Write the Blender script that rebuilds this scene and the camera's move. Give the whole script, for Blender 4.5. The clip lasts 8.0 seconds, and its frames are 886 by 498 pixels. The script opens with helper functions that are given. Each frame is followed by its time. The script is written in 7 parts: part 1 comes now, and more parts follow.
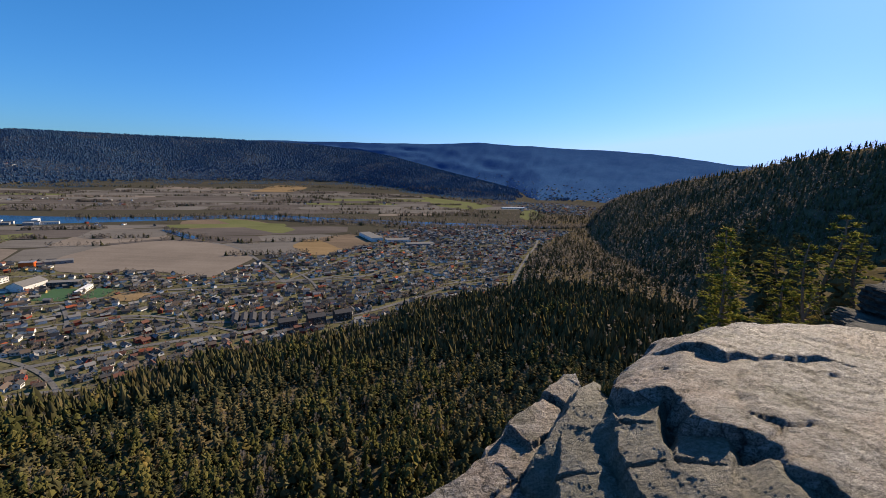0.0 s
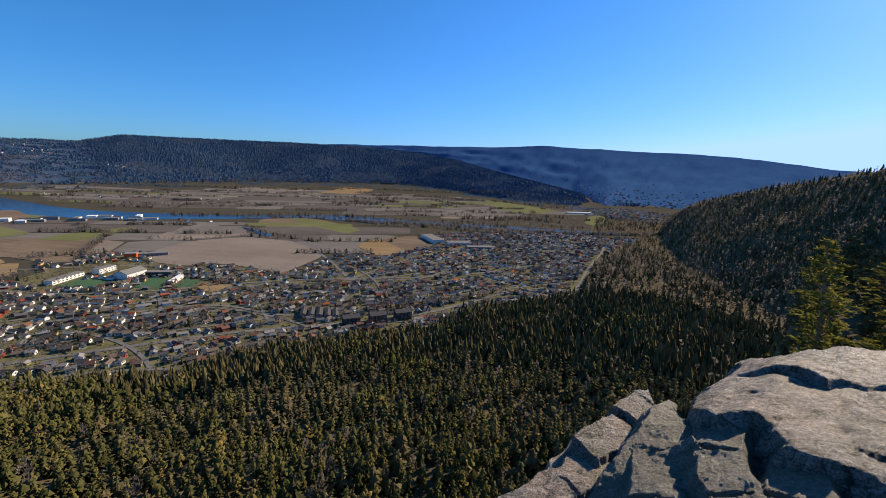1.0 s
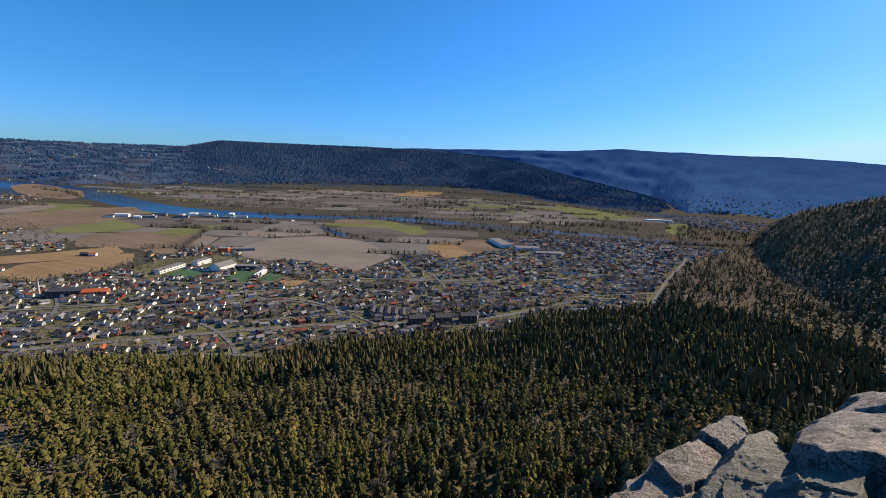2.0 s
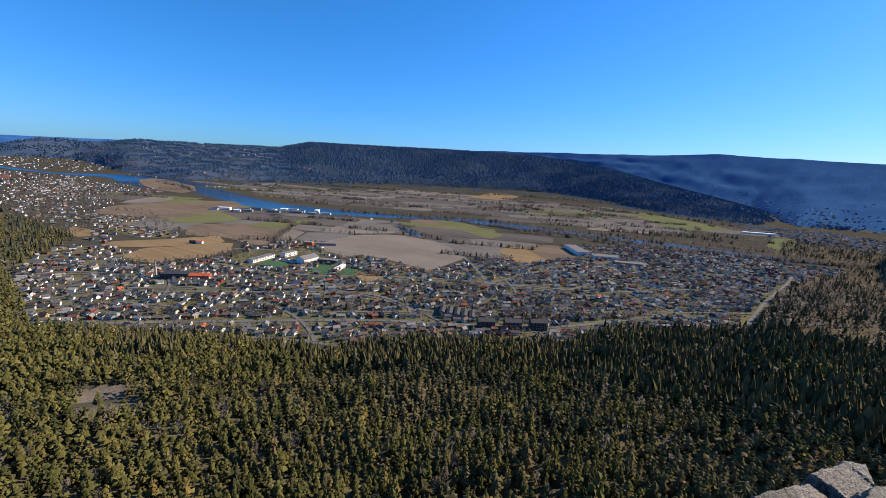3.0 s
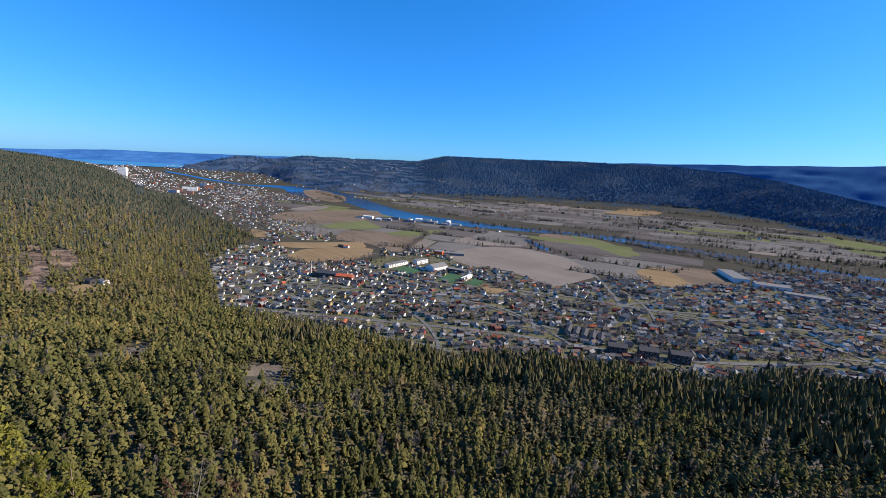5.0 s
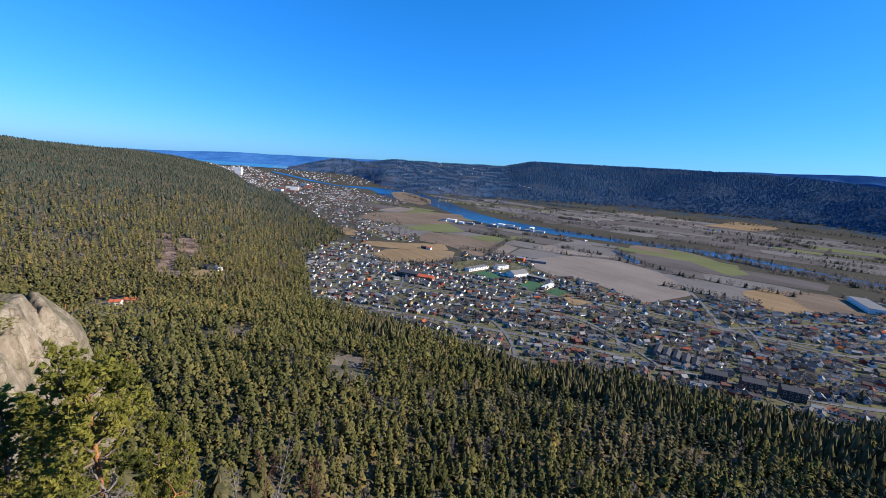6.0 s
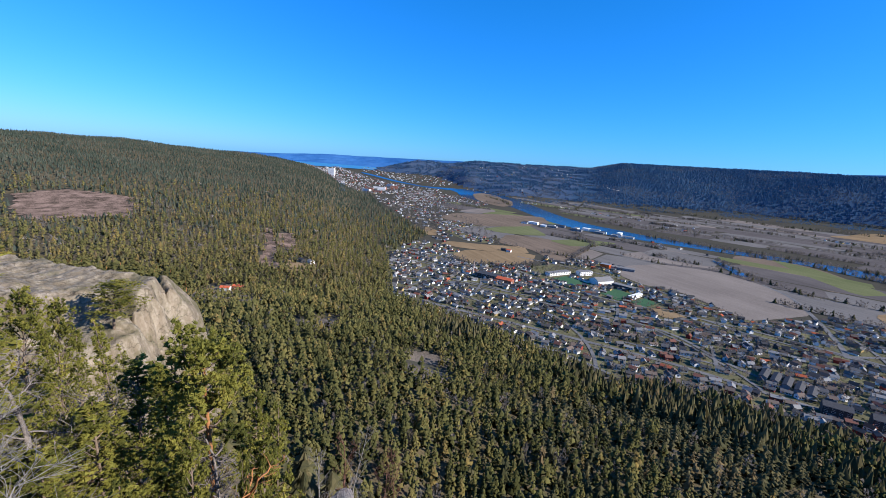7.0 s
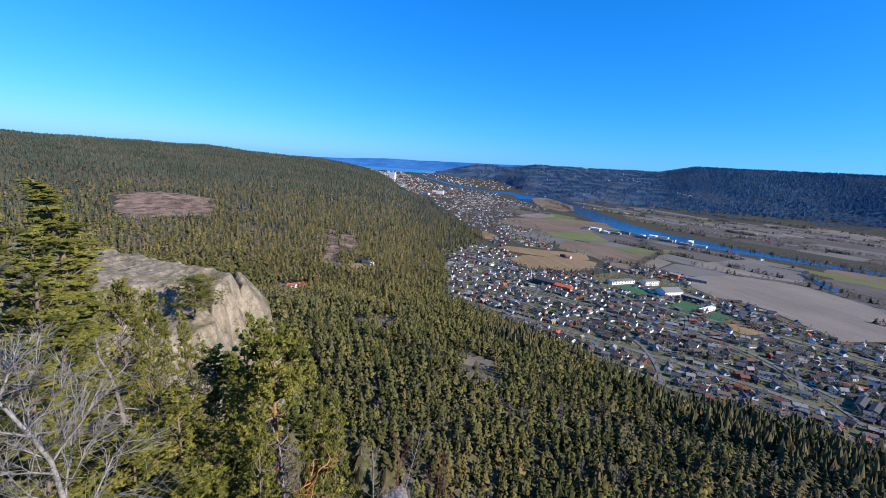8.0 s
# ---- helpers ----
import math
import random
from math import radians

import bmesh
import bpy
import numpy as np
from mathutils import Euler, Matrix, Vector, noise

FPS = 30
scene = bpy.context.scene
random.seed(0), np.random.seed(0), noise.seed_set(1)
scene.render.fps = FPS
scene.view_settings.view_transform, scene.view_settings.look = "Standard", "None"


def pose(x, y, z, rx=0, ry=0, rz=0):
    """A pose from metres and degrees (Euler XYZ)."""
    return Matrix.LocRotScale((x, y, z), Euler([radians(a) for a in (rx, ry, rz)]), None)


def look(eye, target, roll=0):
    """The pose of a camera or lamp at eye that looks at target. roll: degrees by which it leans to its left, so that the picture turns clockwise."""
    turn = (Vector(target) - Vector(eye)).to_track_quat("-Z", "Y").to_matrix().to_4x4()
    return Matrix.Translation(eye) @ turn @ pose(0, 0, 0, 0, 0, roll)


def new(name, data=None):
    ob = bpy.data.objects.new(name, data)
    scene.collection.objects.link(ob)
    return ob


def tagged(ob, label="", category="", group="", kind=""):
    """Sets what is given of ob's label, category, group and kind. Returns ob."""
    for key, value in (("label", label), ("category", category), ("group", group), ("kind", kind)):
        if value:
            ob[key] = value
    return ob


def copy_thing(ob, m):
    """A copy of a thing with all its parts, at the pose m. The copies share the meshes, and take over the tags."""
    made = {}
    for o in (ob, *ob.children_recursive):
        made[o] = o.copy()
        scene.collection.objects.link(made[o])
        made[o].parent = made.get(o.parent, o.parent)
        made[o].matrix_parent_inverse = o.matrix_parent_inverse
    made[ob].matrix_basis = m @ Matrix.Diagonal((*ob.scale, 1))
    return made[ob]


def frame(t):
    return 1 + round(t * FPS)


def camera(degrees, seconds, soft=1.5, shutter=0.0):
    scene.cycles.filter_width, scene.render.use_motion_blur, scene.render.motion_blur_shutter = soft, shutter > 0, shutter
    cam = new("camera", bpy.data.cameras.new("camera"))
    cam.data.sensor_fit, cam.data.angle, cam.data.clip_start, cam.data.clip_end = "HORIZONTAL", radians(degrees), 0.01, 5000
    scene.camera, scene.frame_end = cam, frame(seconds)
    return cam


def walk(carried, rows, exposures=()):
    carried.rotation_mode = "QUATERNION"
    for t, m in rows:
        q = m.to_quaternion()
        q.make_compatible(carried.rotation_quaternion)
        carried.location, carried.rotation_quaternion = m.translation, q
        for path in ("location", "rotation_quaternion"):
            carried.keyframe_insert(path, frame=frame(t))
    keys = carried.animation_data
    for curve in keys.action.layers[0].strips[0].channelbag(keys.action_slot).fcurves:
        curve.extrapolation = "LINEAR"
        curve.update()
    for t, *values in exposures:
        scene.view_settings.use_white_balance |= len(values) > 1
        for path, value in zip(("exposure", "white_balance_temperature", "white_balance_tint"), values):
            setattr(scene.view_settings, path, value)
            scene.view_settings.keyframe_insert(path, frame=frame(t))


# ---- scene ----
cam = camera(91.9, 8.0, soft=0.6)
EYE_Z = 200.0
# seconds, x, y, and the turn in degrees about x, y and z; the phone swings on an outstretched arm
ROWS = [
    (0.0, 0.000, 0.000, 78.83, -2.08, 0.56),
    (0.5, -0.034, -0.001, 78.90, -2.30, 4.58),
    (1.0, -0.072, -0.005, 78.94, -2.26, 8.86),
    (2.3, -0.175, -0.032, 79.01, -2.66, 20.99),
    (2.5, -0.191, -0.038, 78.95, -2.87, 23.01),
    (3.0, -0.230, -0.056, 78.87, -3.35, 28.07),
    (3.5, -0.265, -0.076, 79.02, -3.56, 32.72),
    (4.0, -0.300, -0.100, 79.42, -3.38, 37.49),
    (4.2, -0.312, -0.109, 79.57, -3.28, 39.22),
    (5.3, -0.368, -0.162, 79.63, -3.51, 48.05),
    (5.5, -0.381, -0.176, 79.71, -3.78, 50.36),
    (6.0, -0.413, -0.218, 79.45, -4.27, 56.42),
    (6.5, -0.437, -0.258, 79.14, -4.51, 61.88),
    (7.0, -0.458, -0.300, 78.82, -4.39, 67.27),
    (7.5, -0.470, -0.329, 78.71, -4.44, 70.85),
    (8.0, -0.481, -0.364, 78.76, -4.26, 75.01),
]
walk(cam, [(t, pose(x, y, EYE_Z, rx, ry, rz)) for t, x, y, rx, ry, rz in ROWS],
     exposures=[(0.0, 0.47, 7900, 13), (2.5, 0.64, 7300, 13), (5.5, 0.77, 6350, 12), (8.0, 0.76, 5850, 12)])

# ---------------------------------------------------------------- light
SUN_AZ, SUN_EL = radians(43), radians(29.5)     # to the right of straight ahead, and up
world = bpy.data.worlds.new("sky")
scene.world = world
world.use_nodes = True
wn = world.node_tree.nodes
sky = wn.new("ShaderNodeTexSky")
sky.sky_type, sky.sun_disc = "NISHITA", False
sky.sun_elevation, sky.sun_rotation = SUN_EL, SUN_AZ
sky.altitude, sky.air_density, sky.dust_density, sky.ozone_density = 200, 1.0, 0.35, 4.0
wn["Background"].inputs["Strength"].default_value = 0.094
# the clear, deep blue of dry spring air, that pales only towards the sun and the horizon
split, whole = wn.new("ShaderNodeSeparateColor"), wn.new("ShaderNodeCombineColor")
world.node_tree.links.new(sky.outputs["Color"], split.inputs[0])


def scaled(source, operation, value):
    n = wn.new("ShaderNodeMath")
    n.operation = operation
    n.inputs[1].default_value = value
    world.node_tree.links.new(source, n.inputs[0])
    return n.outputs[0]


red = scaled(scaled(scaled(split.outputs[0], "POWER", 1.45), "MULTIPLY", 0.135), "MINIMUM", 3.2)
for k, source in enumerate((red, scaled(scaled(scaled(split.outputs[1], "POWER", 0.85), "MULTIPLY", 0.86), "MINIMUM", 6.0), scaled(split.outputs[2], "MULTIPLY", 1.33))):
    world.node_tree.links.new(source, whole.inputs[k])
world.node_tree.links.new(whole.outputs[0], wn["Background"].inputs["Color"])
sun = new("sun", bpy.data.lights.new("sun", "SUN"))
sun.data.energy, sun.data.angle, sun.data.color = 5.0, radians(0.53), (1.0, 0.90, 0.74)
toward = Vector((math.sin(SUN_AZ) * math.cos(SUN_EL), math.cos(SUN_AZ) * math.cos(SUN_EL), math.sin(SUN_EL)))
sun.matrix_world = look(toward * 300 + Vector((0, 0, 250)), (0, 0, 250))


# ---------------------------------------------------------------- materials
def material(name, rough=0.8, metal=0.0):
    m = bpy.data.materials.new(name)
    m.use_nodes = True
    b = m.node_tree.nodes["Principled BSDF"]
    b.inputs["Roughness"].default_value, b.inputs["Metallic"].default_value = rough, metal
    b.inputs["Specular IOR Level"].default_value = 0.3 if rough < 0.8 else 0.04 if rough < 0.95 else 0.0
    return m, m.node_tree, b


def node(tree, kind, **values):
    n = tree.nodes.new(kind)
    for key, value in values.items():
        n.inputs[key.replace("_", " ")].default_value = value
    return n


def ramp(tree, fac, stops, constant=False):
    n = tree.nodes.new("ShaderNodeValToRGB")
    if constant:
        n.color_ramp.interpolation = "CONSTANT"
    e = n.color_ramp.elements
    while len(e) < len(stops):
        e.new(0.5)
    for k, (at, c) in enumerate(stops):
        e[k].position, e[k].color = at, (*c, 1)
    tree.links.new(fac, n.inputs["Fac"])
    return n.outputs["Color"]


def noisy(tree, scale, detail=6, rough=0.6, coords=None):
    n = node(tree, "ShaderNodeTexNoise", Scale=scale, Detail=detail, Roughness=rough)
    if coords is None:
        coords = tree.nodes.new("ShaderNodeNewGeometry").outputs["Position"]
    tree.links.new(coords, n.inputs["Vector"])
    return n.outputs["Fac"]


def mixed(tree, fac, a, b, blend="MIX"):
    n = tree.nodes.new("ShaderNodeMix")
    n.data_type, n.blend_type = "RGBA", blend
    for slot, value in ((0, fac), (6, a), (7, b)):
        if isinstance(value, (int, float)):
            n.inputs[slot].default_value = value
        elif isinstance(value, tuple):
            n.inputs[slot].default_value = (*value, 1)
        else:
            tree.links.new(value, n.inputs[slot])
    return n.outputs[2]


def bumped(tree, shader, height, strength, distance):
    n = node(tree, "ShaderNodeBump", Strength=strength, Distance=distance)
    tree.links.new(height, n.inputs["Height"])
    tree.links.new(n.outputs["Normal"], shader.inputs["Normal"])


def two_tone(name, dark, light, big, small, rough=0.85, bump=0.0, dist=0.1):
    """A surface that wanders between two colours, at a broad and a fine scale."""
    m, t, b = material(name, rough)
    broad, fine = noisy(t, big), noisy(t, small, 8, 0.7)
    f = mixed(t, 0.5, broad, fine)
    t.links.new(ramp(t, f, [(0.40, dark), (0.60, light)]), b.inputs["Base Color"])
    if bump:
        bumped(t, b, fine, bump, dist)
    return m


def plain(name, colour, rough=0.7, metal=0.0, wear=0.18, scale=0.8):
    m, t, b = material(name, rough, metal)
    low = tuple(c * (1 - wear) for c in colour)
    t.links.new(ramp(t, noisy(t, scale), [(0.42, low), (0.58, colour)]), b.inputs["Base Color"])
    return m


def by_object(name, stops, rough=0.7):
    """A paint that differs from object to object."""
    m, t, b = material(name, rough)
    r = t.nodes.new("ShaderNodeObjectInfo").outputs["Random"]
    c = ramp(t, r, stops, True)
    t.links.new(mixed(t, noisy(t, 0.6), mixed(t, 0.25, c, (0.12, 0.11, 0.10)), c), b.inputs["Base Color"])
    return m


def by_tint(name, stops, rough=0.8, constant=False, spread=0.35, thin=0.0):
    """A colour that each plant or house of a joined mesh carries, with grain from piece to piece."""
    m, t, b = material(name, rough)
    b.inputs["Specular IOR Level"].default_value = 0.0
    a = t.nodes.new("ShaderNodeAttribute")
    a.attribute_name = "tint"
    c = ramp(t, a.outputs["Fac"], stops, constant)
    r = t.nodes.new("ShaderNodeNewGeometry").outputs["Random Per Island"]
    c = mixed(t, r, mixed(t, spread, c, (0.0, 0.0, 0.0)), c)
    t.links.new(c, b.inputs["Base Color"])
    if thin:
        # needles and blades let some light through
        tr, mix = t.nodes.new("ShaderNodeBsdfTranslucent"), t.nodes.new("ShaderNodeMixShader")
        t.links.new(c, tr.inputs["Color"])
        mix.inputs[0].default_value = thin
        t.links.new(b.outputs[0], mix.inputs[1])
        t.links.new(tr.outputs[0], mix.inputs[2])
        t.links.new(mix.outputs[0], t.nodes["Material Output"].inputs["Surface"])
    return m


SPRUCE_STOPS = [(0.0, (0.072, 0.073, 0.036)), (0.5, (0.126, 0.116, 0.058)), (0.85, (0.180, 0.152, 0.076)), (1.0, (0.201, 0.148, 0.076))]
PINE_STOPS = [(0.0, (0.074, 0.076, 0.029)), (0.5, (0.133, 0.127, 0.045)), (0.85, (0.195, 0.167, 0.058)), (1.0, (0.218, 0.162, 0.058))]
M_SPRUCE = by_tint("spruce needles", SPRUCE_STOPS, spread=0.32, thin=0.3)
# aerial haze is mixed into this greyer, bluer needle green
M_MIDWOOD = by_tint("far ridge conifers tinted for haze", [(0.0, (0.062, 0.082, 0.060)), (0.6, (0.108, 0.124, 0.090)), (1.0, (0.165, 0.150, 0.108))], spread=0.25, thin=0.4)
M_PINE = by_tint("pine needles", PINE_STOPS, spread=0.32, thin=0.25)
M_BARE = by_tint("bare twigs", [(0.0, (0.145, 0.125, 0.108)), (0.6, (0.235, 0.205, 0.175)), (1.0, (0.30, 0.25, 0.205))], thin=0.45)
# distance haze is painted into these base colours as blue
M_FARWOOD = by_tint("far woods tinted for haze", [(0.0, (0.042, 0.107, 0.213)), (0.5, (0.066, 0.143, 0.243)), (0.79, (0.106, 0.175, 0.250)), (0.8, (0.128, 0.167, 0.230)), (1.0, (0.217, 0.227, 0.246))], spread=0.2, thin=0.5)
M_BARK = two_tone("pine bark", (0.16, 0.075, 0.035), (0.42, 0.19, 0.075), 1.5, 22, 0.9, 0.6, 0.02)
M_GREYWOOD = two_tone("weathered dead wood", (0.10, 0.085, 0.075), (0.25, 0.215, 0.19), 2.0, 30, 0.9, 0.5, 0.01)
M_BIRCH = two_tone("birch bark", (0.12, 0.11, 0.10), (0.29, 0.265, 0.24), 3.0, 14, 0.8, 0.3, 0.01)
M_DARKBARK = two_tone("spruce bark", (0.06, 0.045, 0.035), (0.15, 0.115, 0.09), 1.5, 18, 0.95, 0.5, 0.02)


def ground_material():
    m, t, b = material("forest floor and valley soil", 0.95)
    broad, mid, fine = noisy(t, 0.006, 5), noisy(t, 0.06, 6), noisy(t, 0.9, 8, 0.7)
    soil = ramp(t, mixed(t, 0.5, broad, mid), [(0.3, (0.050, 0.046, 0.035)), (0.5, (0.082, 0.075, 0.061)), (0.7, (0.074, 0.074, 0.049))])
    c = mixed(t, fine, mixed(t, 0.5, soil, (0.02, 0.02, 0.012)), soil)
    t.links.new(c, b.inputs["Base Color"])
    bumped(t, b, fine, 0.6, 0.5)
    return m


M_GROUND = ground_material()
# the hill's ground takes the same painted haze as its trees
M_HILLGROUND = two_tone("wooded hillside tinted for haze", (0.024, 0.054, 0.102), (0.046, 0.078, 0.125), 0.004, 0.03, 0.95, 0.5, 6)
M_FLOOR = two_tone("shaded needle litter", (0.070, 0.058, 0.034), (0.145, 0.115, 0.068), 0.05, 0.8, 0.95, 0.5, 0.4)
# both ridge colours hold painted haze, paler behind the fjord
M_FJORDHILLS = two_tone("fjord ridges in painted haze", (0.025, 0.10, 0.27), (0.045, 0.135, 0.32), 0.003, 0.03, 0.95)
M_DISTANT = two_tone("distant ridges in painted haze", (0.028, 0.086, 0.196), (0.039, 0.101, 0.216), 0.008, 0.05, 0.95, 0.6, 7)


def cracks(t, coords, scale, width=0.012):
    """Thin dark wandering lines, where a broad noise crosses its middle."""
    f = noisy(t, scale, 4, 0.62, coords)
    return ramp(t, f, [(0.0, (1, 1, 1)), (0.5 - width, (1, 1, 1)), (0.5, (0.18, 0.17, 0.16)), (0.5 + width, (1, 1, 1)), (1.0, (1, 1, 1))])


def rock_material(name="lichened granite", lichen_shade=0.0):
    m, t, b = material(name, 0.62)
    b.inputs["Specular IOR Level"].default_value = 0.35
    g = t.nodes.new("ShaderNodeNewGeometry").outputs["Position"]
    mp = t.nodes.new("ShaderNodeMapping")
    mp.inputs["Rotation"].default_value = (0, 0, radians(-62))
    mp.inputs["Scale"].default_value = (1.0, 4.0, 1.0)
    t.links.new(g, mp.inputs["Vector"])
    broad, mid, fine, grit = noisy(t, 0.8, 5, 0.6, g), noisy(t, 2.6, 9, 0.7, mp.outputs["Vector"]), noisy(t, 14, 9, 0.8, g), noisy(t, 48, 5, 0.85, g)
    base = ramp(t, mixed(t, 0.55, mid, fine), [(0.38, (0.070, 0.064, 0.058)), (0.45, (0.23, 0.212, 0.192)), (0.53, (0.39, 0.362, 0.332)), (0.62, (0.62, 0.59, 0.56))])
    pink = mixed(t, ramp(t, broad, [(0.46, (0, 0, 0)), (0.62, (1, 1, 1))]), base, mixed(t, 0.4, base, (0.46, 0.31, 0.23)))
    moss = ramp(t, noisy(t, 1.5, 12, 0.8, g), [(0.53, (0, 0, 0)), (0.62, (1, 1, 1))])
    c = mixed(t, moss, pink, mixed(t, 0.55, pink, (0.105, 0.115, 0.06)))
    pale = ramp(t, noisy(t, 30, 3, 0.6, g), [(0.66, (0, 0, 0)), (0.72, (1, 1, 1))])
    c = mixed(t, pale, c, mixed(t, 0.6, c, (0.50, 0.50, 0.44)))
    mp2 = t.nodes.new("ShaderNodeMapping")
    mp2.inputs["Rotation"].default_value = (0, 0, radians(36))
    mp2.inputs["Scale"].default_value = (1.0, 6.0, 6.0)
    t.links.new(g, mp2.inputs["Vector"])
    lines = noisy(t, 9, 8, 0.8, mp2.outputs["Vector"])
    c = mixed(t, 0.9, c, ramp(t, lines, [(0.38, (0.22, 0.215, 0.21)), (0.50, (0.95, 0.95, 0.95)), (0.62, (1.25, 1.24, 1.22))]), "MULTIPLY")
    spots = ramp(t, grit, [(0.43, (0.12, 0.12, 0.12)), (0.50, (1, 1, 1))])
    c = mixed(t, 0.85, c, spots, "MULTIPLY")
    c = mixed(t, 1.0, c, cracks(t, g, 0.9), "MULTIPLY")
    # blends towards a dark lichen tone that also carries painted shade
    t.links.new(mixed(t, lichen_shade, c, mixed(t, 0.55, c, (0.165, 0.166, 0.118))), b.inputs["Base Color"])
    bumped(t, b, mixed(t, 0.4, mixed(t, 0.5, fine, lines), grit), 1.0, 0.12)
    return m


M_ROCK = rock_material()
# lichen green, plus shade of the broken face put into the colour
M_ROCK_DARK = rock_material("lichened granite darkened for shade", 1.0)


# ---------------------------------------------------------------- helpers of this scene
def part(name, bm, mat, parent=None, label=""):
    """Links a bmesh, or ready mesh data, as one mesh object."""
    if isinstance(bm, bpy.types.Mesh):
        me = bm
    else:
        me = bpy.data.meshes.new(name)
        bm.to_mesh(me)
        bm.free()
    if mat and not me.materials:
        me.materials.append(mat)
    ob = new(name, me)
    if parent:
        ob.parent = parent
    return tagged(ob, label)


def np_mesh(name, verts, faces, tints=None, mat=None, smooth=False, normals=None):
    """A mesh from arrays: faces all of one size; tints, one number a vertex."""
    me = bpy.data.meshes.new(name)
    verts, faces = np.asarray(verts, np.float32), np.asarray(faces, np.int32)
    n, k = faces.shape
    me.vertices.add(len(verts))
    me.vertices.foreach_set("co", verts.ravel())
    me.loops.add(n * k)
    me.loops.foreach_set("vertex_index", faces.ravel())
    me.polygons.add(n)
    me.polygons.foreach_set("loop_start", np.arange(0, n * k, k, dtype=np.int32))
    me.polygons.foreach_set("use_smooth", np.full(n, smooth))
    if tints is not None:
        me.attributes.new("tint", "FLOAT", "POINT").data.foreach_set("value", np.asarray(tints, np.float32))
    if normals is not None:
        me.attributes.new("custom_normal", "FLOAT_VECTOR", "POINT").data.foreach_set("vector", np.asarray(normals, np.float32).ravel())
    me.update(calc_edges=True)
    if mat:
        me.materials.append(mat)
    return me


def crown_normals(shape, share=0.6):
    """Normals that follow the roundness of a whole crown more than its single facets."""
    tri = shape.reshape(-1, 3, 3)
    face = np.cross(tri[:, 1] - tri[:, 0], tri[:, 2] - tri[:, 0])
    face /= np.linalg.norm(face, axis=1)[:, None] + 1e-9
    out = np.stack([shape[:, 0], shape[:, 1], (shape[:, 2] - 0.45) * 0.35 + 0.04], -1)
    out /= np.linalg.norm(out, axis=1)[:, None] + 1e-9
    face = np.repeat(face, 3, 0)
    face *= np.where((face * out).sum(1) < 0, -1, 1)[:, None]
    n = face * (1 - share) + out * share
    return n / (np.linalg.norm(n, axis=1)[:, None] + 1e-9)


def inside(px, py, poly):
    """Which of the points lie in the polygon."""
    res = np.zeros(np.shape(px), bool)
    for (x0, y0), (x1, y1) in zip(poly, poly[1:] + poly[:1]):
        cross = (y0 > py) != (y1 > py)
        res ^= cross & (px < (x1 - x0) * (py - y0) / ((y1 - y0) if y1 != y0 else 1e-9) + x0)
    return res


def near_line(px, py, line, width):
    """Which of the points lie within a width of a polyline."""
    res = np.zeros(np.shape(px), bool)
    for (x0, y0), (x1, y1) in zip(line, line[1:]):
        dx, dy = x1 - x0, y1 - y0
        s = np.clip(((px - x0) * dx + (py - y0) * dy) / (dx * dx + dy * dy), 0, 1)
        res |= np.hypot(px - x0 - s * dx, py - y0 - s * dy) < width
    return res


def waves(x, y, size, seed=0):
    """Soft random swells between -1 and 1."""
    rng = np.random.default_rng(seed)
    s = 0
    for k in range(6):
        a, p = rng.uniform(0, 6.283), rng.uniform(0, 6.283)
        w = 6.283 / (size * rng.uniform(0.45, 1.6))
        s = s + np.sin((x * math.cos(a) + y * math.sin(a)) * w + p)
    return s / 3.5


# ---------------------------------------------------------------- the lie of the land
# bearings in degrees, to the left of straight ahead; the valley floor is at z = 0
def step(x):
    x = np.clip(x, 0, 1)
    return x * x * (3 - 2 * x)


def wide(az, pairs):
    a = np.array(pairs[0::2], float)
    return np.interp(az, a, np.array(pairs[1::2], float))


def floor_z(r):
    """The valley floor, which far off rises towards eye level, drawn nearer with its distances."""
    q = np.clip((r - 3000) / 1800, 0, 0.999)
    true = 3000 - 4000 * np.log(1 - q)
    return np.where(r < 3000, 0.0, EYE_Z - r * EYE_Z / true)


def forest_edge(az):
    return wide(az, [-60, 600, -30, 800, -20, 1150, -16, 1270, -12, 960, -10, 708, 0, 600, 5, 570, 10, 492, 23, 466, 36, 458,
                     42, 430, 54, 477, 66, 551, 73, 608, 90, 640, 180, 640])


def hill_foot(az):
    return wide(az, [-60, 2900, -20, 2853, -13, 2564, -9, 2450, -3, 2590, 3.5, 2964, 7, 3216, 14, 3450, 33, 3350, 46, 3150, 58, 3100, 64, 3400, 66, 3800, 68, 4050, 74, 4150, 80, 4200])


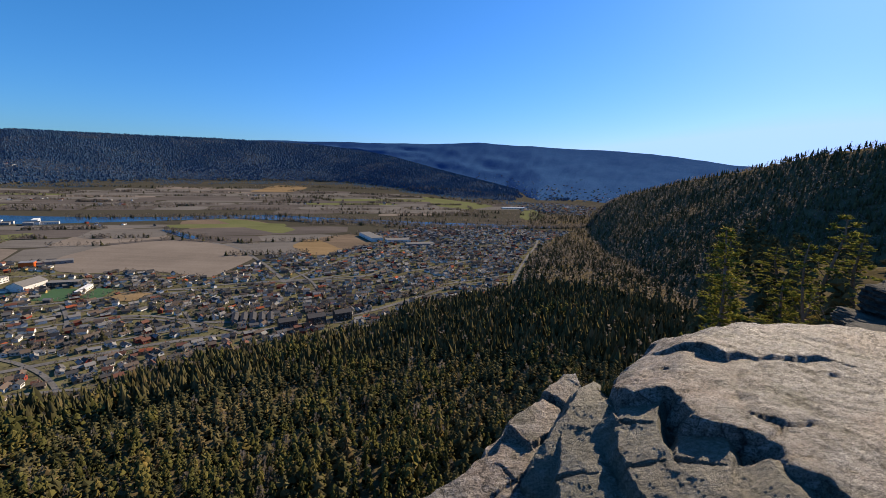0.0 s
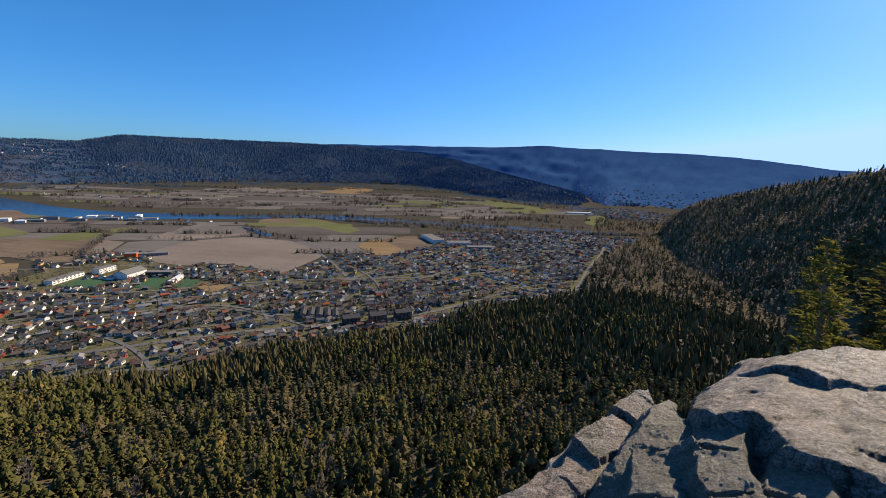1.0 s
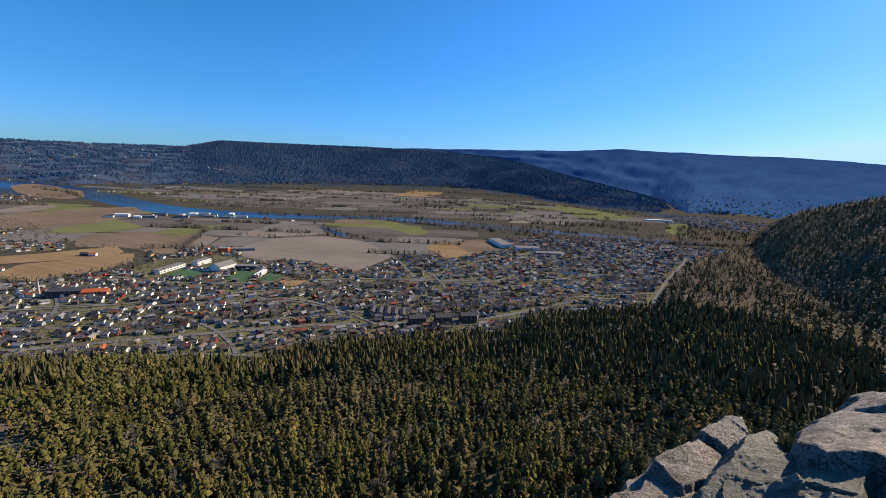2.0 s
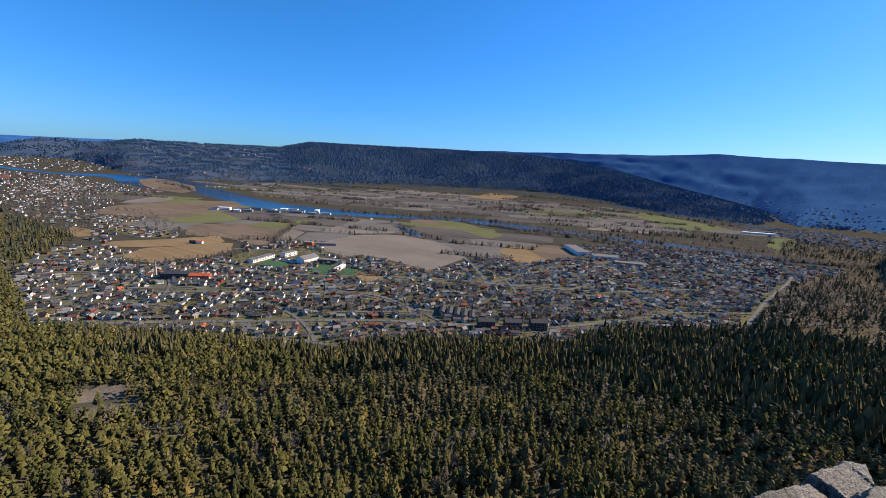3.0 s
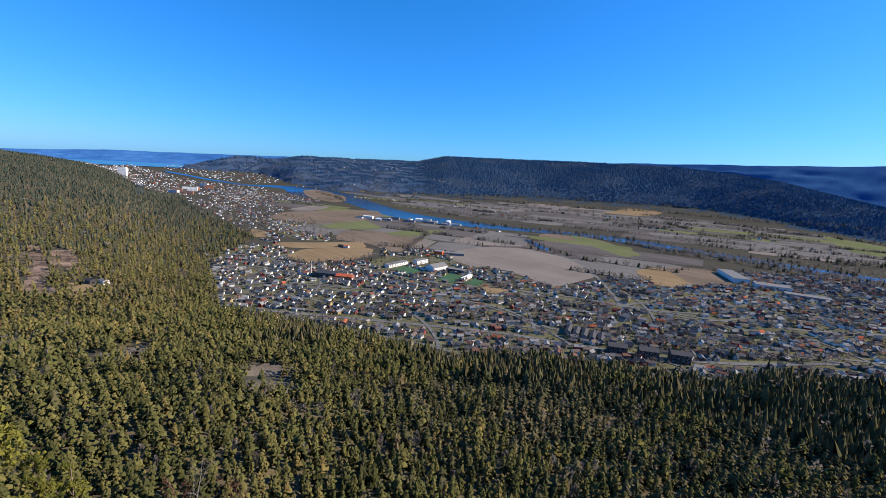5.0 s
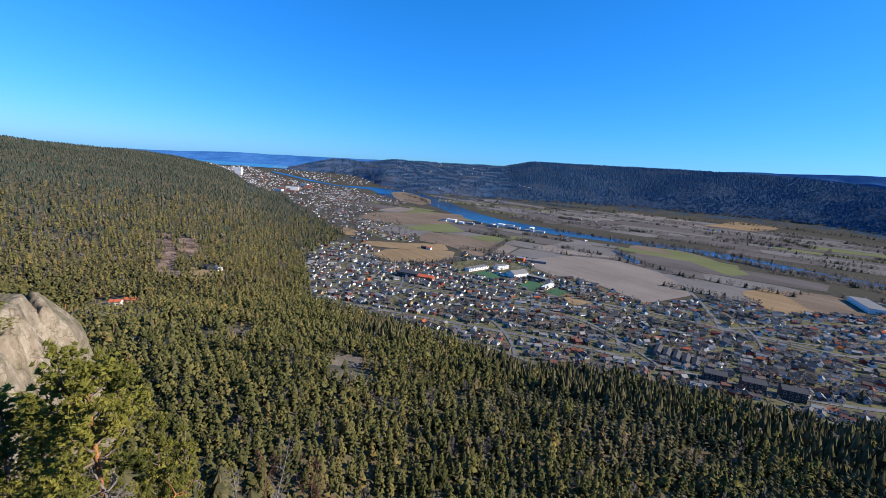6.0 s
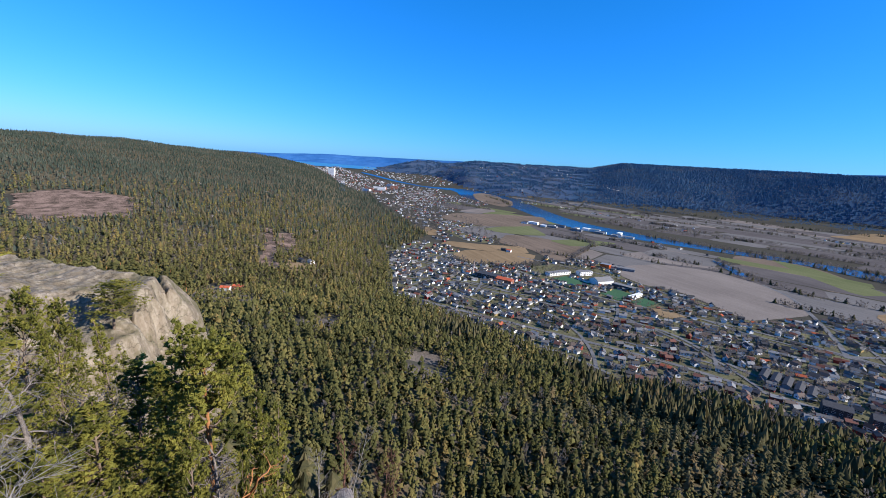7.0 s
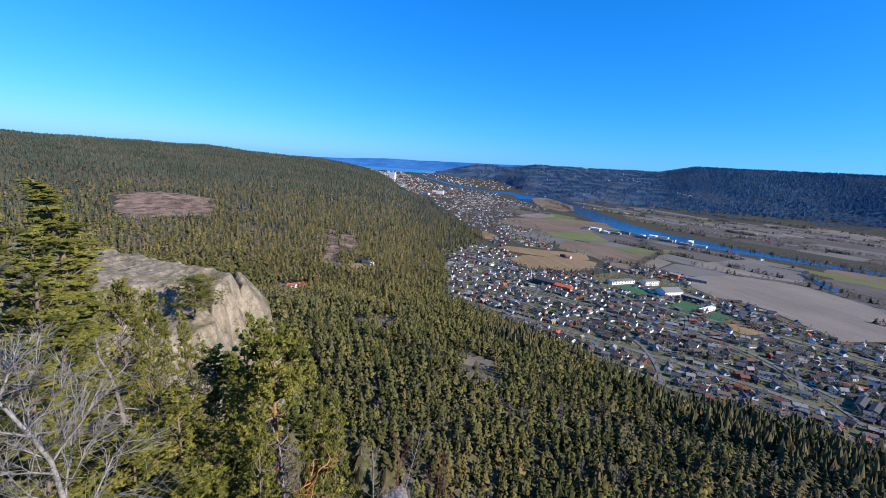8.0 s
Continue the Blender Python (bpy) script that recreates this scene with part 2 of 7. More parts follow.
def land(x, y):
    """Height of the ground at a place."""
    r, az = np.hypot(x, y) + 1e-6, np.degrees(np.arctan2(-x, y))
    z = floor_z(r)
    # the slope under the viewpoint
    d = forest_edge(az)
    foot = wide(az, [-60, 62, -10, 60, 40, 60, 60, 66, 75, 80, 90, 92, 120, 110, 180, 190])
    ledge = wide(az, [-180, 200, -70, 197, -46, 195, -34, 194, -31, 188, -27, 150, -18, 150, 60, 140, 80, 152, 85, 160, 90, 173, 95, 181, 100, 184, 110, 186, 120, 189, 150, 199, 180, 200])
    rim = wide(az, [-60, 7, -46, 5, -36, 1.2, -12, 1.0, 60, 1.3, 90, 1.5, 125, 2.0, 150, 6])
    fall = wide(az, [-60, 10, -46, 7, -36, 2.4, -10, 2.4, 10, 5, 60, 7, 90, 8, 125, 9, 150, 20])
    ledge = ledge - 11 * step((r - 19) / 15) * step((az - 84) / 8) * step((135 - az) / 12)
    low = foot * np.clip(1 - (r - 130) / np.maximum(d - 130, 50), 0, 1) ** 0.85
    mid = foot + (ledge - foot) * (1 - step((r - 35) / 95))
    top = ledge + (197.6 - ledge) * (1 - step((r - rim) / fall))
    slope = np.where(r < 35, top, np.where(r < 130, mid, low))
    slope = slope + waves(x, y, 70, 5) * 3.0 * step((r - 60) / 100) * step((d - r) / 120)
    z = np.maximum(z, slope)
    # the long wooded ridge on the left
    crest = wide(az, [70, -4.2, 78, -3.6, 82, -2.0, 85, -1.3, 88, -0.85, 90.5, -0.65, 95, -0.35, 101, -0.05, 110, 0.05, 120, -0.1, 140, 0.8, 180, 1.0])
    top_z = EYE_Z + 3500 * np.tan(np.radians(crest))
    f = np.clip((r - d) / (3500 - d), 0, 1.25)
    left = 12 + (top_z - 12) * np.where(f < 1, f, 1 - 0.5 * (f - 1))
    left = left + waves(x, y, 700, 9) * 10 * step((r - 700) / 600) * step((az - 84) / 10)
    z = np.where((az > 74) & (r > d - 60), np.maximum(z, left * step((az - 74) / 10) + (1 - step((az - 74) / 10)) * z), z)
    # the spur on the right
    c = wide(az, [-180, 4, -60, 5, -44.6, 3.35, -40, 2.45, -35.7, 1.1, -33.3, 0.3, -28, -1.0, -22.2, -3.0, -19.7, -4.8, -18.6, -7.0, -15, -9.5])
    far = wide(az, [-180, 900, -60, 900, -46, 1050, -40, 1150, -33, 1300, -28, 1400, -22, 1600, -18.6, 1750, -15, 1700])
    base = wide(az, [-180, 500, -60, 560, -46, 640, -33, 700, -28, 780, -22, 1000, -18.6, 1400, -15, 1600])
    high = EYE_Z + far * np.tan(np.radians(c))
    f = (r - base) / (far - base)
    spur = np.where(f < 1, high * np.clip(f, 0, 1) ** 0.9, high * np.clip(1 - (f - 1) * 0.8, 0.0, 1))
    spur = spur + waves(x, y, 260, 12) * 7 * step(f * 2) * step((1.1 - f) * 2)
    z = np.where(az < -14, np.maximum(z, spur * step((-az - 14) / 4.5)), z)
    # the wooded hill across the valley
    b = hill_foot(az)
    e = wide(az, [-60, -4.5, -13, -4.5, -9, -3.0, -5.7, -2.25, 0.6, -0.85, 7.4, 0.75, 11, 1.3, 17.5, 1.85, 28, 1.95, 36, 1.85, 45, 1.75, 47, 1.3, 48.5, 0.95, 56, 0.75, 63, 0.75, 66.3, 0.15, 69, 0.3, 70.5, 0.28, 72, -0.1, 74, -0.7, 76, -1.4])
    crest_r = wide(az, [-60, 3200, -9, 3200, 0, 3650, 11, 4350, 80, 4350])
    high = EYE_Z + crest_r * np.tan(np.radians(e))
    f = (r - b) / (crest_r - b)
    lowz = floor_z(b)
    high = np.maximum(high, lowz)
    hill = lowz + (high - lowz) * np.where(f < 1, np.clip(f, 0, 1) ** 0.8, 1 - 0.35 * (f - 1))
    hill = hill + (waves(x, y, 620, 21) * 12 + waves(x, y, 1300, 23) * 18) * step(f * 2) * step((1.0 - f) * 3)
    return np.where((az > -55) & (az < 76) & (f > 0), np.maximum(z, hill), z)


def land_at(x, y):
    return float(land(np.array([x], float), np.array([y], float))[0])


def bearing(az, r):
    return -r * math.sin(radians(az)), r * math.cos(radians(az))


# ---------------------------------------------------------------- ground sheet and distance
def ground_sheet():
    az = np.radians(np.concatenate([np.arange(-180, -56, 4), np.arange(-56, 128, 0.7), np.arange(128, 180, 4)]))
    rr = np.concatenate([[0.005, 0.4], np.geomspace(1.2, 500, 96), np.arange(525, 4780, 26), [4790]])
    a, r = np.meshgrid(az, rr)
    x, y = -r * np.sin(a), r * np.cos(a)
    z = land(x, y)
    n, k = len(rr), len(az)
    i, j = np.meshgrid(np.arange(n - 1), np.arange(k), indexing="ij")
    j2 = (j + 1) % k
    f = np.stack([i * k + j2, i * k + j, (i + 1) * k + j, (i + 1) * k + j2], -1).reshape(-1, 4)
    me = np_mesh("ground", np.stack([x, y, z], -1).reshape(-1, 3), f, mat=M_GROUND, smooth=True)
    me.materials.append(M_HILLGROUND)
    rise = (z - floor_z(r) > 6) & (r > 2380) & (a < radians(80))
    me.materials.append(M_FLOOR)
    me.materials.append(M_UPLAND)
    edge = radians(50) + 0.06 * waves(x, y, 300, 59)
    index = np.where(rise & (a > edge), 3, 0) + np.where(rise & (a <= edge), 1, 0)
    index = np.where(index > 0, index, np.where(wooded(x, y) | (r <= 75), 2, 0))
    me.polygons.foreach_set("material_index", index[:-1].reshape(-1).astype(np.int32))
    return tagged(part("ground", me, None), "brown forest floor and flat valley soil running to the horizon", "ground", kind="structure")


# upland ground, its blue put in for the haze before it
M_UPLAND = two_tone("upland woods and fields tinted for haze", (0.034, 0.066, 0.122), (0.076, 0.098, 0.137), 0.006, 0.05, 0.95)


def ridge_point(az, f):
    """A place on the ridges that close the view: a bearing, and a share of the way up."""
    e = [-56, 0.2, -40, 0.6, -33, 1.07, -25, 2.1, -15, 2.55, -4, 2.85, 6.7, 2.4, 20, 2.2, 34, 1.4, 49, 0.7, 62, 0.55, 70, 0.42, 77, 0.25, 85, 0.0, 90, -0.3, 100, -0.5, 128, -1]
    flat, swell = az * 60, np.sin(np.clip(f, 0, 1) * math.pi)
    crest = EYE_Z + 4760 * np.tan(np.radians(wide(az, e))) + waves(flat, az * 0, 500, 4) * 5 + waves(flat, az * 0, 120, 6) * 2
    # the foot comes nearer where the valley bends away on the right
    foot_el = wide(az, [-56, -3.2, -22, -3.9, -12, -4.3, -8, -3.6, 0, -1.9, 8, -0.5, 14, -0.5, 50, -1.0, 63, -1.5, 70, -1.15, 128, -1.15])
    foot_r = wide(az, [-56, 3000, -22, 2900, -12, 2750, -8, 3350, 0, 3800, 12, 4420, 128, 4600])
    top_el = np.degrees(np.arctan((crest - EYE_Z) / 4760))
    r = foot_r + (4760 - foot_r) * f + waves(flat, f * 900, 420, 8) * 22 * swell
    el = foot_el + (top_el - foot_el) * f ** 0.9 + (waves(flat, f * 1500, 380, 14) * 0.14 + waves(flat, f * 700, 170, 15) * 0.07) * swell
    x0, y0 = -np.sin(np.radians(az)), np.cos(np.radians(az))
    return np.stack([x0 * r, y0 * r, EYE_Z + r * np.tan(np.radians(el))], -1)


def far_ridges():
    """The ridges behind the valley and behind the fjord, with haze painted into their blue."""
    az = np.arange(-56, 128, 0.4)
    v = np.stack([ridge_point(az, np.full(len(az), f)) for f in np.linspace(0, 1, 22)])
    n, k = v.shape[:2]
    i, j = np.meshgrid(np.arange(n - 1), np.arange(k - 1), indexing="ij")
    f = np.stack([i * k + j + 1, i * k + j, (i + 1) * k + j, (i + 1) * k + j + 1], -1).reshape(-1, 4)
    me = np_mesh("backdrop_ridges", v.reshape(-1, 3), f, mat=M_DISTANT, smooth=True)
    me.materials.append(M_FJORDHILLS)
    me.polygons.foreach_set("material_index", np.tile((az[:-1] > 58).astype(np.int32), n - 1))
    ob = part("backdrop_ridges", me, None)
    tagged(ob, "wooded ridges along the far horizon, painted haze-blue", "hills", kind="structure")


far_ridges()


def drape(name, outline, mat, lift, label, category, rounds=1):
    """A piece of land or water with a rounded outline, laid on the ground."""
    p = [Vector((x, y)) for x, y in outline]
    for _ in range(rounds):
        q = []
        for a, b in zip(p, p[1:] + p[:1]):
            q += [a * 0.87 + b * 0.13, a * 0.13 + b * 0.87]
        p = q
    bm = bmesh.new()
    bm.faces.new([bm.verts.new((v.x, v.y, 0)) for v in p])
    bm.normal_update()
    bmesh.ops.triangulate(bm, faces=bm.faces[:], ngon_method="EAR_CLIP")
    if max(v.length for v in p) > 2900:
        bmesh.ops.subdivide_edges(bm, edges=bm.edges[:], cuts=3, use_grid_fill=True)
    for v in bm.verts:
        r = v.co.xy.length
        v.co.z = float(floor_z(np.array(r))) + lift + max(0, (r - 2900) * 0.002)
    bmesh.ops.recalc_face_normals(bm, faces=bm.faces[:])
    for f in bm.faces:
        if f.normal.z < 0:
            f.normal_flip()
    return tagged(part(name, bm, mat), label, category, kind="structure")


def ribbon(name, line, width, mat, lift, label, category):
    """A road or track of even width along a line."""
    p = [Vector((x, y)) for x, y in line]
    for _ in range(2):
        q = [p[0]]
        for a, b in zip(p, p[1:]):
            q += [a * 0.75 + b * 0.25, a * 0.25 + b * 0.75]
        p = q + [p[-1]]
    bm = bmesh.new()
    rows = []
    for k, v in enumerate(p):
        d = (p[min(k + 1, len(p) - 1)] - p[max(k - 1, 0)]).normalized()
        s = Vector((-d.y, d.x)) * width / 2
        rows.append([bm.verts.new((*(v + s), lift + float(floor_z(np.array(v.length))))), bm.verts.new((*(v - s), lift + float(floor_z(np.array(v.length)))))])
    for a, b in zip(rows, rows[1:]):
        bm.faces.new((a[1], b[1], b[0], a[0]))
    return tagged(part(name, bm, mat), label, category, kind="structure")


def ploughed(name, dark, light):
    m, t, b = material(name, 0.95)
    g = t.nodes.new("ShaderNodeNewGeometry").outputs["Position"]
    mp = t.nodes.new("ShaderNodeMapping")
    mp.inputs["Rotation"].default_value = (0, 0, radians(38))
    mp.inputs["Scale"].default_value = (0.004, 0.09, 1)
    t.links.new(g, mp.inputs["Vector"])
    rows, broad, fine = noisy(t, 1.0, 5, 0.6, mp.outputs["Vector"]), noisy(t, 0.007, 4), noisy(t, 0.3, 8, 0.7)
    f = mixed(t, 0.4, mixed(t, 0.55, rows, broad), fine)
    t.links.new(ramp(t, f, [(0.40, dark), (0.60, light)]), b.inputs["Base Color"])
    bumped(t, b, fine, 0.4, 0.3)
    return m


M_TAN = ploughed("dry ploughed soil", (0.151, 0.128, 0.109), (0.230, 0.195, 0.165))
M_BROWN = ploughed("brown ploughed soil", (0.116, 0.090, 0.066), (0.202, 0.152, 0.113))
# the plain's two soils are cooled and greyed to paint in haze
M_PALE = ploughed("dry plain soil greyed for haze", (0.114, 0.105, 0.097), (0.173, 0.160, 0.147))
M_GREYSOIL = ploughed("brown plain soil greyed for haze", (0.078, 0.069, 0.064), (0.127, 0.112, 0.104))
M_STUBBLE = ploughed("yellow stubble", (0.17, 0.118, 0.066), (0.27, 0.190, 0.108))
M_MEADOW = ploughed("early green meadow", (0.100, 0.112, 0.050), (0.155, 0.160, 0.078))
M_TURF = ploughed("artificial turf", (0.048, 0.100, 0.054), (0.062, 0.125, 0.068))
M_ROADS = two_tone("pale worn asphalt", (0.099, 0.097, 0.095), (0.175, 0.169, 0.164), 0.03, 0.6)


def water_material():
    m, t, b = material("river water", 0.12)
    b.inputs["Base Color"].default_value = (0.008, 0.03, 0.075, 1)
    b.inputs["Specular IOR Level"].default_value = 0.5
    bumped(t, b, noisy(t, 0.25, 5), 0.25, 0.6)
    return m


M_WATER = water_material()
BIG_FIELD = [(-730, 782), (-736, 902), (-656, 993), (-543, 983), (-438, 920), (-382, 843), (-384, 744), (-389, 685), (-453, 707), (-530, 721), (-588, 685), (-654, 692)]
RIVER_FAR = [(-2738, 1620), (-2440, 1610), (-1890, 1400), (-1590, 1300), (-1420, 1270), (-1150, 1300), (-905, 1370), (-724, 1485), (-597, 1520), (-456, 1505), (-368, 1491), (-209, 1494), (-79, 1482), (90, 1486), (185, 1488), (383, 1498), (700, 1640)]
RIVER_NEAR = [(-2423, 1193), (-2021, 1270), (-1698, 1175), (-1478, 1108), (-1294, 1099), (-1184, 1121), (-1025, 1196), (-859, 1300), (-686, 1408), (-548, 1398), (-416, 1376), (-346, 1406), (-196, 1412), (-72, 1379), (85, 1387), (176, 1402), (372, 1450), (690, 1590)]
UPPER_RIVER = [(-3937, 851), (-3712, 932), (-3432, 1008), (-3109, 1142), (-3032, 1342), (-2944, 1540), (-2700, 1600), (-2380, 1540), (-2423, 1193), (-2900, 1330), (-3060, 1130), (-3340, 985), (-3600, 912), (-3830, 834)]
FIELDS = [BIG_FIELD]


LEVELS = [0.12, 0.2, 0.3, 0.35, 0.5, 0.6, 0.9]


def field(outline, mat, lift, label):
    FIELDS.append(outline)
    z = 0.14 + lift * 0.2
    while any(abs(z - u) < 0.0035 for u in LEVELS):
        z += 0.0037
    LEVELS.append(z)
    return drape("field", outline, mat, z, label, "field")


drape("field", BIG_FIELD, M_TAN, 0.5, "large bare grey-brown ploughed field", "field")
field([(-843, 883), (-901, 1064), (-898, 1158), (-777, 1113), (-668, 1034), (-713, 969), (-775, 904)], M_TAN, 0.5, "bare grey-brown ploughed field by the river")
field([(-804, 1270), (-796, 1435), (-628, 1381), (-427, 1228), (-465, 1105), (-577, 1112), (-627, 1083)], M_BROWN, 0.5, "dark ploughed field in the river bend")
field([(-771, 1390), (-622, 1367), (-427, 1228), (-443, 1136), (-603, 1240)], M_MEADOW, 0.9, "yellow-green strip of winter grain")
PLAIN = [(-2335, 2173), (-2086, 2219), (-1905, 2337), (-1526, 2640), (-1250, 2760), (-890, 2890), (-338, 2700), (-40, 2500), (300, 2300), (330, 2050), (120, 1800), (-60, 1640), (-270, 1610), (-482, 1588), (-724, 1589), (-1000, 1500), (-1190, 1400), (-1465, 1400), (-2085, 1600), (-2500, 1700)]
NEAR_PLAIN = [(-720, 800), (-380, 700), (-300, 1000), (-200, 1210), (-350, 1390), (-560, 1390), (-860, 1290), (-1020, 1180), (-1290, 1090), (-1700, 1160), (-2000, 1230), (-2300, 1180), (-2000, 900), (-1500, 720), (-1300, 700), (-1000, 560), (-860, 600)]
HEDGES = []


def parcels():
    """The ploughed plain across the river, in long parcels of differing soil."""
    rng = np.random.default_rng(12)
    c, s = math.cos(radians(20)), math.sin(radians(20))
    v = 500.0
    while v < 3600:
        deep = rng.uniform(70, 170)
        u = -2600 + rng.uniform(0, 200)
        while u < 1500:
            long = rng.uniform(170, 480)
            skew = rng.uniform(-30, 30)
            quad = [(u, v), (u + long, v + skew * 0.4), (u + long - 5 + skew, v + deep - 3), (u + skew, v + deep - 6)]
            q = [(a * c - b * s, a * s + b * c) for a, b in quad]
            mid = np.array(q).mean(0)
            x, y = np.array(q + [mid]).T
            ok = inside(x, y, PLAIN) | inside(x, y, NEAR_PLAIN)
            if ok[-1] and ok.sum() >= 3:
                k = rng.uniform()
                k = k if mid[1] > 1400 else k ** 0.6
                mat, words = ((M_PALE, "pale grey ploughed parcel on the plain") if k < 0.5 else (M_GREYSOIL, "brown ploughed parcel on the plain") if k < 0.84 else (M_TAN, "pale brown stubble parcel on the plain") if k < 0.92 else (M_MEADOW, "faintly green parcel on the plain"))
                field(q, mat, 0.3, words)
                if rng.uniform() < (0.55 if mid[1] > 1400 else 0.36):
                    HEDGES.append((q[0], q[1]))
                if rng.uniform() < 0.10:
                    HEDGES.append((q[1], q[2]))
            u += long
        v += deep


parcels()
field([(-1183, 2538), (-1188, 2980), (-950, 3000), (-950, 2598)], M_STUBBLE, 0.9, "orange stubble field below the wooded hill")
field([(-358, 981), (-349, 1086), (-275, 1045), (-226, 957), (-250, 889), (-290, 889)], M_STUBBLE, 0.5, "orange stubble field beside the housing estate")
field([(-336, 1096), (-255, 1183), (-174, 1043), (-229, 954)], M_BROWN, 0.9, "small bare field beside the warehouse")
field([(-1011, 602), (-1140, 709), (-1079, 805), (-915, 845), (-760, 634), (-814, 631), (-919, 649)], M_BROWN, 0.5, "reddish-brown ploughed field")
field([(-871, 402), (-922, 467), (-894, 520), (-856, 623), (-774, 556), (-762, 478), (-787, 403)], M_STUBBLE, 0.5, "ochre stubble field above the town")
field([(-997, 424), (-1030, 465), (-980, 549), (-951, 652), (-863, 609), (-894, 520), (-949, 453)], M_STUBBLE, 0.9, "ochre stubble field with a farm")
field([(-1248, 677), (-1326, 844), (-1343, 927), (-1121, 855), (-1127, 775), (-1176, 703)], M_MEADOW, 0.5, "green meadow by the works")
field([(-1044, 796), (-1064, 942), (-992, 1028), (-951, 879), (-956, 809)], M_MEADOW, 0.5, "green meadow by the railway")
field([(-1524, 640), (-1657, 761), (-1661, 943), (-1607, 1182), (-1393, 1065), (-1305, 865), (-1296, 704), (-1445, 636)], M_BROWN, 0.5, "brown field near the river bank")
field([(-1757, 824), (-1918, 1071), (-1770, 1036), (-1674, 897)], M_TAN, 0.5, "pale strip of field beyond the estate")
field([(-1284, 491), (-1191, 501), (-1112, 462), (-1126, 428)], M_STUBBLE, 0.5, "orange stubble strip at the wood's edge")
field([(359, 1996), (428, 2058), (423, 1770), (329, 1627), (294, 1707)], M_MEADOW, 0.5, "bright green far meadow")
field([(-160, 2666), (-4, 2504), (262, 2217), (110, 1955), (-46, 2071)], M_MEADOW, 0.5, "long yellow-green far meadow")
drape("water_river", RIVER_FAR + RIVER_NEAR[::-1], M_WATER, 0.3, "calm blue river winding through the valley", "river", 1)
drape("water_upper_river", UPPER_RIVER, M_WATER, 0.35, "broad blue river below the distant city", "river", 1)


# pale blue base stands in for sky mirrored on the fjord
M_FJORD = plain("fjord water with painted sky sheen", (0.05, 0.22, 0.42), 0.45, wear=0.1, scale=0.01)


def fjord():
    a, r = np.meshgrid(np.radians(np.arange(75.5, 86.5, 0.4)), np.linspace(4270, 4640, 32))
    me = grid_of("water_fjord", -r * np.sin(a), r * np.cos(a), floor_z(r) + 4 + 0 * a, M_FJORD)
    tagged(part("water_fjord", me, None), "pale blue fjord behind the city", "fjord", kind="structure")


def grid_of(name, x, y, z, mat):
    n, k = x.shape
    i, j = np.meshgrid(np.arange(n - 1), np.arange(k - 1), indexing="ij")
    f = np.stack([i * k + j + 1, i * k + j, (i + 1) * k + j, (i + 1) * k + j + 1], -1).reshape(-1, 4)
    return np_mesh(name, np.stack([x, y, z], -1).reshape(-1, 3), f, mat=mat, smooth=True)


fjord()
drape("river_island", [(-2767, 1406), (-2802, 1503), (-2702, 1563), (-2386, 1503), (-2071, 1312), (-1998, 1196), (-2172, 1194), (-2410, 1252)], M_BROWN, 0.9, "flat brown island in the river", "island")
drape("water_pond", [(-761, 1127), (-727, 1126), (-602, 1039), (-610, 1008)], M_WATER, 0.9, "narrow backwater between fields", "pond")
TURF_1 = [(-553, 546), (-570, 601), (-529, 604), (-512, 548)]
TURF_2 = [(-653, 522), (-664, 562), (-602, 570), (-592, 522)]
TURF_3 = [(-502, 565), (-514, 611), (-484, 608), (-474, 563)]
drape("sports_field", TURF_1, M_TURF, 0.6, "green artificial-turf football pitch", "pitch", 0)
drape("sports_field", TURF_3, M_TURF, 0.6, "small green football pitch beside the club house", "pitch", 0)
field([(-470, 562), (-462, 596), (-418, 598), (-425, 556)], M_STUBBLE, 0.5, "dry yellow grass beside the pitches")
drape("sports_field", TURF_2, M_TURF, 0.6, "green football pitch beside the school", "pitch", 0)
ROADS = [
    ([(-543, 983), (-465, 944), (-363, 822), (-290, 726), (-259, 677)], 7),
    ([(262, 1190), (240, 1100), (176, 917), (131, 758), (120, 715)], 5.5),
    ([(-570, 216), (-329, 412), (-272, 446), (-206, 478), (-99, 545), (10, 690)], 7),
    ([(-620, 330), (-446, 470), (-379, 515), (-285, 489), (-208, 509)], 6),
    ([(-720, 480), (-560, 500), (-380, 640), (-260, 690), (-80, 760), (60, 900)], 6),
    ([(-260, 690), (-200, 880), (-120, 1040), (60, 1180)], 6),
    ([(-840, 560), (-700, 640), (-640, 670), (-450, 690)], 6),
]
# ---------------------------------------------------------------- woods
FOREST_LEFT = [(-622, 192), (-807, 238), (-884, 253), (-982, 330), (-1108, 437), (-1307, 453), (-1581, 475), (-1983, 507), (-2462, 591), (-2997, 473), (-3421, 402), (-3704, 199), (-4300, -100), (-4000, -3800), (0, -3800), (0, 0)]
CLEARINGS = [((-1290, -540), (-1370, -440), (-1290, -290), (-1090, -255), (-1060, -430)), ((-310, 106), (-318, 126), (-301, 145), (-262, 130), (-246, 104), (-262, 92)),
             ((-1020, 10), (-1020, 26), (-870, 26), (-715, 26), (-715, 6), (-760, -4), (-868, 8)), ((-690, 34), (-765, 46), (-768, 76), (-715, 88)), ((-640, -66), (-640, -20), (-590, -22), (-590, -62)),
             ((-980, 36), (-975, 66), (-830, 62), (-820, 38)), ((-410, 19), (-410, 40), (-416, 79), (-376, 79), (-365, 61), (-367, 24))]


TOWN_END = [(60, 600), (130, 700), (185, 917), (252, 1100), (420, 1380), (380, 1500), (0, 1500), (0, 600)]


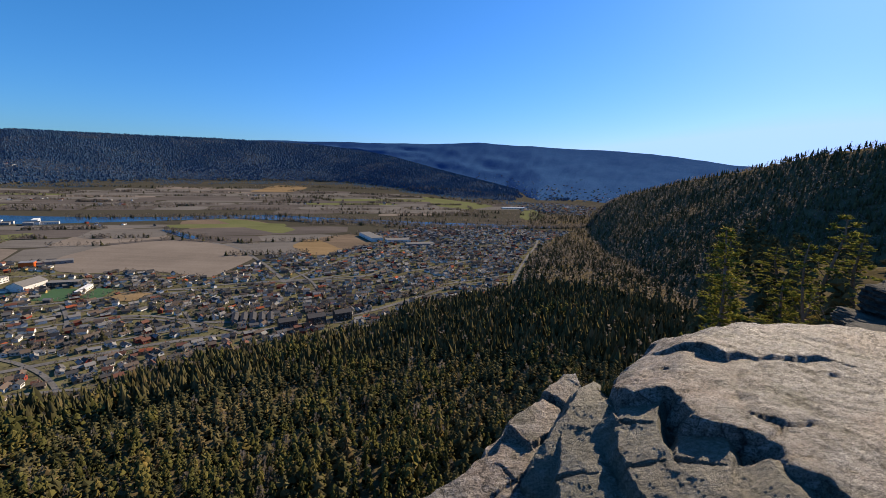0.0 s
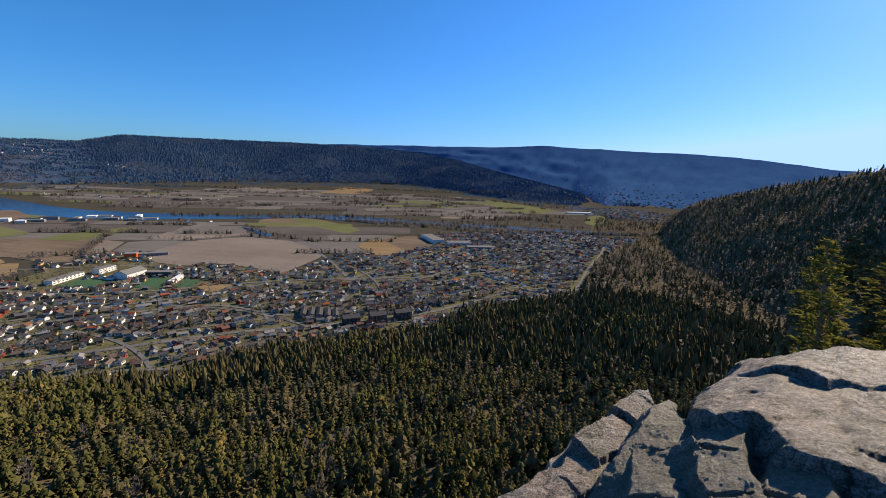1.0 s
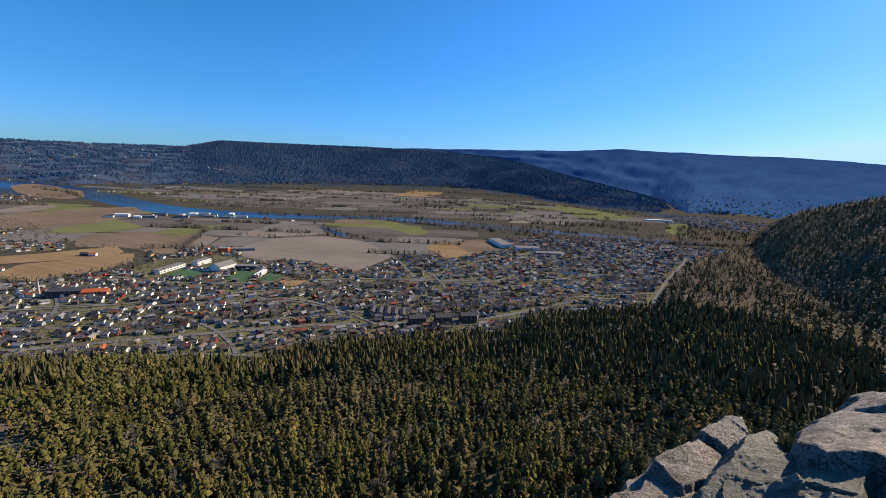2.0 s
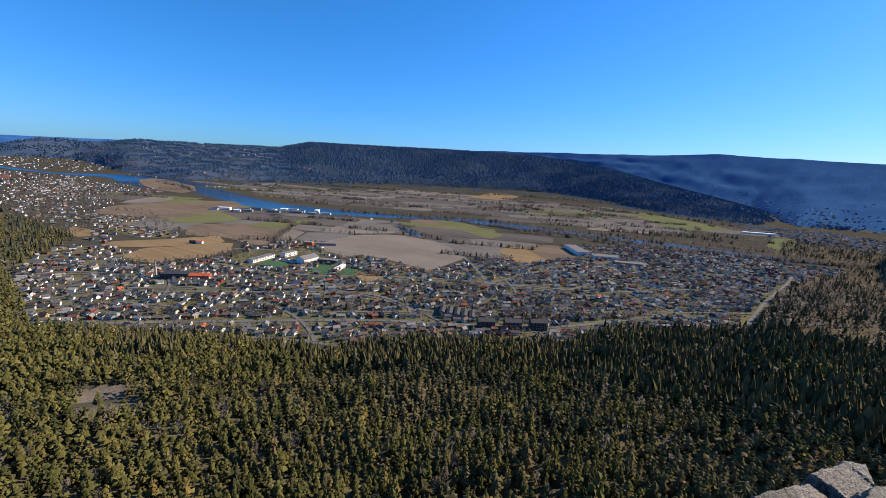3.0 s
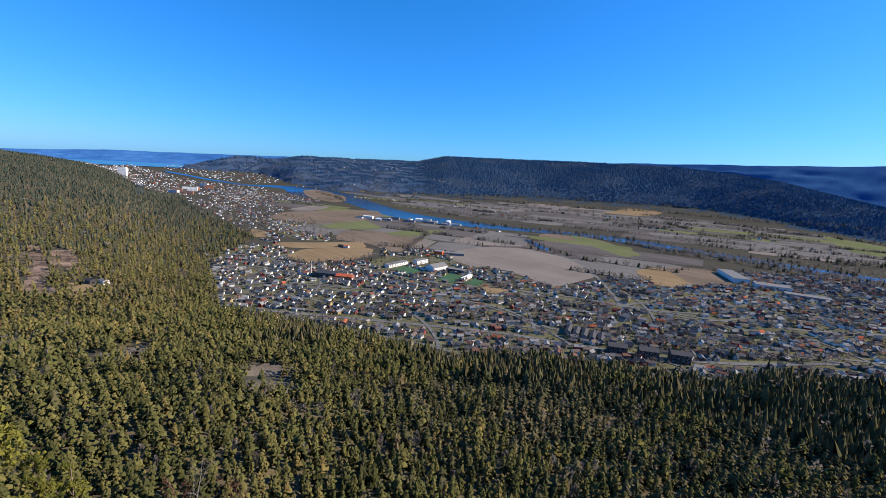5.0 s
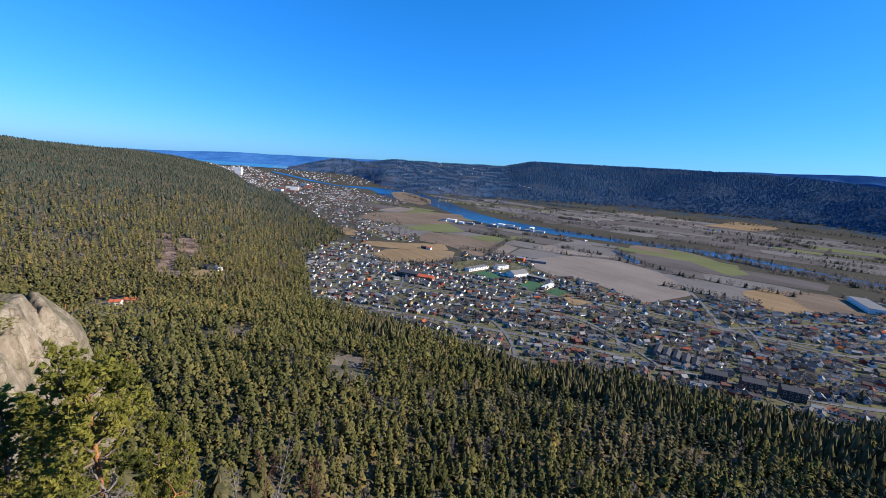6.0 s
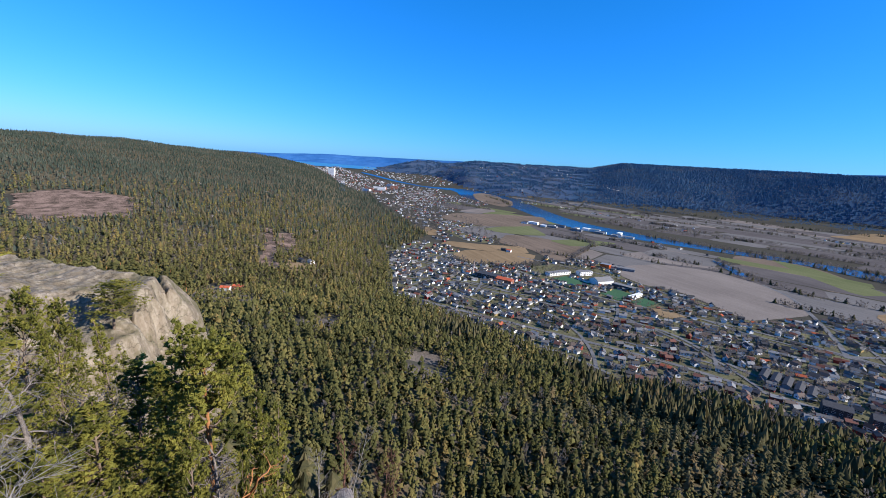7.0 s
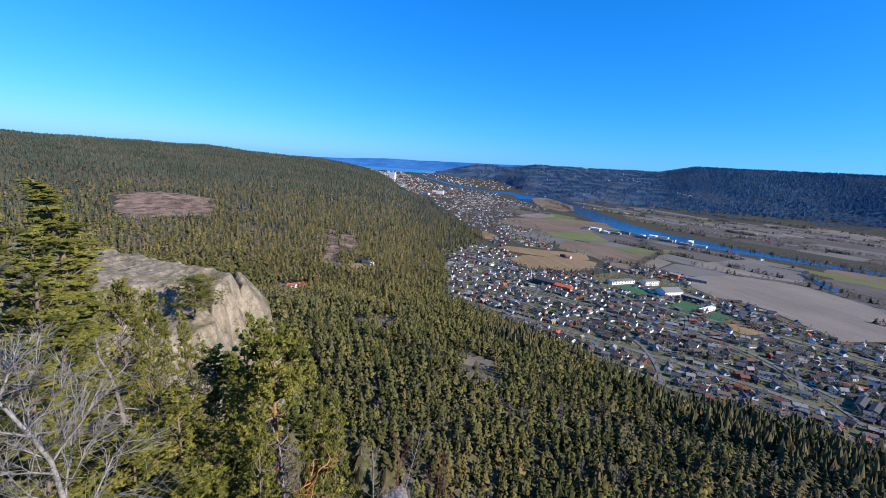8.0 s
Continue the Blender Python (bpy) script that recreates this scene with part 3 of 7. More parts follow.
def wooded(x, y):
    r, az = np.hypot(x, y), np.degrees(np.arctan2(-x, y))
    m = (r < forest_edge(az)) & (az > -60) & (az < 74) & (r > 40)
    m |= inside(x, y, FOREST_LEFT) & (r > 60)
    z, f = land(x, y), floor_z(r)
    m |= (az < -13) & (z - f > 2) & (r > 60)
    m |= (r > 2380) & (az < 76) & (z - f > 5)
    m |= (az < -11) & (az > -24) & (r > 600) & (r < 1950) & ~inside(x, y, TOWN_END)
    for k, c in enumerate(CLEARINGS):
        hole = inside(x + 9 * waves(x, y, 25, 91), y + 9 * waves(x, y, 25, 92), list(c))
        # pines stand scattered on the bare ledges
        m &= ~(hole & (waves(x, y, 5, 93) < 0.8) if k in (1, 6) else hole)
    return m


ground_sheet()


def scatter(az0, az1, r0, r1, spacing, seed):
    """Places at an even, uneven-looking spacing that grows with the distance."""
    rng = np.random.default_rng(seed)
    out, r = [], r0
    while r < r1:
        s = spacing(r)
        n = max(1, int(radians(az1 - az0) * r / s))
        a = az0 + (np.arange(n) + rng.uniform(-0.42, 0.42, n)) * (az1 - az0) / n
        q = r + rng.uniform(-0.45, 0.45, n) * s
        out.append(np.stack([-q * np.sin(np.radians(a)), q * np.cos(np.radians(a)), np.full(n, s)], -1))
        r += s * 0.9
    return np.concatenate(out)


def spruce_shape(n, seed):
    """Ragged skirts of drooping boughs, one over the other, with gaps between; height 1, about n triangles."""
    rng = np.random.default_rng(seed)
    layers = max(3, round(n / 9)) if n > 16 else 2
    spikes = max(4, n // layers)
    out = []
    for k in range(layers):
        u = k / layers
        rad = (0.20 * (1 - u) ** 0.75 + 0.03) * rng.uniform(0.75, 1.2)
        low = 0.05 + 0.83 * u + rng.uniform(-0.02, 0.02)
        top = min(1.0, low + (0.62 if layers < 3 else 0.065 + 0.10 * (1 - u)))
        a = np.arange(spikes) * 6.2832 / spikes + rng.uniform(0, 6.28) + rng.uniform(-0.3, 0.3, spikes)
        long = np.where(np.arange(spikes) % 2 == 0, 1.2, 0.5) if spikes > 5 else rng.uniform(0.6, 1.25, spikes)
        r = rad * long * rng.uniform(0.65, 1.3, spikes)
        shift = rng.normal(0, 0.025, 2)
        z = low + 0.09 * (1 - u) * (1.1 - long) + rng.uniform(-0.04, 0.04, spikes)
        rim = np.stack([r * np.cos(a) + shift[0], r * np.sin(a) + shift[1], z], -1)
        tip = np.tile([shift[0] * 0.5, shift[1] * 0.5, top], (spikes, 1))
        out.append(np.stack([tip, rim, np.roll(rim, -1, 0)], 1))
    return np.concatenate(out).reshape(-1, 3)


def clump(rng, centre, rad, sides=5, flat=0.8):
    """A lumpy cluster of needles: an uneven, faceted dome with a small underside."""
    a = np.arange(sides) * 6.2832 / sides + rng.uniform(0, 6.28)
    r = rad * rng.uniform(0.6, 1.35, sides)
    rim = np.stack([r * np.cos(a), r * np.sin(a), rad * flat * rng.uniform(-0.55, 0.25, sides)], -1)
    tip = np.tile([rng.normal(0, rad * 0.3), rng.normal(0, rad * 0.3), rad * flat * rng.uniform(0.75, 1.2)], (sides, 1))
    low = np.tile([0, 0, -rad * flat * rng.uniform(0.5, 0.9)], (sides, 1))
    nxt = np.roll(rim, -1, 0)
    return (np.concatenate([np.stack([tip, rim, nxt], 1), np.stack([low, nxt, rim], 1)]) + centre).reshape(-1, 3)


def pine_shape(n, seed):
    """Needle clumps in an uneven, open crown on the upper trunk; height 1, about n triangles."""
    rng = np.random.default_rng(seed)
    if n <= 12:
        return clump(rng, np.array([0, 0, 0.55]), 0.20, max(3, n // 2), 2.0)
    m = max(3, n // 4)
    out = []
    rad = 0.27 / m ** 0.42
    for k in range(m):
        t = 0.18 + 0.78 * ((k + 0.5) / m) ** 0.9 + rng.uniform(-0.04, 0.04)
        a = k * 2.4 + rng.uniform(-0.6, 0.6)
        q = 0.185 * max(0.0, 1 - t) ** 0.6 * min(1.0, t / 0.3) * rng.uniform(0.35, 1.25) * (1 if m > 4 else 0.6)
        c = clump(rng, np.array([q * math.cos(a), q * math.sin(a), t]), rad * rng.uniform(0.7, 1.3) * (1.2 - 0.55 * t), 5 if n > 200 else 4, rng.uniform(0.9, 1.5))
        out.append(c[:len(c) // 2] if k % 3 else c)
    return np.concatenate(out)


def spire(seed, sides=4, reach=0.26):
    """A far conifer: one jagged cone; height 1."""
    rng = np.random.default_rng(seed)
    a = np.arange(sides) * 6.2832 / sides + rng.uniform(0, 6.28)
    r = reach * rng.uniform(0.7, 1.3, sides)
    rim = np.stack([r * np.cos(a), r * np.sin(a), rng.uniform(0.0, 0.22, sides)], -1)
    tip = np.tile([rng.normal(0, 0.04), rng.normal(0, 0.04), 1.0], (sides, 1))
    return np.stack([tip, rim, np.roll(rim, -1, 0)], 1).reshape(-1, 3)


def bare_shape(n, seed):
    """A haze of leafless twigs; height 1."""
    rng = np.random.default_rng(seed)
    t = rng.uniform(0.15, 0.95, n)
    rad = 0.24 * np.sin(np.clip(t * 1.05, 0, 1) * 3.0) * rng.uniform(0.3, 1, n)
    a = rng.uniform(0, 6.283, n)
    c = np.stack([rad * np.cos(a), rad * np.sin(a), t], -1)
    up = np.stack([0.35 * np.cos(a), 0.35 * np.sin(a), np.full(n, 1.0)], -1) * rng.uniform(0.10, 0.22, n)[:, None]
    side = rng.normal(0, 0.42 / math.sqrt(n), (n, 3))
    return np.stack([c - up * 0.5, c + up * 0.5, c + side], 1).reshape(-1, 3)


def planted(name, shapes, places, heights, tints, mat, label, category, girth=1.0, ground=None, rounded=False):
    """All trees of one kind and distance, joined."""
    rng = np.random.default_rng(len(places) + 5)
    if not len(places):
        return None
    z = land(places[:, 0], places[:, 1]) - 0.3 if ground is None else ground
    which, turn = rng.integers(0, len(shapes), len(places)), rng.uniform(0, 6.283, len(places))
    fat = girth * rng.uniform(0.8, 1.25, len(places))
    vs, ts, ns = [], [], []
    for k, shape in enumerate(shapes):
        sel = which == k
        h, c, s = heights[sel], np.cos(turn[sel])[:, None], np.sin(turn[sel])[:, None]
        g = (h * fat[sel])[:, None]
        x = (shape[None, :, 0] * c - shape[None, :, 1] * s) * g + places[sel, 0][:, None]
        y = (shape[None, :, 0] * s + shape[None, :, 1] * c) * g + places[sel, 1][:, None]
        w = shape[None, :, 2] * h[:, None] + z[sel][:, None]
        vs.append(np.stack([x, y, w], -1).reshape(-1, 3))
        ts.append(np.repeat(tints[sel], len(shape)))
        if rounded:
            n = crown_normals(shape, 0.45)
            ns.append(np.stack([n[None, :, 0] * c - n[None, :, 1] * s, n[None, :, 0] * s + n[None, :, 1] * c, n[None, :, 2] + 0 * c], -1).reshape(-1, 3))
    v = np.concatenate(vs)
    me = np_mesh(name, v, np.arange(len(v)).reshape(-1, 3), np.concatenate(ts), mat, rounded, np.concatenate(ns) if rounded else None)
    return tagged(part(name, me, None), label, category, kind="stuff")


def grow(tag, p, lod, seed):
    """Splits places into spruce, pine and leafless trees and plants them."""
    rng = np.random.default_rng(seed)
    r, az = np.hypot(p[:, 0], p[:, 1]), np.degrees(np.arctan2(-p[:, 0], p[:, 1]))
    mood = waves(p[:, 0], p[:, 1], 160, 31) + rng.normal(0, 0.55, len(p))
    piney = mood + step((az - 25) / 45) * 1.7 - 0.45 - 0.9 * step((r - 260) / 250) * step((80 - az) / 20) - 0.7 * step((r - 450) / 700)
    # the spur's bare trees are multiplied, partly to add the paleness of haze
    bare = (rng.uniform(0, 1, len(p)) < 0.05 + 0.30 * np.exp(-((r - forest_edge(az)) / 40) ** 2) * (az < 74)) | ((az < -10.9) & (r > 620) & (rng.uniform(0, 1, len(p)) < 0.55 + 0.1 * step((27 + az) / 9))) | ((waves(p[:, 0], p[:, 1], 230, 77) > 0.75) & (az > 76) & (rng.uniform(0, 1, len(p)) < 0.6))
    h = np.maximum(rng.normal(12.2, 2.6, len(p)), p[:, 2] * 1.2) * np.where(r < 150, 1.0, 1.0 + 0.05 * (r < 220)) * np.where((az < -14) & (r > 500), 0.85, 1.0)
    tint = np.clip(rng.normal(0.45, 0.27, len(p)) + 0.22 * step((az - 70) / 10) * step((r - 300) / 200) + waves(p[:, 0], p[:, 1], 90, 41) * 0.15, 0, 1)
    for kind, sel, make, mat, label in (
            ("spruce_forest", ~bare & (piney < 0), spruce_shape, M_SPRUCE, "dark green spruce forest on the slope"),
            ("pine_forest", ~bare & (piney >= 0), pine_shape, M_PINE, "olive-green pine forest on the slope"),
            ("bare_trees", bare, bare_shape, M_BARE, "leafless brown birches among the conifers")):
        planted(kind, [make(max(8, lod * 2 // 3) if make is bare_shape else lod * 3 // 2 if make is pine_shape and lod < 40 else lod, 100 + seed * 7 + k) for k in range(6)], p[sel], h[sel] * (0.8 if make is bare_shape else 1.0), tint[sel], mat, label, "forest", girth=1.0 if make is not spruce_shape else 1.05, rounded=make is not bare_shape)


def woods():
    near = scatter(-48, 125, 70, 340, lambda r: 6.0, 1)
    r, az = np.hypot(near[:, 0], near[:, 1]), np.degrees(np.arctan2(-near[:, 0], near[:, 1]))
    near = near[wooded(near[:, 0], near[:, 1]) & ((r > 112) | (az > 76))]
    r = np.hypot(near[:, 0], near[:, 1])
    near = near[np.argsort(r)]
    grow("near", near[len(SINGLE):][np.sort(r)[len(SINGLE):] < 215], 100, 1)
    grow("next", near[len(SINGLE):][np.sort(r)[len(SINGLE):] >= 215], 48, 5)
    SINGLE_PLACES.extend(near[:len(SINGLE)].tolist())
    mid = scatter(-52, 126, 340, 800, lambda r: max(5.6, r / 100), 2)
    mid = mid[wooded(mid[:, 0], mid[:, 1])]
    grow("mid", mid, 14, 2)
    far = scatter(-54, 126, 800, 3600, lambda r: r / 98 if r < 1500 else 16.0, 3)
    az = np.degrees(np.arctan2(-far[:, 0], far[:, 1]))
    far = far[wooded(far[:, 0], far[:, 1]) & ((np.hypot(far[:, 0], far[:, 1]) < 2380) | (az > 76))]
    az = np.degrees(np.arctan2(-far[:, 0], far[:, 1]))
    far, az = far[az > -11], az[az > -11]
    r = np.hypot(far[:, 0], far[:, 1])
    rng = np.random.default_rng(19)
    near_part = r < rng.uniform(850, 1650, len(r))
    grow("far", far[near_part], 10, 3)
    ridge = far[~near_part]
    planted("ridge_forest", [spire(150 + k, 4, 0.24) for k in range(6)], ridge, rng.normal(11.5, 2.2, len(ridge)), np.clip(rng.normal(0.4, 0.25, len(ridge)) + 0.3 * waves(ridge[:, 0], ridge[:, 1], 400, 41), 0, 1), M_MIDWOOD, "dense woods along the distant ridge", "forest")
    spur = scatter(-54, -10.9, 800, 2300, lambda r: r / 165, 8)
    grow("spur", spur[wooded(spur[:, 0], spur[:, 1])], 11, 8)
    foot = scatter(-11, 62, 2250, 3400, lambda r: 15.0, 14)
    az = np.degrees(np.arctan2(-foot[:, 0], foot[:, 1]))
    gap = hill_foot(az) - np.hypot(foot[:, 0], foot[:, 1])
    rng = np.random.default_rng(15)
    foot = foot[(gap < 190) & (gap > -20) & (waves(foot[:, 0], foot[:, 1], 330, 16) + rng.normal(0, 0.3, len(foot)) > -0.15 + gap / 400)]
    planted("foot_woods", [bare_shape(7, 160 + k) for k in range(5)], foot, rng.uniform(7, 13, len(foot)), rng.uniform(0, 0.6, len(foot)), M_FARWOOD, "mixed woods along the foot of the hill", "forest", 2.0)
    hill = scatter(-16, 76, 2400, 4420, lambda r: 13.5, 4)
    rng = np.random.default_rng(9)
    hill[:, :2] += rng.normal(0, 11, (len(hill), 2))
    hill = hill[wooded(hill[:, 0], hill[:, 1])]
    az = np.degrees(np.arctan2(-hill[:, 0], hill[:, 1]))
    hill = hill[(az < 47.5) | (waves(hill[:, 0], hill[:, 1], 160, 58) > -0.25)]
    az, r = np.degrees(np.arctan2(-hill[:, 0], hill[:, 1])), np.hypot(hill[:, 0], hill[:, 1])
    low = np.clip(1 - (r - hill_foot(az)) / 700, 0, 1)
    leafless = waves(hill[:, 0], hill[:, 1], 420, 57) + rng.normal(0, 0.45, len(hill)) + low * 0.9 > 0.75
    tint = np.clip(rng.normal(0.40, 0.22, len(hill)) + 0.28 * waves(hill[:, 0], hill[:, 1], 500, 55) + 0.15 * waves(hill[:, 0], hill[:, 1], 130, 56), 0, 0.8)
    c = ~leafless
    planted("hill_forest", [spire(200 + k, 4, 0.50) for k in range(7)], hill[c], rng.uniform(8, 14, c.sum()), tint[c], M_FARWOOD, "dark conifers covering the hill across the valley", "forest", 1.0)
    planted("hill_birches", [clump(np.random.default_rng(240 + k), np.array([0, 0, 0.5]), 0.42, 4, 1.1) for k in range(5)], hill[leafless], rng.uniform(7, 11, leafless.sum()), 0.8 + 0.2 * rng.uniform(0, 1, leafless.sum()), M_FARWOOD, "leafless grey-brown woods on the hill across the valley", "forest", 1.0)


SINGLE, SINGLE_PLACES = range(240), []
woods()

# ---------------------------------------------------------------- town
TOWN = [(-600, 165), (-290, 340), (-180, 400), (-80, 450), (0, 590), (125, 700), (182, 917), (250, 1100), (400, 1370), (180, 1380), (-70, 1350), (-200, 1210), (-165, 1020), (-360, 870), (-380, 690), (-530, 712), (-640, 680), (-720, 780), (-840, 640), (-740, 560), (-780, 400), (-900, 380), (-890, 265)]
ESTATE = [(-1359, 574), (-1415, 635), (-1369, 745), (-1230, 694), (-1080, 644), (-988, 576), (-1040, 519), (-1221, 524)]
FAR_ESTATE = [(-2692, 1054), (-2630, 1220), (-2073, 1182), (-1835, 878), (-1573, 681), (-1503, 579), (-1900, 600), (-2400, 700)]
CITY = [(-3990, 314), (-3125, 451), (-2462, 591), (-2600, 1050), (-2913, 1250), (-3060, 1080), (-3300, 900), (-3700, 800), (-4300, 700)]
CITY_BACK = [(-3266, 1593), (-4081, 1667), (-4380, 1419), (-4329, 900), (-3900, 900), (-3400, 1060), (-3120, 1200)]
FAR_TOWN = [(400, 1680), (330, 2120), (430, 2420), (640, 2500), (820, 2300), (660, 1900), (520, 1620)]
FARM_GROUPS = [(-1761, 1669, 14), (-1653, 1756, 9), (-1439, 1790, 12), (-2043, 1674, 9), (-2470, 2400, 8), (-945, 1180, 9), (-700, 1990, 5), (-300, 2100, 6), (-60, 1950, 6), (-1000, 2300, 6), (-2250, 1560, 9)]
STRIP_FAR = [(-1130, 430), (-1310, 465), (-1580, 490), (-1990, 520), (-2400, 600), (-1900, 640), (-1600, 700), (-1400, 600), (-1220, 520)]
VILLAGE = [(-817, 237), (-993, 294), (-1032, 393), (-954, 446), (-805, 419), (-765, 320)]
STRIP = [(-900, 400), (-960, 410), (-1130, 450), (-1230, 520), (-1120, 520), (-1000, 430)]


def lots(poly, along, across, angle, seed, keep):
    """Building plots in wavering rows within an outline."""
    rng = np.random.default_rng(seed)
    a = np.array(poly, float)
    c, s = math.cos(angle), math.sin(angle)
    u, v = a @ [c, s], a @ [-s, c]
    gu, gv = np.meshgrid(np.arange(u.min(), u.max(), along), np.arange(v.min(), v.max(), across))
    gv = gv + 9 * np.sin(gu / 70 + gv / 160) + rng.uniform(-0.34, 0.34, gv.shape) * across
    gu = gu + rng.uniform(-0.38, 0.38, gu.shape) * along
    x, y = (gu * c - gv * s).ravel(), (gu * s + gv * c).ravel()
    m = inside(x, y, poly) & (rng.uniform(0, 1, x.shape) < keep)
    for f in FIELDS + [TURF_1, TURF_2, TURF_3, SCHOOL_YARD]:
        m &= ~inside(x, y, f)
    for line, w in ROADS:
        m &= ~near_line(x, y, line, w / 2 + 4.5)
    m &= ~wooded(x, y)
    turn = angle + rng.choice([0, math.pi / 2], x.shape, p=[0.7, 0.3]) + rng.normal(0, 0.25, x.shape) + 0.25 * np.cos(gu.ravel() / 70)
    return np.stack([x, y, turn], -1)[m]


SCHOOL_YARD = [(-760, 520), (-740, 640), (-690, 690), (-560, 640), (-580, 610), (-670, 575), (-640, 500)]
WALL_STOPS = [(0.0, (0.80, 0.79, 0.76)), (0.46, (0.55, 0.53, 0.48)), (0.55, (0.10, 0.095, 0.09)), (0.66, (0.20, 0.17, 0.14)), (0.78, (0.30, 0.05, 0.035)), (0.86, (0.45, 0.33, 0.14)), (0.93, (0.28, 0.32, 0.34))]
ROOF_STOPS = [(0.0, (0.060, 0.060, 0.063)), (0.38, (0.125, 0.122, 0.122)), (0.58, (0.24, 0.235, 0.23)), (0.76, (0.145, 0.11, 0.09)), (0.91, (0.17, 0.075, 0.055)), (0.98, (0.36, 0.10, 0.05))]
M_WALLS = by_object("painted timber walls", WALL_STOPS, 0.85)
M_ROOFS = by_object("roof tiles", ROOF_STOPS, 0.8)
M_WALLS_T = by_tint("painted walls of the town", WALL_STOPS, 0.85, True, 0.12)
M_ROOFS_T = by_tint("roofs of the town", ROOF_STOPS, 0.8, True, 0.15)
M_BRICK = plain("chimney brick", (0.28, 0.12, 0.08), 0.85)
M_PANE = plain("dark window glass", (0.03, 0.035, 0.045), 0.15, wear=0.3)
M_WHITE = plain("white render", (0.76, 0.75, 0.72), 0.7)
M_GREYWALL = plain("grey cladding", (0.22, 0.225, 0.235), 0.6)
M_DARKWALL = plain("black stained cladding", (0.045, 0.043, 0.042), 0.7)
M_SHEET = plain("grey sheet-metal roof", (0.19, 0.185, 0.18), 0.85)
M_REDROOF = plain("orange-red roof tiles", (0.55, 0.12, 0.05), 0.6)


def box_quads(cx, cy, z0, lx, ly, lz):
    x0, x1, y0, y1, z1 = cx - lx / 2, cx + lx / 2, cy - ly / 2, cy + ly / 2, z0 + lz
    v = np.array([(x0, y0, z0), (x1, y0, z0), (x1, y1, z0), (x0, y1, z0), (x0, y0, z1), (x1, y0, z1), (x1, y1, z1), (x0, y1, z1)], float)
    f = [(0, 3, 2, 1), (4, 5, 6, 7), (0, 1, 5, 4), (1, 2, 6, 5), (2, 3, 7, 6), (3, 0, 4, 7)]
    return v, np.array(f)


def gable_walls(l, w, h, rise):
    """Walls with pointed ends, ridge along x."""
    v = np.array([(-l / 2, -w / 2, -1), (l / 2, -w / 2, -1), (l / 2, w / 2, -1), (-l / 2, w / 2, -1), (-l / 2, -w / 2, h), (l / 2, -w / 2, h), (l / 2, w / 2, h), (-l / 2, w / 2, h), (-l / 2, 0, h + rise), (l / 2, 0, h + rise)], float)
    f = np.array([(0, 1, 5, 4), (2, 3, 7, 6), (1, 2, 6, 5), (3, 0, 4, 7), (5, 6, 9, 9), (7, 4, 8, 8)])
    return v, f


def gable_roof(l, w, h, rise, over=0.6, thick=0.28):
    """Two sloping slabs that meet at the ridge."""
    s = rise / (w / 2)
    vs, fs = [], []
    for side in (-1, 1):
        y1, z1 = side * (w / 2 + over), h - over * s + 0.05
        a = np.array([(-l / 2 - over, 0, h + rise + 0.05), (l / 2 + over, 0, h + rise + 0.05), (l / 2 + over, y1, z1), (-l / 2 - over, y1, z1)])
        v = np.concatenate([a, a + [0, 0, thick]])
        f = np.array([(0, 1, 2, 3), (7, 6, 5, 4), (3, 2, 6, 7), (0, 3, 7, 4), (2, 1, 5, 6), (1, 0, 4, 5)])
        if side < 0:
            f = f[:, ::-1]
        fs.append(f + 8 * len(vs))
        vs.append(v)
    return np.concatenate(vs), np.concatenate(fs)


def tri_safe(name, v, f, mat):
    """A mesh of quads in which a doubled corner makes a triangle."""
    me = bpy.data.meshes.new(name)
    me.from_pydata([tuple(p) for p in v], [], [tuple(dict.fromkeys(int(k) for k in q)) for q in f])
    me.materials.append(mat)
    return me


HOUSE_SIZES = [(7.6, 5.6, 3.3, 1.9), (9.4, 5.8, 2.5, 1.6), (6.8, 5.4, 4.0, 2.1), (10.4, 6.0, 2.4, 1.2), (7.2, 5.4, 3.7, 2.4), (10.6, 5.8, 3.6, 1.6), (5.0, 4.2, 2.2, 1.4), (8.2, 6.6, 3.8, 1.5)]


def house_kind(k, size):
    l, w, h, rise = size
    base = new("house")
    part("wall", tri_safe("wall", *gable_walls(l, w, h, rise), M_WALLS), None, base)
    part("roof", tri_safe("roof", *gable_roof(l, w, h, rise), M_ROOFS), None, base)
    part("chimney", tri_safe("chimney", *box_quads(l * 0.18, 0.5, h + rise * 0.5, 0.8, 0.8, rise * 0.5 + 1.1), M_BRICK), None, base)
    for side in (-1, 1):
        for u in (-0.28, 0.05, 0.30):
            part("window", tri_safe("window", *box_quads(l * u, side * (w / 2 + 0.02), h * 0.38, 1.5, 0.10, 1.2), M_PANE), None, base)
        part("window", tri_safe("window", *box_quads(side * (l / 2 + 0.02), 0, h * 0.45, 0.10, 1.6, 1.3), M_PANE), None, base)
    return tagged(base, "detached timber house with a pitched tiled roof", "house", group="houses in the town")


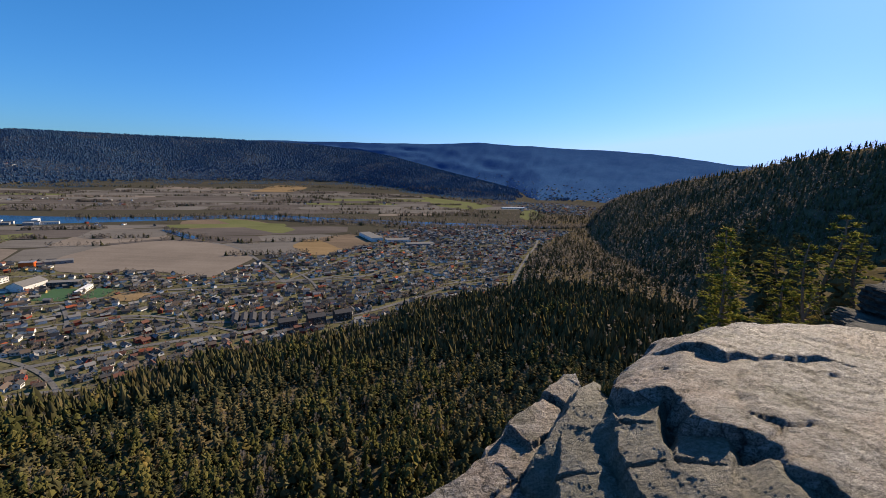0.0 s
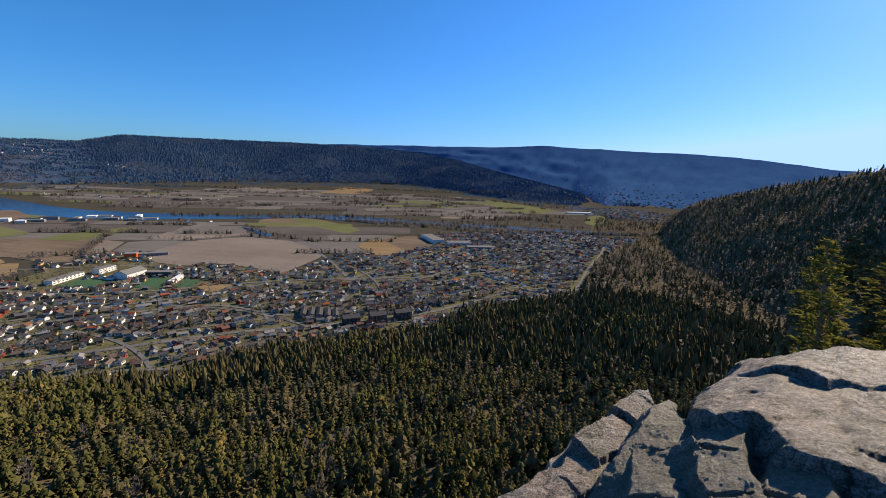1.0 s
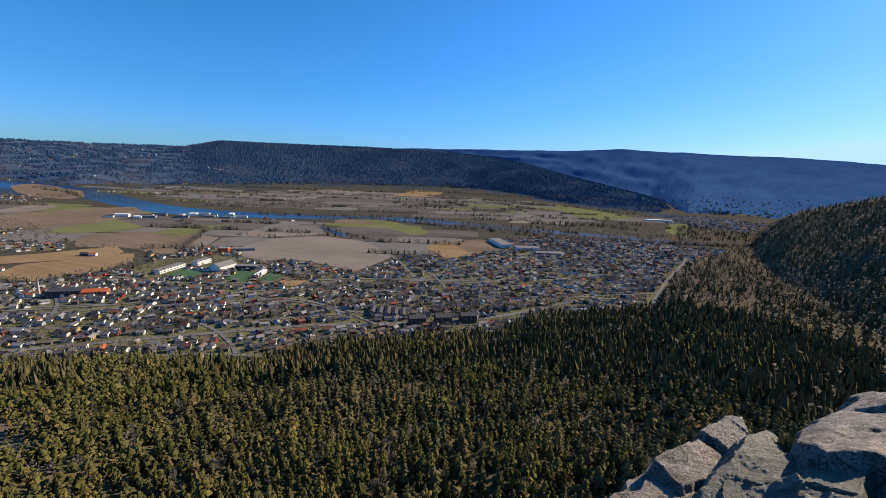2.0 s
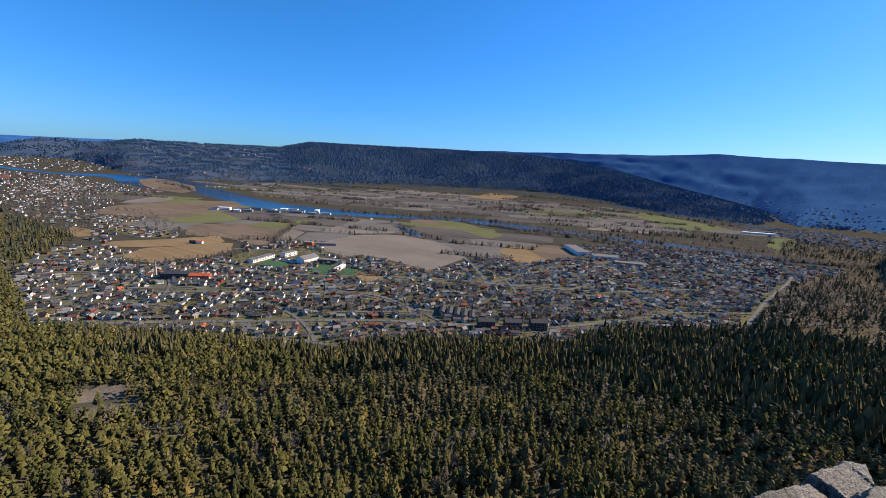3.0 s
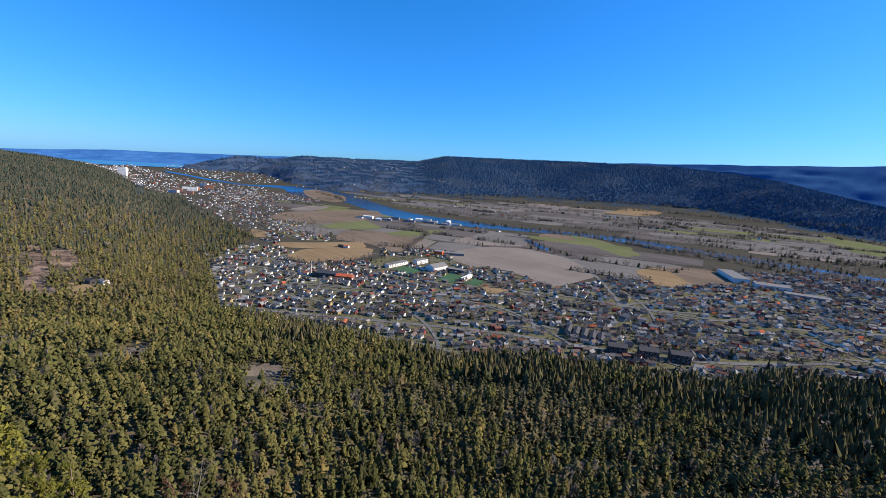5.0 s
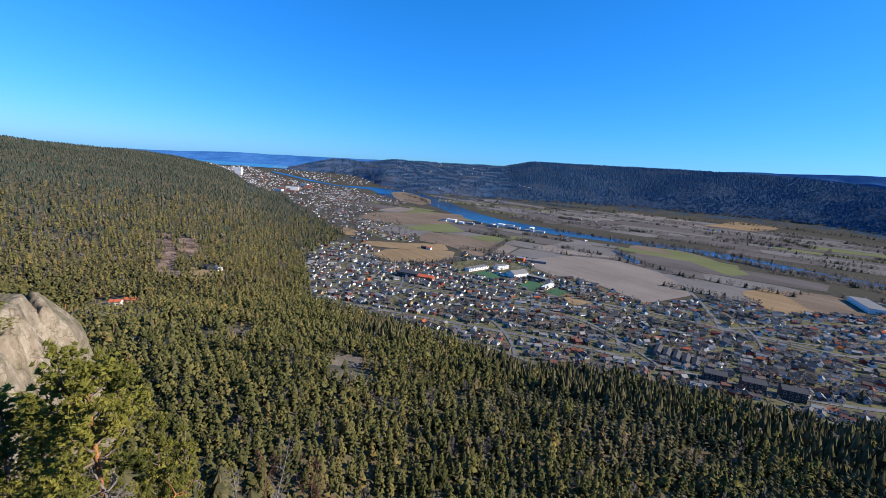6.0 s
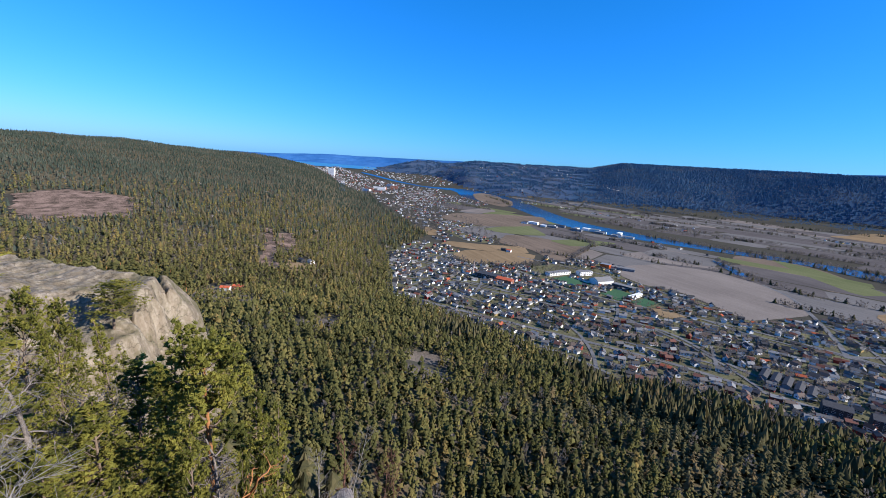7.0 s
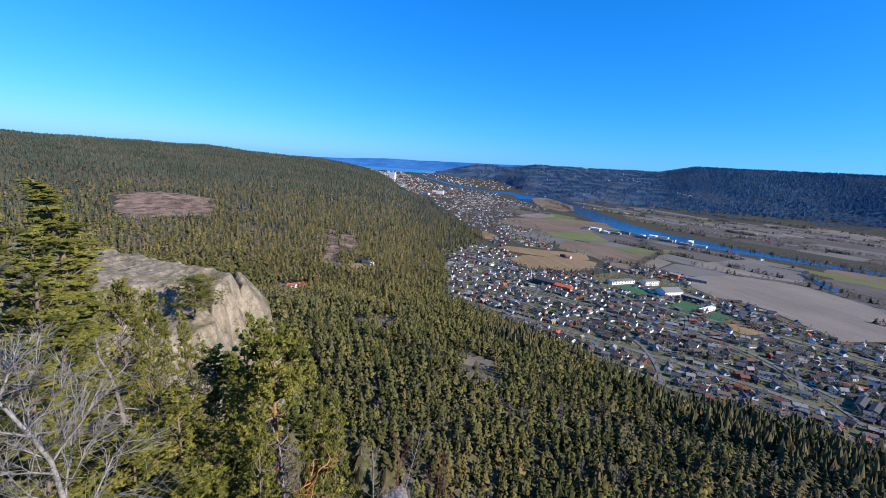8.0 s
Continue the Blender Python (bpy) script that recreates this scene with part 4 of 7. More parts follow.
def town():
    near = np.concatenate([lots(TOWN, 11.5, 12.2, radians(36), 1, 0.92)])
    near = near[np.argsort(np.hypot(near[:, 0], near[:, 1]))]
    rng = np.random.default_rng(3)
    kinds = [house_kind(k, s) for k, s in enumerate(HOUSE_SIZES)]
    used = [False] * len(kinds)
    for x, y, a in near[:300]:
        k = int(rng.integers(0, len(kinds)))
        m = pose(x, y, land_at(x, y), 0, 0, math.degrees(a))
        if used[k]:
            copy_thing(kinds[k], m)
        else:
            kinds[k].matrix_basis, used[k] = m, True
    rest = np.concatenate([near[300:], lots(ESTATE, 15, 18, radians(60), 2, 0.9), lots(FAR_ESTATE, 19, 24, radians(60), 3, 0.5), lots(STRIP_FAR, 20, 25, radians(55), 8, 0.45), upland_lots(), lots(STRIP, 16, 20, radians(50), 7, 0.8), lots(VILLAGE, 15, 18, radians(50), 9, 0.8),
                           lots(FAR_TOWN, 20, 25, radians(20), 6, 0.85), lots(CITY, 22, 27, radians(60), 4, 0.6), lots(CITY_BACK, 30, 34, radians(60), 5, 0.45)])
    joined("houses", rest, rng, "hundreds of small timber houses filling the valley town")
    az = np.concatenate([rng.normal(-13, 2.2, 130), rng.normal(-19, 3, 110), rng.normal(-8, 2.5, 60)])
    f = np.clip(np.abs(rng.normal(0.05, 0.13, len(az))), 0.01, 0.42)
    p = ridge_point(az, f)
    joined("houses", np.stack([p[:, 0], p[:, 1], rng.uniform(0, 3.1, len(az))], -1), rng, "scattered pale houses on the far slope at the valley's bend", p[:, 2])


def upland_lots():
    """Loose groups of houses and farms on the settled upland and the plain."""
    rng = np.random.default_rng(23)
    out = []
    for az, r in zip(rng.uniform(49, 66, 15), rng.uniform(3250, 4200, 15)):
        n = rng.integers(3, 9)
        x, y = bearing(az, r)
        out.append(np.stack([x + rng.normal(0, 60, n), y + rng.normal(0, 60, n), rng.uniform(0, 3.1, n)], -1))
    for x, y, n in FARM_GROUPS:
        out.append(np.stack([x + rng.normal(0, 40, n), y + rng.normal(0, 22, n), rng.uniform(0, 3.1, n)], -1))
    return np.concatenate(out)


def joined(name, plots, rng, label, heights=None):
    """Many houses in one mesh of walls and one of roofs."""
    z = np.maximum(land(plots[:, 0], plots[:, 1]), floor_z(np.hypot(plots[:, 0], plots[:, 1]))) + np.maximum(0, (np.hypot(plots[:, 0], plots[:, 1]) - 2900) * 0.0025)
    z = z if heights is None else heights
    which = rng.integers(0, len(HOUSE_SIZES), len(plots))
    base = new(name)
    tagged(base, label, "houses", kind="stuff")
    for part_name, maker, mat in (("walls", gable_walls, M_WALLS_T), ("roofs", gable_roof, M_ROOFS_T)):
        vs, fs, ts, at = [], [], [], 0
        for k, size in enumerate(HOUSE_SIZES):
            p = plots[which == k]
            v, f = maker(*size)
            c, s = np.cos(p[:, 2])[:, None], np.sin(p[:, 2])[:, None]
            g = np.where(np.hypot(p[:, 0], p[:, 1]) > 2000, 1.1, 1.0)[:, None]
            w = np.stack([(v[None, :, 0] * c - v[None, :, 1] * s) * g + p[:, 0][:, None], (v[None, :, 0] * s + v[None, :, 1] * c) * g + p[:, 1][:, None], v[None, :, 2] * g + z[which == k][:, None]], -1)
            t = np.concatenate([f[:, [0, 1, 2]], f[:, [0, 2, 3]]])
            t = t[t[:, 1] != t[:, 2]] if maker is gable_roof else t[np.array([len(set(q)) == 3 for q in t.tolist()])]
            n = len(v)
            vs.append(w.reshape(-1, 3))
            fs.append((t[None] + (at + np.arange(len(p)) * n)[:, None, None]).reshape(-1, 3))
            ts.append(np.repeat(rng.uniform(0, 1, len(p)), n))
            at += n * len(p)
        tagged(part(part_name, np_mesh(part_name, np.concatenate(vs), np.concatenate(fs), np.concatenate(ts), mat), None, base), kind="stuff")


def streets():
    """Short residential streets that bend with the rows of plots, and cross streets between them."""
    rng = np.random.default_rng(81)

    def lay(points, w):
        x, y = np.array(points).T
        ok = inside(x, y, TOWN) & ~wooded(x, y)
        for f in NEAR_FIELDS:
            ok &= ~inside(x, y, f)
        run = []
        for p, good in zip(points + [None], list(ok) + [False]):
            if good:
                run.append(p)
            elif run:
                if len(run) > 3:
                    ROADS.append((run, w))
                run = []

    for _ in range(150):
        u, v = rng.uniform(-650, 1350), rng.uniform(-100, 1150)
        turn = radians(36) + rng.normal(0, 0.16) + (math.pi / 2 if rng.uniform() < 0.3 else 0)
        x, y = u * 0.809 - v * 0.588, u * 0.588 + v * 0.809
        points, bend = [], rng.normal(0, 0.05)
        for _ in range(int(rng.integers(5, 15))):
            points.append((x, y))
            x, y, turn = x + 17 * math.cos(turn), y + 17 * math.sin(turn), turn + bend
        lay(points, 4.4)


NEAR_FIELDS = [f for f in FIELDS if min(math.hypot(*p) for p in f) < 1250] + [TURF_1, TURF_2, TURF_3, SCHOOL_YARD]
streets()
for k, (line, w) in enumerate(ROADS):
    ribbon("road", line, w, M_ROADS, 0.62 + 0.0041 * k, "pale grey asphalt road between houses", "road")
M_LAWN = two_tone("winter lawns and garden soil", (0.079, 0.070, 0.045), (0.153, 0.145, 0.076), 0.02, 0.25, 0.95, 0.3, 0.2)
drape("ground_gardens", TOWN, M_LAWN, 0.12, "olive-brown winter lawns and gardens of the town", "lawn")
drape("ground_gardens", VILLAGE, M_LAWN, 0.2, "olive-brown winter lawns of the village", "lawn")
drape("ground_gardens", ESTATE, M_LAWN, 0.12, "olive-brown winter lawns of the estate", "lawn")
town()

# ---------------------------------------------------------------- the rock beside the viewpoint
def grain(x, y, size, seed, octaves=5, rough=0.55):
    """Uneven relief in numpy, about -1 to 1."""
    rng = np.random.default_rng(seed)
    out, amp, tot = 0.0, 1.0, 0.0
    for _ in range(octaves):
        g = rng.uniform(-1, 1, (64, 64))
        u, v = x / size + rng.uniform(0, 64), y / size + rng.uniform(0, 64)
        i, j = np.floor(u).astype(int), np.floor(v).astype(int)
        a, b = step(u - i), step(v - j)
        i0, j0, i1, j1 = i % 64, j % 64, (i + 1) % 64, (j + 1) % 64
        out = out + amp * (g[i0, j0] * (1 - a) * (1 - b) + g[i1, j0] * a * (1 - b) + g[i0, j1] * (1 - a) * b + g[i1, j1] * a * b)
        tot, amp, size = tot + amp, amp * rough, size * 0.5
    return out / tot * 1.6


def shore(x, y, poly):
    """Distance from the outline: positive outside, negative inside."""
    d = np.full(np.shape(x), 1e9)
    for (x0, y0), (x1, y1) in zip(poly, poly[1:] + poly[:1]):
        dx, dy = x1 - x0, y1 - y0
        s = np.clip(((x - x0) * dx + (y - y0) * dy) / (dx * dx + dy * dy + 1e-12), 0, 1)
        d = np.minimum(d, np.hypot(x - x0 - s * dx, y - y0 - s * dy))
    return np.where(inside(x, y, poly), -d, d)


def grid_mesh(name, x, y, z, mat, keep=None, smooth=True):
    n, k = x.shape
    i, j = np.meshgrid(np.arange(n - 1), np.arange(k - 1), indexing="ij")
    f = np.stack([i * k + j, i * k + j + 1, (i + 1) * k + j + 1, (i + 1) * k + j], -1).reshape(-1, 4)
    if keep is not None:
        f = f[keep[:-1, :-1].ravel()]
        used = np.unique(f)
        back = np.zeros(n * k, int)
        back[used] = np.arange(len(used))
        return np_mesh(name, np.stack([x, y, z], -1).reshape(-1, 3)[used], back[f], mat=mat, smooth=smooth)
    return np_mesh(name, np.stack([x, y, z], -1).reshape(-1, 3), f, mat=mat, smooth=smooth)


def facets(x, y, size, seed):
    """Angular faces like broken stone: low uneven pyramids that meet without a jump, 0 to about 1."""
    rng = np.random.default_rng(seed)
    n = 32
    px, py, h = (rng.uniform(0, 1, (n, n)) for _ in range(3))
    ca, sa = math.cos(seed * 0.7), math.sin(seed * 0.7)
    x, y = (x * ca - y * sa) / size, (x * sa + y * ca) / size
    i, j = np.floor(x).astype(int), np.floor(y).astype(int)
    best = np.full(np.shape(x), 1e9)
    for di in (-1, 0, 1):
        for dj in (-1, 0, 1):
            a, b = (i + di) % n, (j + dj) % n
            dx, dy = x - (i + di) - px[a, b], y - (j + dj) - py[a, b]
            best = np.minimum(best, np.maximum(np.maximum(dx, -1.6 * dx), np.maximum(1.3 * dy, -0.8 * dy)) + 0.35 * h[a, b])
    return best


def block(name, parent, poly, height, tilt=(0, 0), cell=0.03, steep=5.0, relief=0.03, seed=1, deep=1.2, label="", shape=None, wobble=0.05, crag=1.6):
    """A slab of rock with an uneven top, worn edges and steep broken sides."""
    a = np.array(poly)
    pad = deep / steep + 0.1
    x, y = np.meshgrid(np.arange(a[:, 0].min() - pad, a[:, 0].max() + pad, cell), np.arange(a[:, 1].min() - pad, a[:, 1].max() + pad, cell))
    d = shore(x + grain(x, y, 0.35, seed + 50) * wobble, y + grain(x, y, 0.35, seed + 51) * wobble, poly)
    cx, cy = a.mean(0)
    z = height + tilt[0] * (x - cx) + tilt[1] * (y - cy)
    if shape is not None:
        z = z + shape(x, y)
    wx, wy = x + grain(x, y, 0.3, seed + 8) * 0.05, y + grain(x, y, 0.3, seed + 9) * 0.05
    z = z + grain(x, y, 0.9, seed + 2) * relief * 1.3 + grain(x, y, 0.10, seed + 3, 4, 0.7) * relief * 0.35 - facets(wx, wy, 0.34, seed + 6) * relief * crag - facets(wx, wy, 0.13, seed + 7) * relief * crag * 0.4
    d = d + (facets(wx, wy, 0.42, seed + 12) - 0.35) * 0.16 * min(crag, 1.0) + (facets(wx, wy, 0.15, seed + 13) - 0.35) * 0.05
    out = np.clip(d + 0.03, 0, None)
    side = np.where(out < 0.04, out * out * steep * 12, 0.0016 * steep * 12 + (out - 0.04) * steep)
    z = z - side * (1 + 0.35 * grain(x, y, 0.22, seed + 4)) - np.where(out > 0.02, facets(wx, wy, 0.2, seed + 5) * 0.07 * crag * np.clip(out * 6, 0, 1), 0)
    return part(name, grid_mesh(name, x, y, z, M_ROCK, keep=d < pad), None, parent, label)


def fractured(name, parent, mat, span, crests, seed, relief, label):
    """Rock broken along joints: each crest falls off to its two sides, and the highest of them shows."""
    x0, y0, x1, y1 = span
    x, y = np.meshgrid(np.arange(x0, x1, 0.0145), np.arange(y0, y1, 0.0145))
    # joints run straight for a while and then jump
    jag = (facets(x, y, 0.34, seed + 1) - 0.5) * 0.075 + (facets(x, y, 0.12, seed + 2) - 0.5) * 0.022
    jog = (facets(x, y, 0.30, seed + 3) - 0.5) * 0.075 + (facets(x, y, 0.11, seed + 4) - 0.5) * 0.022
    wx, wy = x + jag, y + jog
    best = np.full(x.shape, 195.8)
    for line, dark, lit in crests:
        near, top = np.full(x.shape, 1e9), np.zeros(x.shape)
        for (ax, ay, az), (bx, by, bz) in zip(line, line[1:]):
            dx, dy = bx - ax, by - ay
            n = math.hypot(dx, dy)
            s = ((wx - ax) * dx + (wy - ay) * dy) / (n * n)
            c = np.clip(s, 0, 1)
            d = np.hypot(wx - ax - c * dx, wy - ay - c * dy)
            side = (dx * (wy - ay) - dy * (wx - ax)) / n
            off = np.abs(side)
            fall = np.where(side < 0, dark, lit) * np.minimum(off, 0.34) + 2.6 * np.clip(off - 0.34, 0, None) + np.abs(s - c) * n * 2.2
            h = az + (bz - az) * c - fall
            closer = d < near
            near, top = np.where(closer, d, near), np.where(closer, h, top)
        best = np.maximum(best, top)
    z = best + grain(x, y, 0.5, seed + 5) * relief * 0.8 + (facets(x, y, 0.42, seed + 6) - 0.5) * relief * 1.0 + grain(x, y, 0.05, seed + 8, 4, 0.7) * relief * 0.22
    return part(name, grid_mesh(name, x, y, z, mat, keep=best > 196.2, smooth=False), None, parent, label)


def dent(x, y, line, width, depth):
    d = np.full(np.shape(x), 1e9)
    for (x0, y0), (x1, y1) in zip(line, line[1:]):
        dx, dy = x1 - x0, y1 - y0
        s = np.clip(((x - x0) * dx + (y - y0) * dy) / (dx * dx + dy * dy), 0, 1)
        d = np.minimum(d, np.hypot(x - x0 - s * dx, y - y0 - s * dy))
    return -depth * np.exp(-(d / width) ** 2)


def tuft_mesh(name, n, reach, height, mat, seed):
    """A tuft of grass or heather: narrow bent blades."""
    rng = np.random.default_rng(seed)
    a, o = rng.uniform(0, 6.283, n), rng.normal(0, reach * 0.35, (n, 2))
    h, lean = height * rng.uniform(0.5, 1, n), reach * rng.uniform(0.2, 1, n)
    w = 0.012 + 0.01 * rng.uniform(0, 1, n)
    p0 = np.stack([o[:, 0] - np.sin(a) * w, o[:, 1] + np.cos(a) * w, np.zeros(n)], -1)
    p1 = np.stack([o[:, 0] + np.sin(a) * w, o[:, 1] - np.cos(a) * w, np.zeros(n)], -1)
    p2 = np.stack([o[:, 0] + np.cos(a) * lean, o[:, 1] + np.sin(a) * lean, h], -1)
    v = np.stack([p0, p1, p2], 1).reshape(-1, 3)
    return np_mesh(name, v, np.arange(len(v)).reshape(-1, 3), np.repeat(rng.uniform(0, 1, n), 3), mat)


M_GRASS = by_tint("dry grass and heather", [(0.0, (0.09, 0.10, 0.035)), (0.5, (0.20, 0.17, 0.07)), (1.0, (0.30, 0.22, 0.10))])
FRONT = [(1.93, 4.45), (1.78, 4.02), (1.75, 3.69), (1.92, 3.58), (2.10, 3.62), (2.16, 3.41), (2.20, 3.16), (2.31, 3.01), (2.39, 2.84), (2.42, 2.60), (2.50, 2.40), (2.58, 2.05), (2.75, 1.2)]
CRACK = [(2.50, 4.72), (2.60, 4.60), (2.77, 4.55), (2.91, 4.42), (3.00, 4.24), (3.18, 4.30), (3.58, 4.27), (4.04, 4.31), (4.30, 4.18)]


def outcrop():
    rock = new("rock_outcrop")
    tagged(rock, "weathered grey granite outcrop, cracked and spotted with lichen", "rock")

    def top_shape(x, y):
        z = -0.20 * np.clip(y - 4.9, 0, 9) ** 2 + 0.02 * (x - 3) - 0.35 * np.clip(x - 5.5, 0, 9) ** 1.5
        # the far plate stands a hand's breadth over the near one
        far = shore(x, y, CRACK + [(5.2, 4.6), (5.2, 7), (2.2, 7)])
        z = z + step((0.02 - far) / 0.04) * (0.03 + 0.075 * step((3.5 - x) / 0.7)) * step((4.5 - x) / 0.6) * step((x - 2.40) / 0.45) * step(1 - (-far - 0.2) / 1.1)
        z = z + dent(x, y, CRACK, 0.018, 0.05)
        z = z + dent(x, y, [(2.62, 3.30), (2.70, 3.14), (2.85, 3.11), (3.08, 3.17)], 0.014, 0.05)
        z = z + dent(x, y, [(2.80, 3.22), (3.0, 3.26)], 0.12, -0.03)
        z = z + dent(x, y, [(2.33, 4.17), (2.36, 4.16)], 0.02, 0.05)
        z = z + dent(x, y, [(2.31, 2.78), (2.48, 2.92), (2.66, 3.02), (2.75, 3.1)], 0.018, 0.04)
        z = z + dent(x, y, [(2.0, 3.52), (2.16, 3.62), (2.42, 3.62)], 0.02, 0.02)
        z = z + dent(x, y, [(2.55, 2.75), (2.75, 2.68), (2.85, 2.6)], 0.014, 0.03)
        z = z + dent(x, y, [(3.1, 3.55), (3.6, 3.35), (4.4, 3.3)], 0.03, 0.02)
        z = z + dent(x, y, [(4.4, 4.9), (5.4, 4.3), (6.4, 4.2)], 0.05, 0.025)
        z = z - 0.36 * np.clip((y - 4.35) - (x - 2.75), 0, 3) ** 1.5
        streak = grain(x * 0.35 + y * 0.9, x * 0.9 * 3 - y * 0.35 * 3, 0.5, 77)
        return z + streak * 0.018 + grain((x * 0.8 - y * 0.58) * 0.28, x * 0.58 + y * 0.8, 0.055, 78, 3, 0.75) * 0.012

    block("slab", rock, FRONT + [(7.4, 1.2), (7.4, 6.5), (3.4, 6.4), (2.55, 5.0), (2.15, 4.65)], 198.08, (0.0, 0.0), 0.026, 3.0, 0.022, 3, 1.3, "broad sunlit granite slab", top_shape, 0.08, 1.0)
    # crests from the far end to the near one, with the falls to their shaded and their sunlit side
    fractured("leaning_slab", rock, M_ROCK, (-0.5, 1.9, 1.6, 4.75), [
        ([(0.80, 3.86, 197.42), (0.46, 3.50, 197.38), (0.14, 3.25, 197.33), (-0.16, 3.03, 197.28), (-0.6, 2.7, 197.2)], 3.2, 0.10),
        ([(1.06, 3.92, 197.40), (0.72, 3.42, 197.34), (0.40, 3.0, 197.28), (0.1, 2.5, 197.2)], 0.1, 0.1), ([(1.20, 3.70, 197.38), (0.98, 3.2, 197.30), (0.8, 2.6, 197.22)], 0.1, 0.1),
        ([(1.14, 4.26, 197.55), (0.90, 4.06, 197.53), (0.68, 3.87, 197.50)], 3.5, 0.16),
        ([(1.81, 4.71, 197.66), (1.46, 4.62, 197.66), (1.18, 4.36, 197.60)], 2.2, 0.15)], 5, 0.026, "sunlit slabs leaning over the brink")
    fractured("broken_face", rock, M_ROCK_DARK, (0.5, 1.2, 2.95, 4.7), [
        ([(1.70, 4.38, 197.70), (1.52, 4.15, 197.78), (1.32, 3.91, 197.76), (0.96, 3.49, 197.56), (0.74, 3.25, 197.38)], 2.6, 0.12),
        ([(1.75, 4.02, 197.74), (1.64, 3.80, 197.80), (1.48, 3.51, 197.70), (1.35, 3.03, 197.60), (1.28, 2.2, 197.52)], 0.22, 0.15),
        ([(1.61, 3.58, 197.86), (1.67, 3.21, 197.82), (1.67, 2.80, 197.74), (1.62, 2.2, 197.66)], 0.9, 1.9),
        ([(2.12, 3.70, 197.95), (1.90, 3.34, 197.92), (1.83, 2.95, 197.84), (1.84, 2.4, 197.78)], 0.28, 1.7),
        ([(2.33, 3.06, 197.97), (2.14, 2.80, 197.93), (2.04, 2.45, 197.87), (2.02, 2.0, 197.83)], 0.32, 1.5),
        ([(2.44, 2.78, 198.00), (2.40, 2.45, 197.98), (2.38, 2.05, 197.94)], 0.32, 0.4)], 9, 0.030, "fissured granite with lichened crests, shade in its colour")
    block("foot", rock, [(-0.9, 1.5), (-0.2, 2.6), (0.5, 3.9), (1.3, 4.9), (2.6, 5.4), (9.4, 8.0), (9.4, 0.6), (-0.9, 0.6)], 197.22, (0.07, 0.0), 0.09, 3.0, 0.10, 81, 9.0)
    tuft = tuft_mesh("grass_tuft", 260, 0.09, 0.15, M_GRASS, 5)
    ob = part("grass_tuft", tuft, None, None, "")
    ob.location = (1.80, 4.16, 197.66)
    tagged(ob, "tuft of dry grass growing in a rock cleft", "grass", kind="stuff")


outcrop()


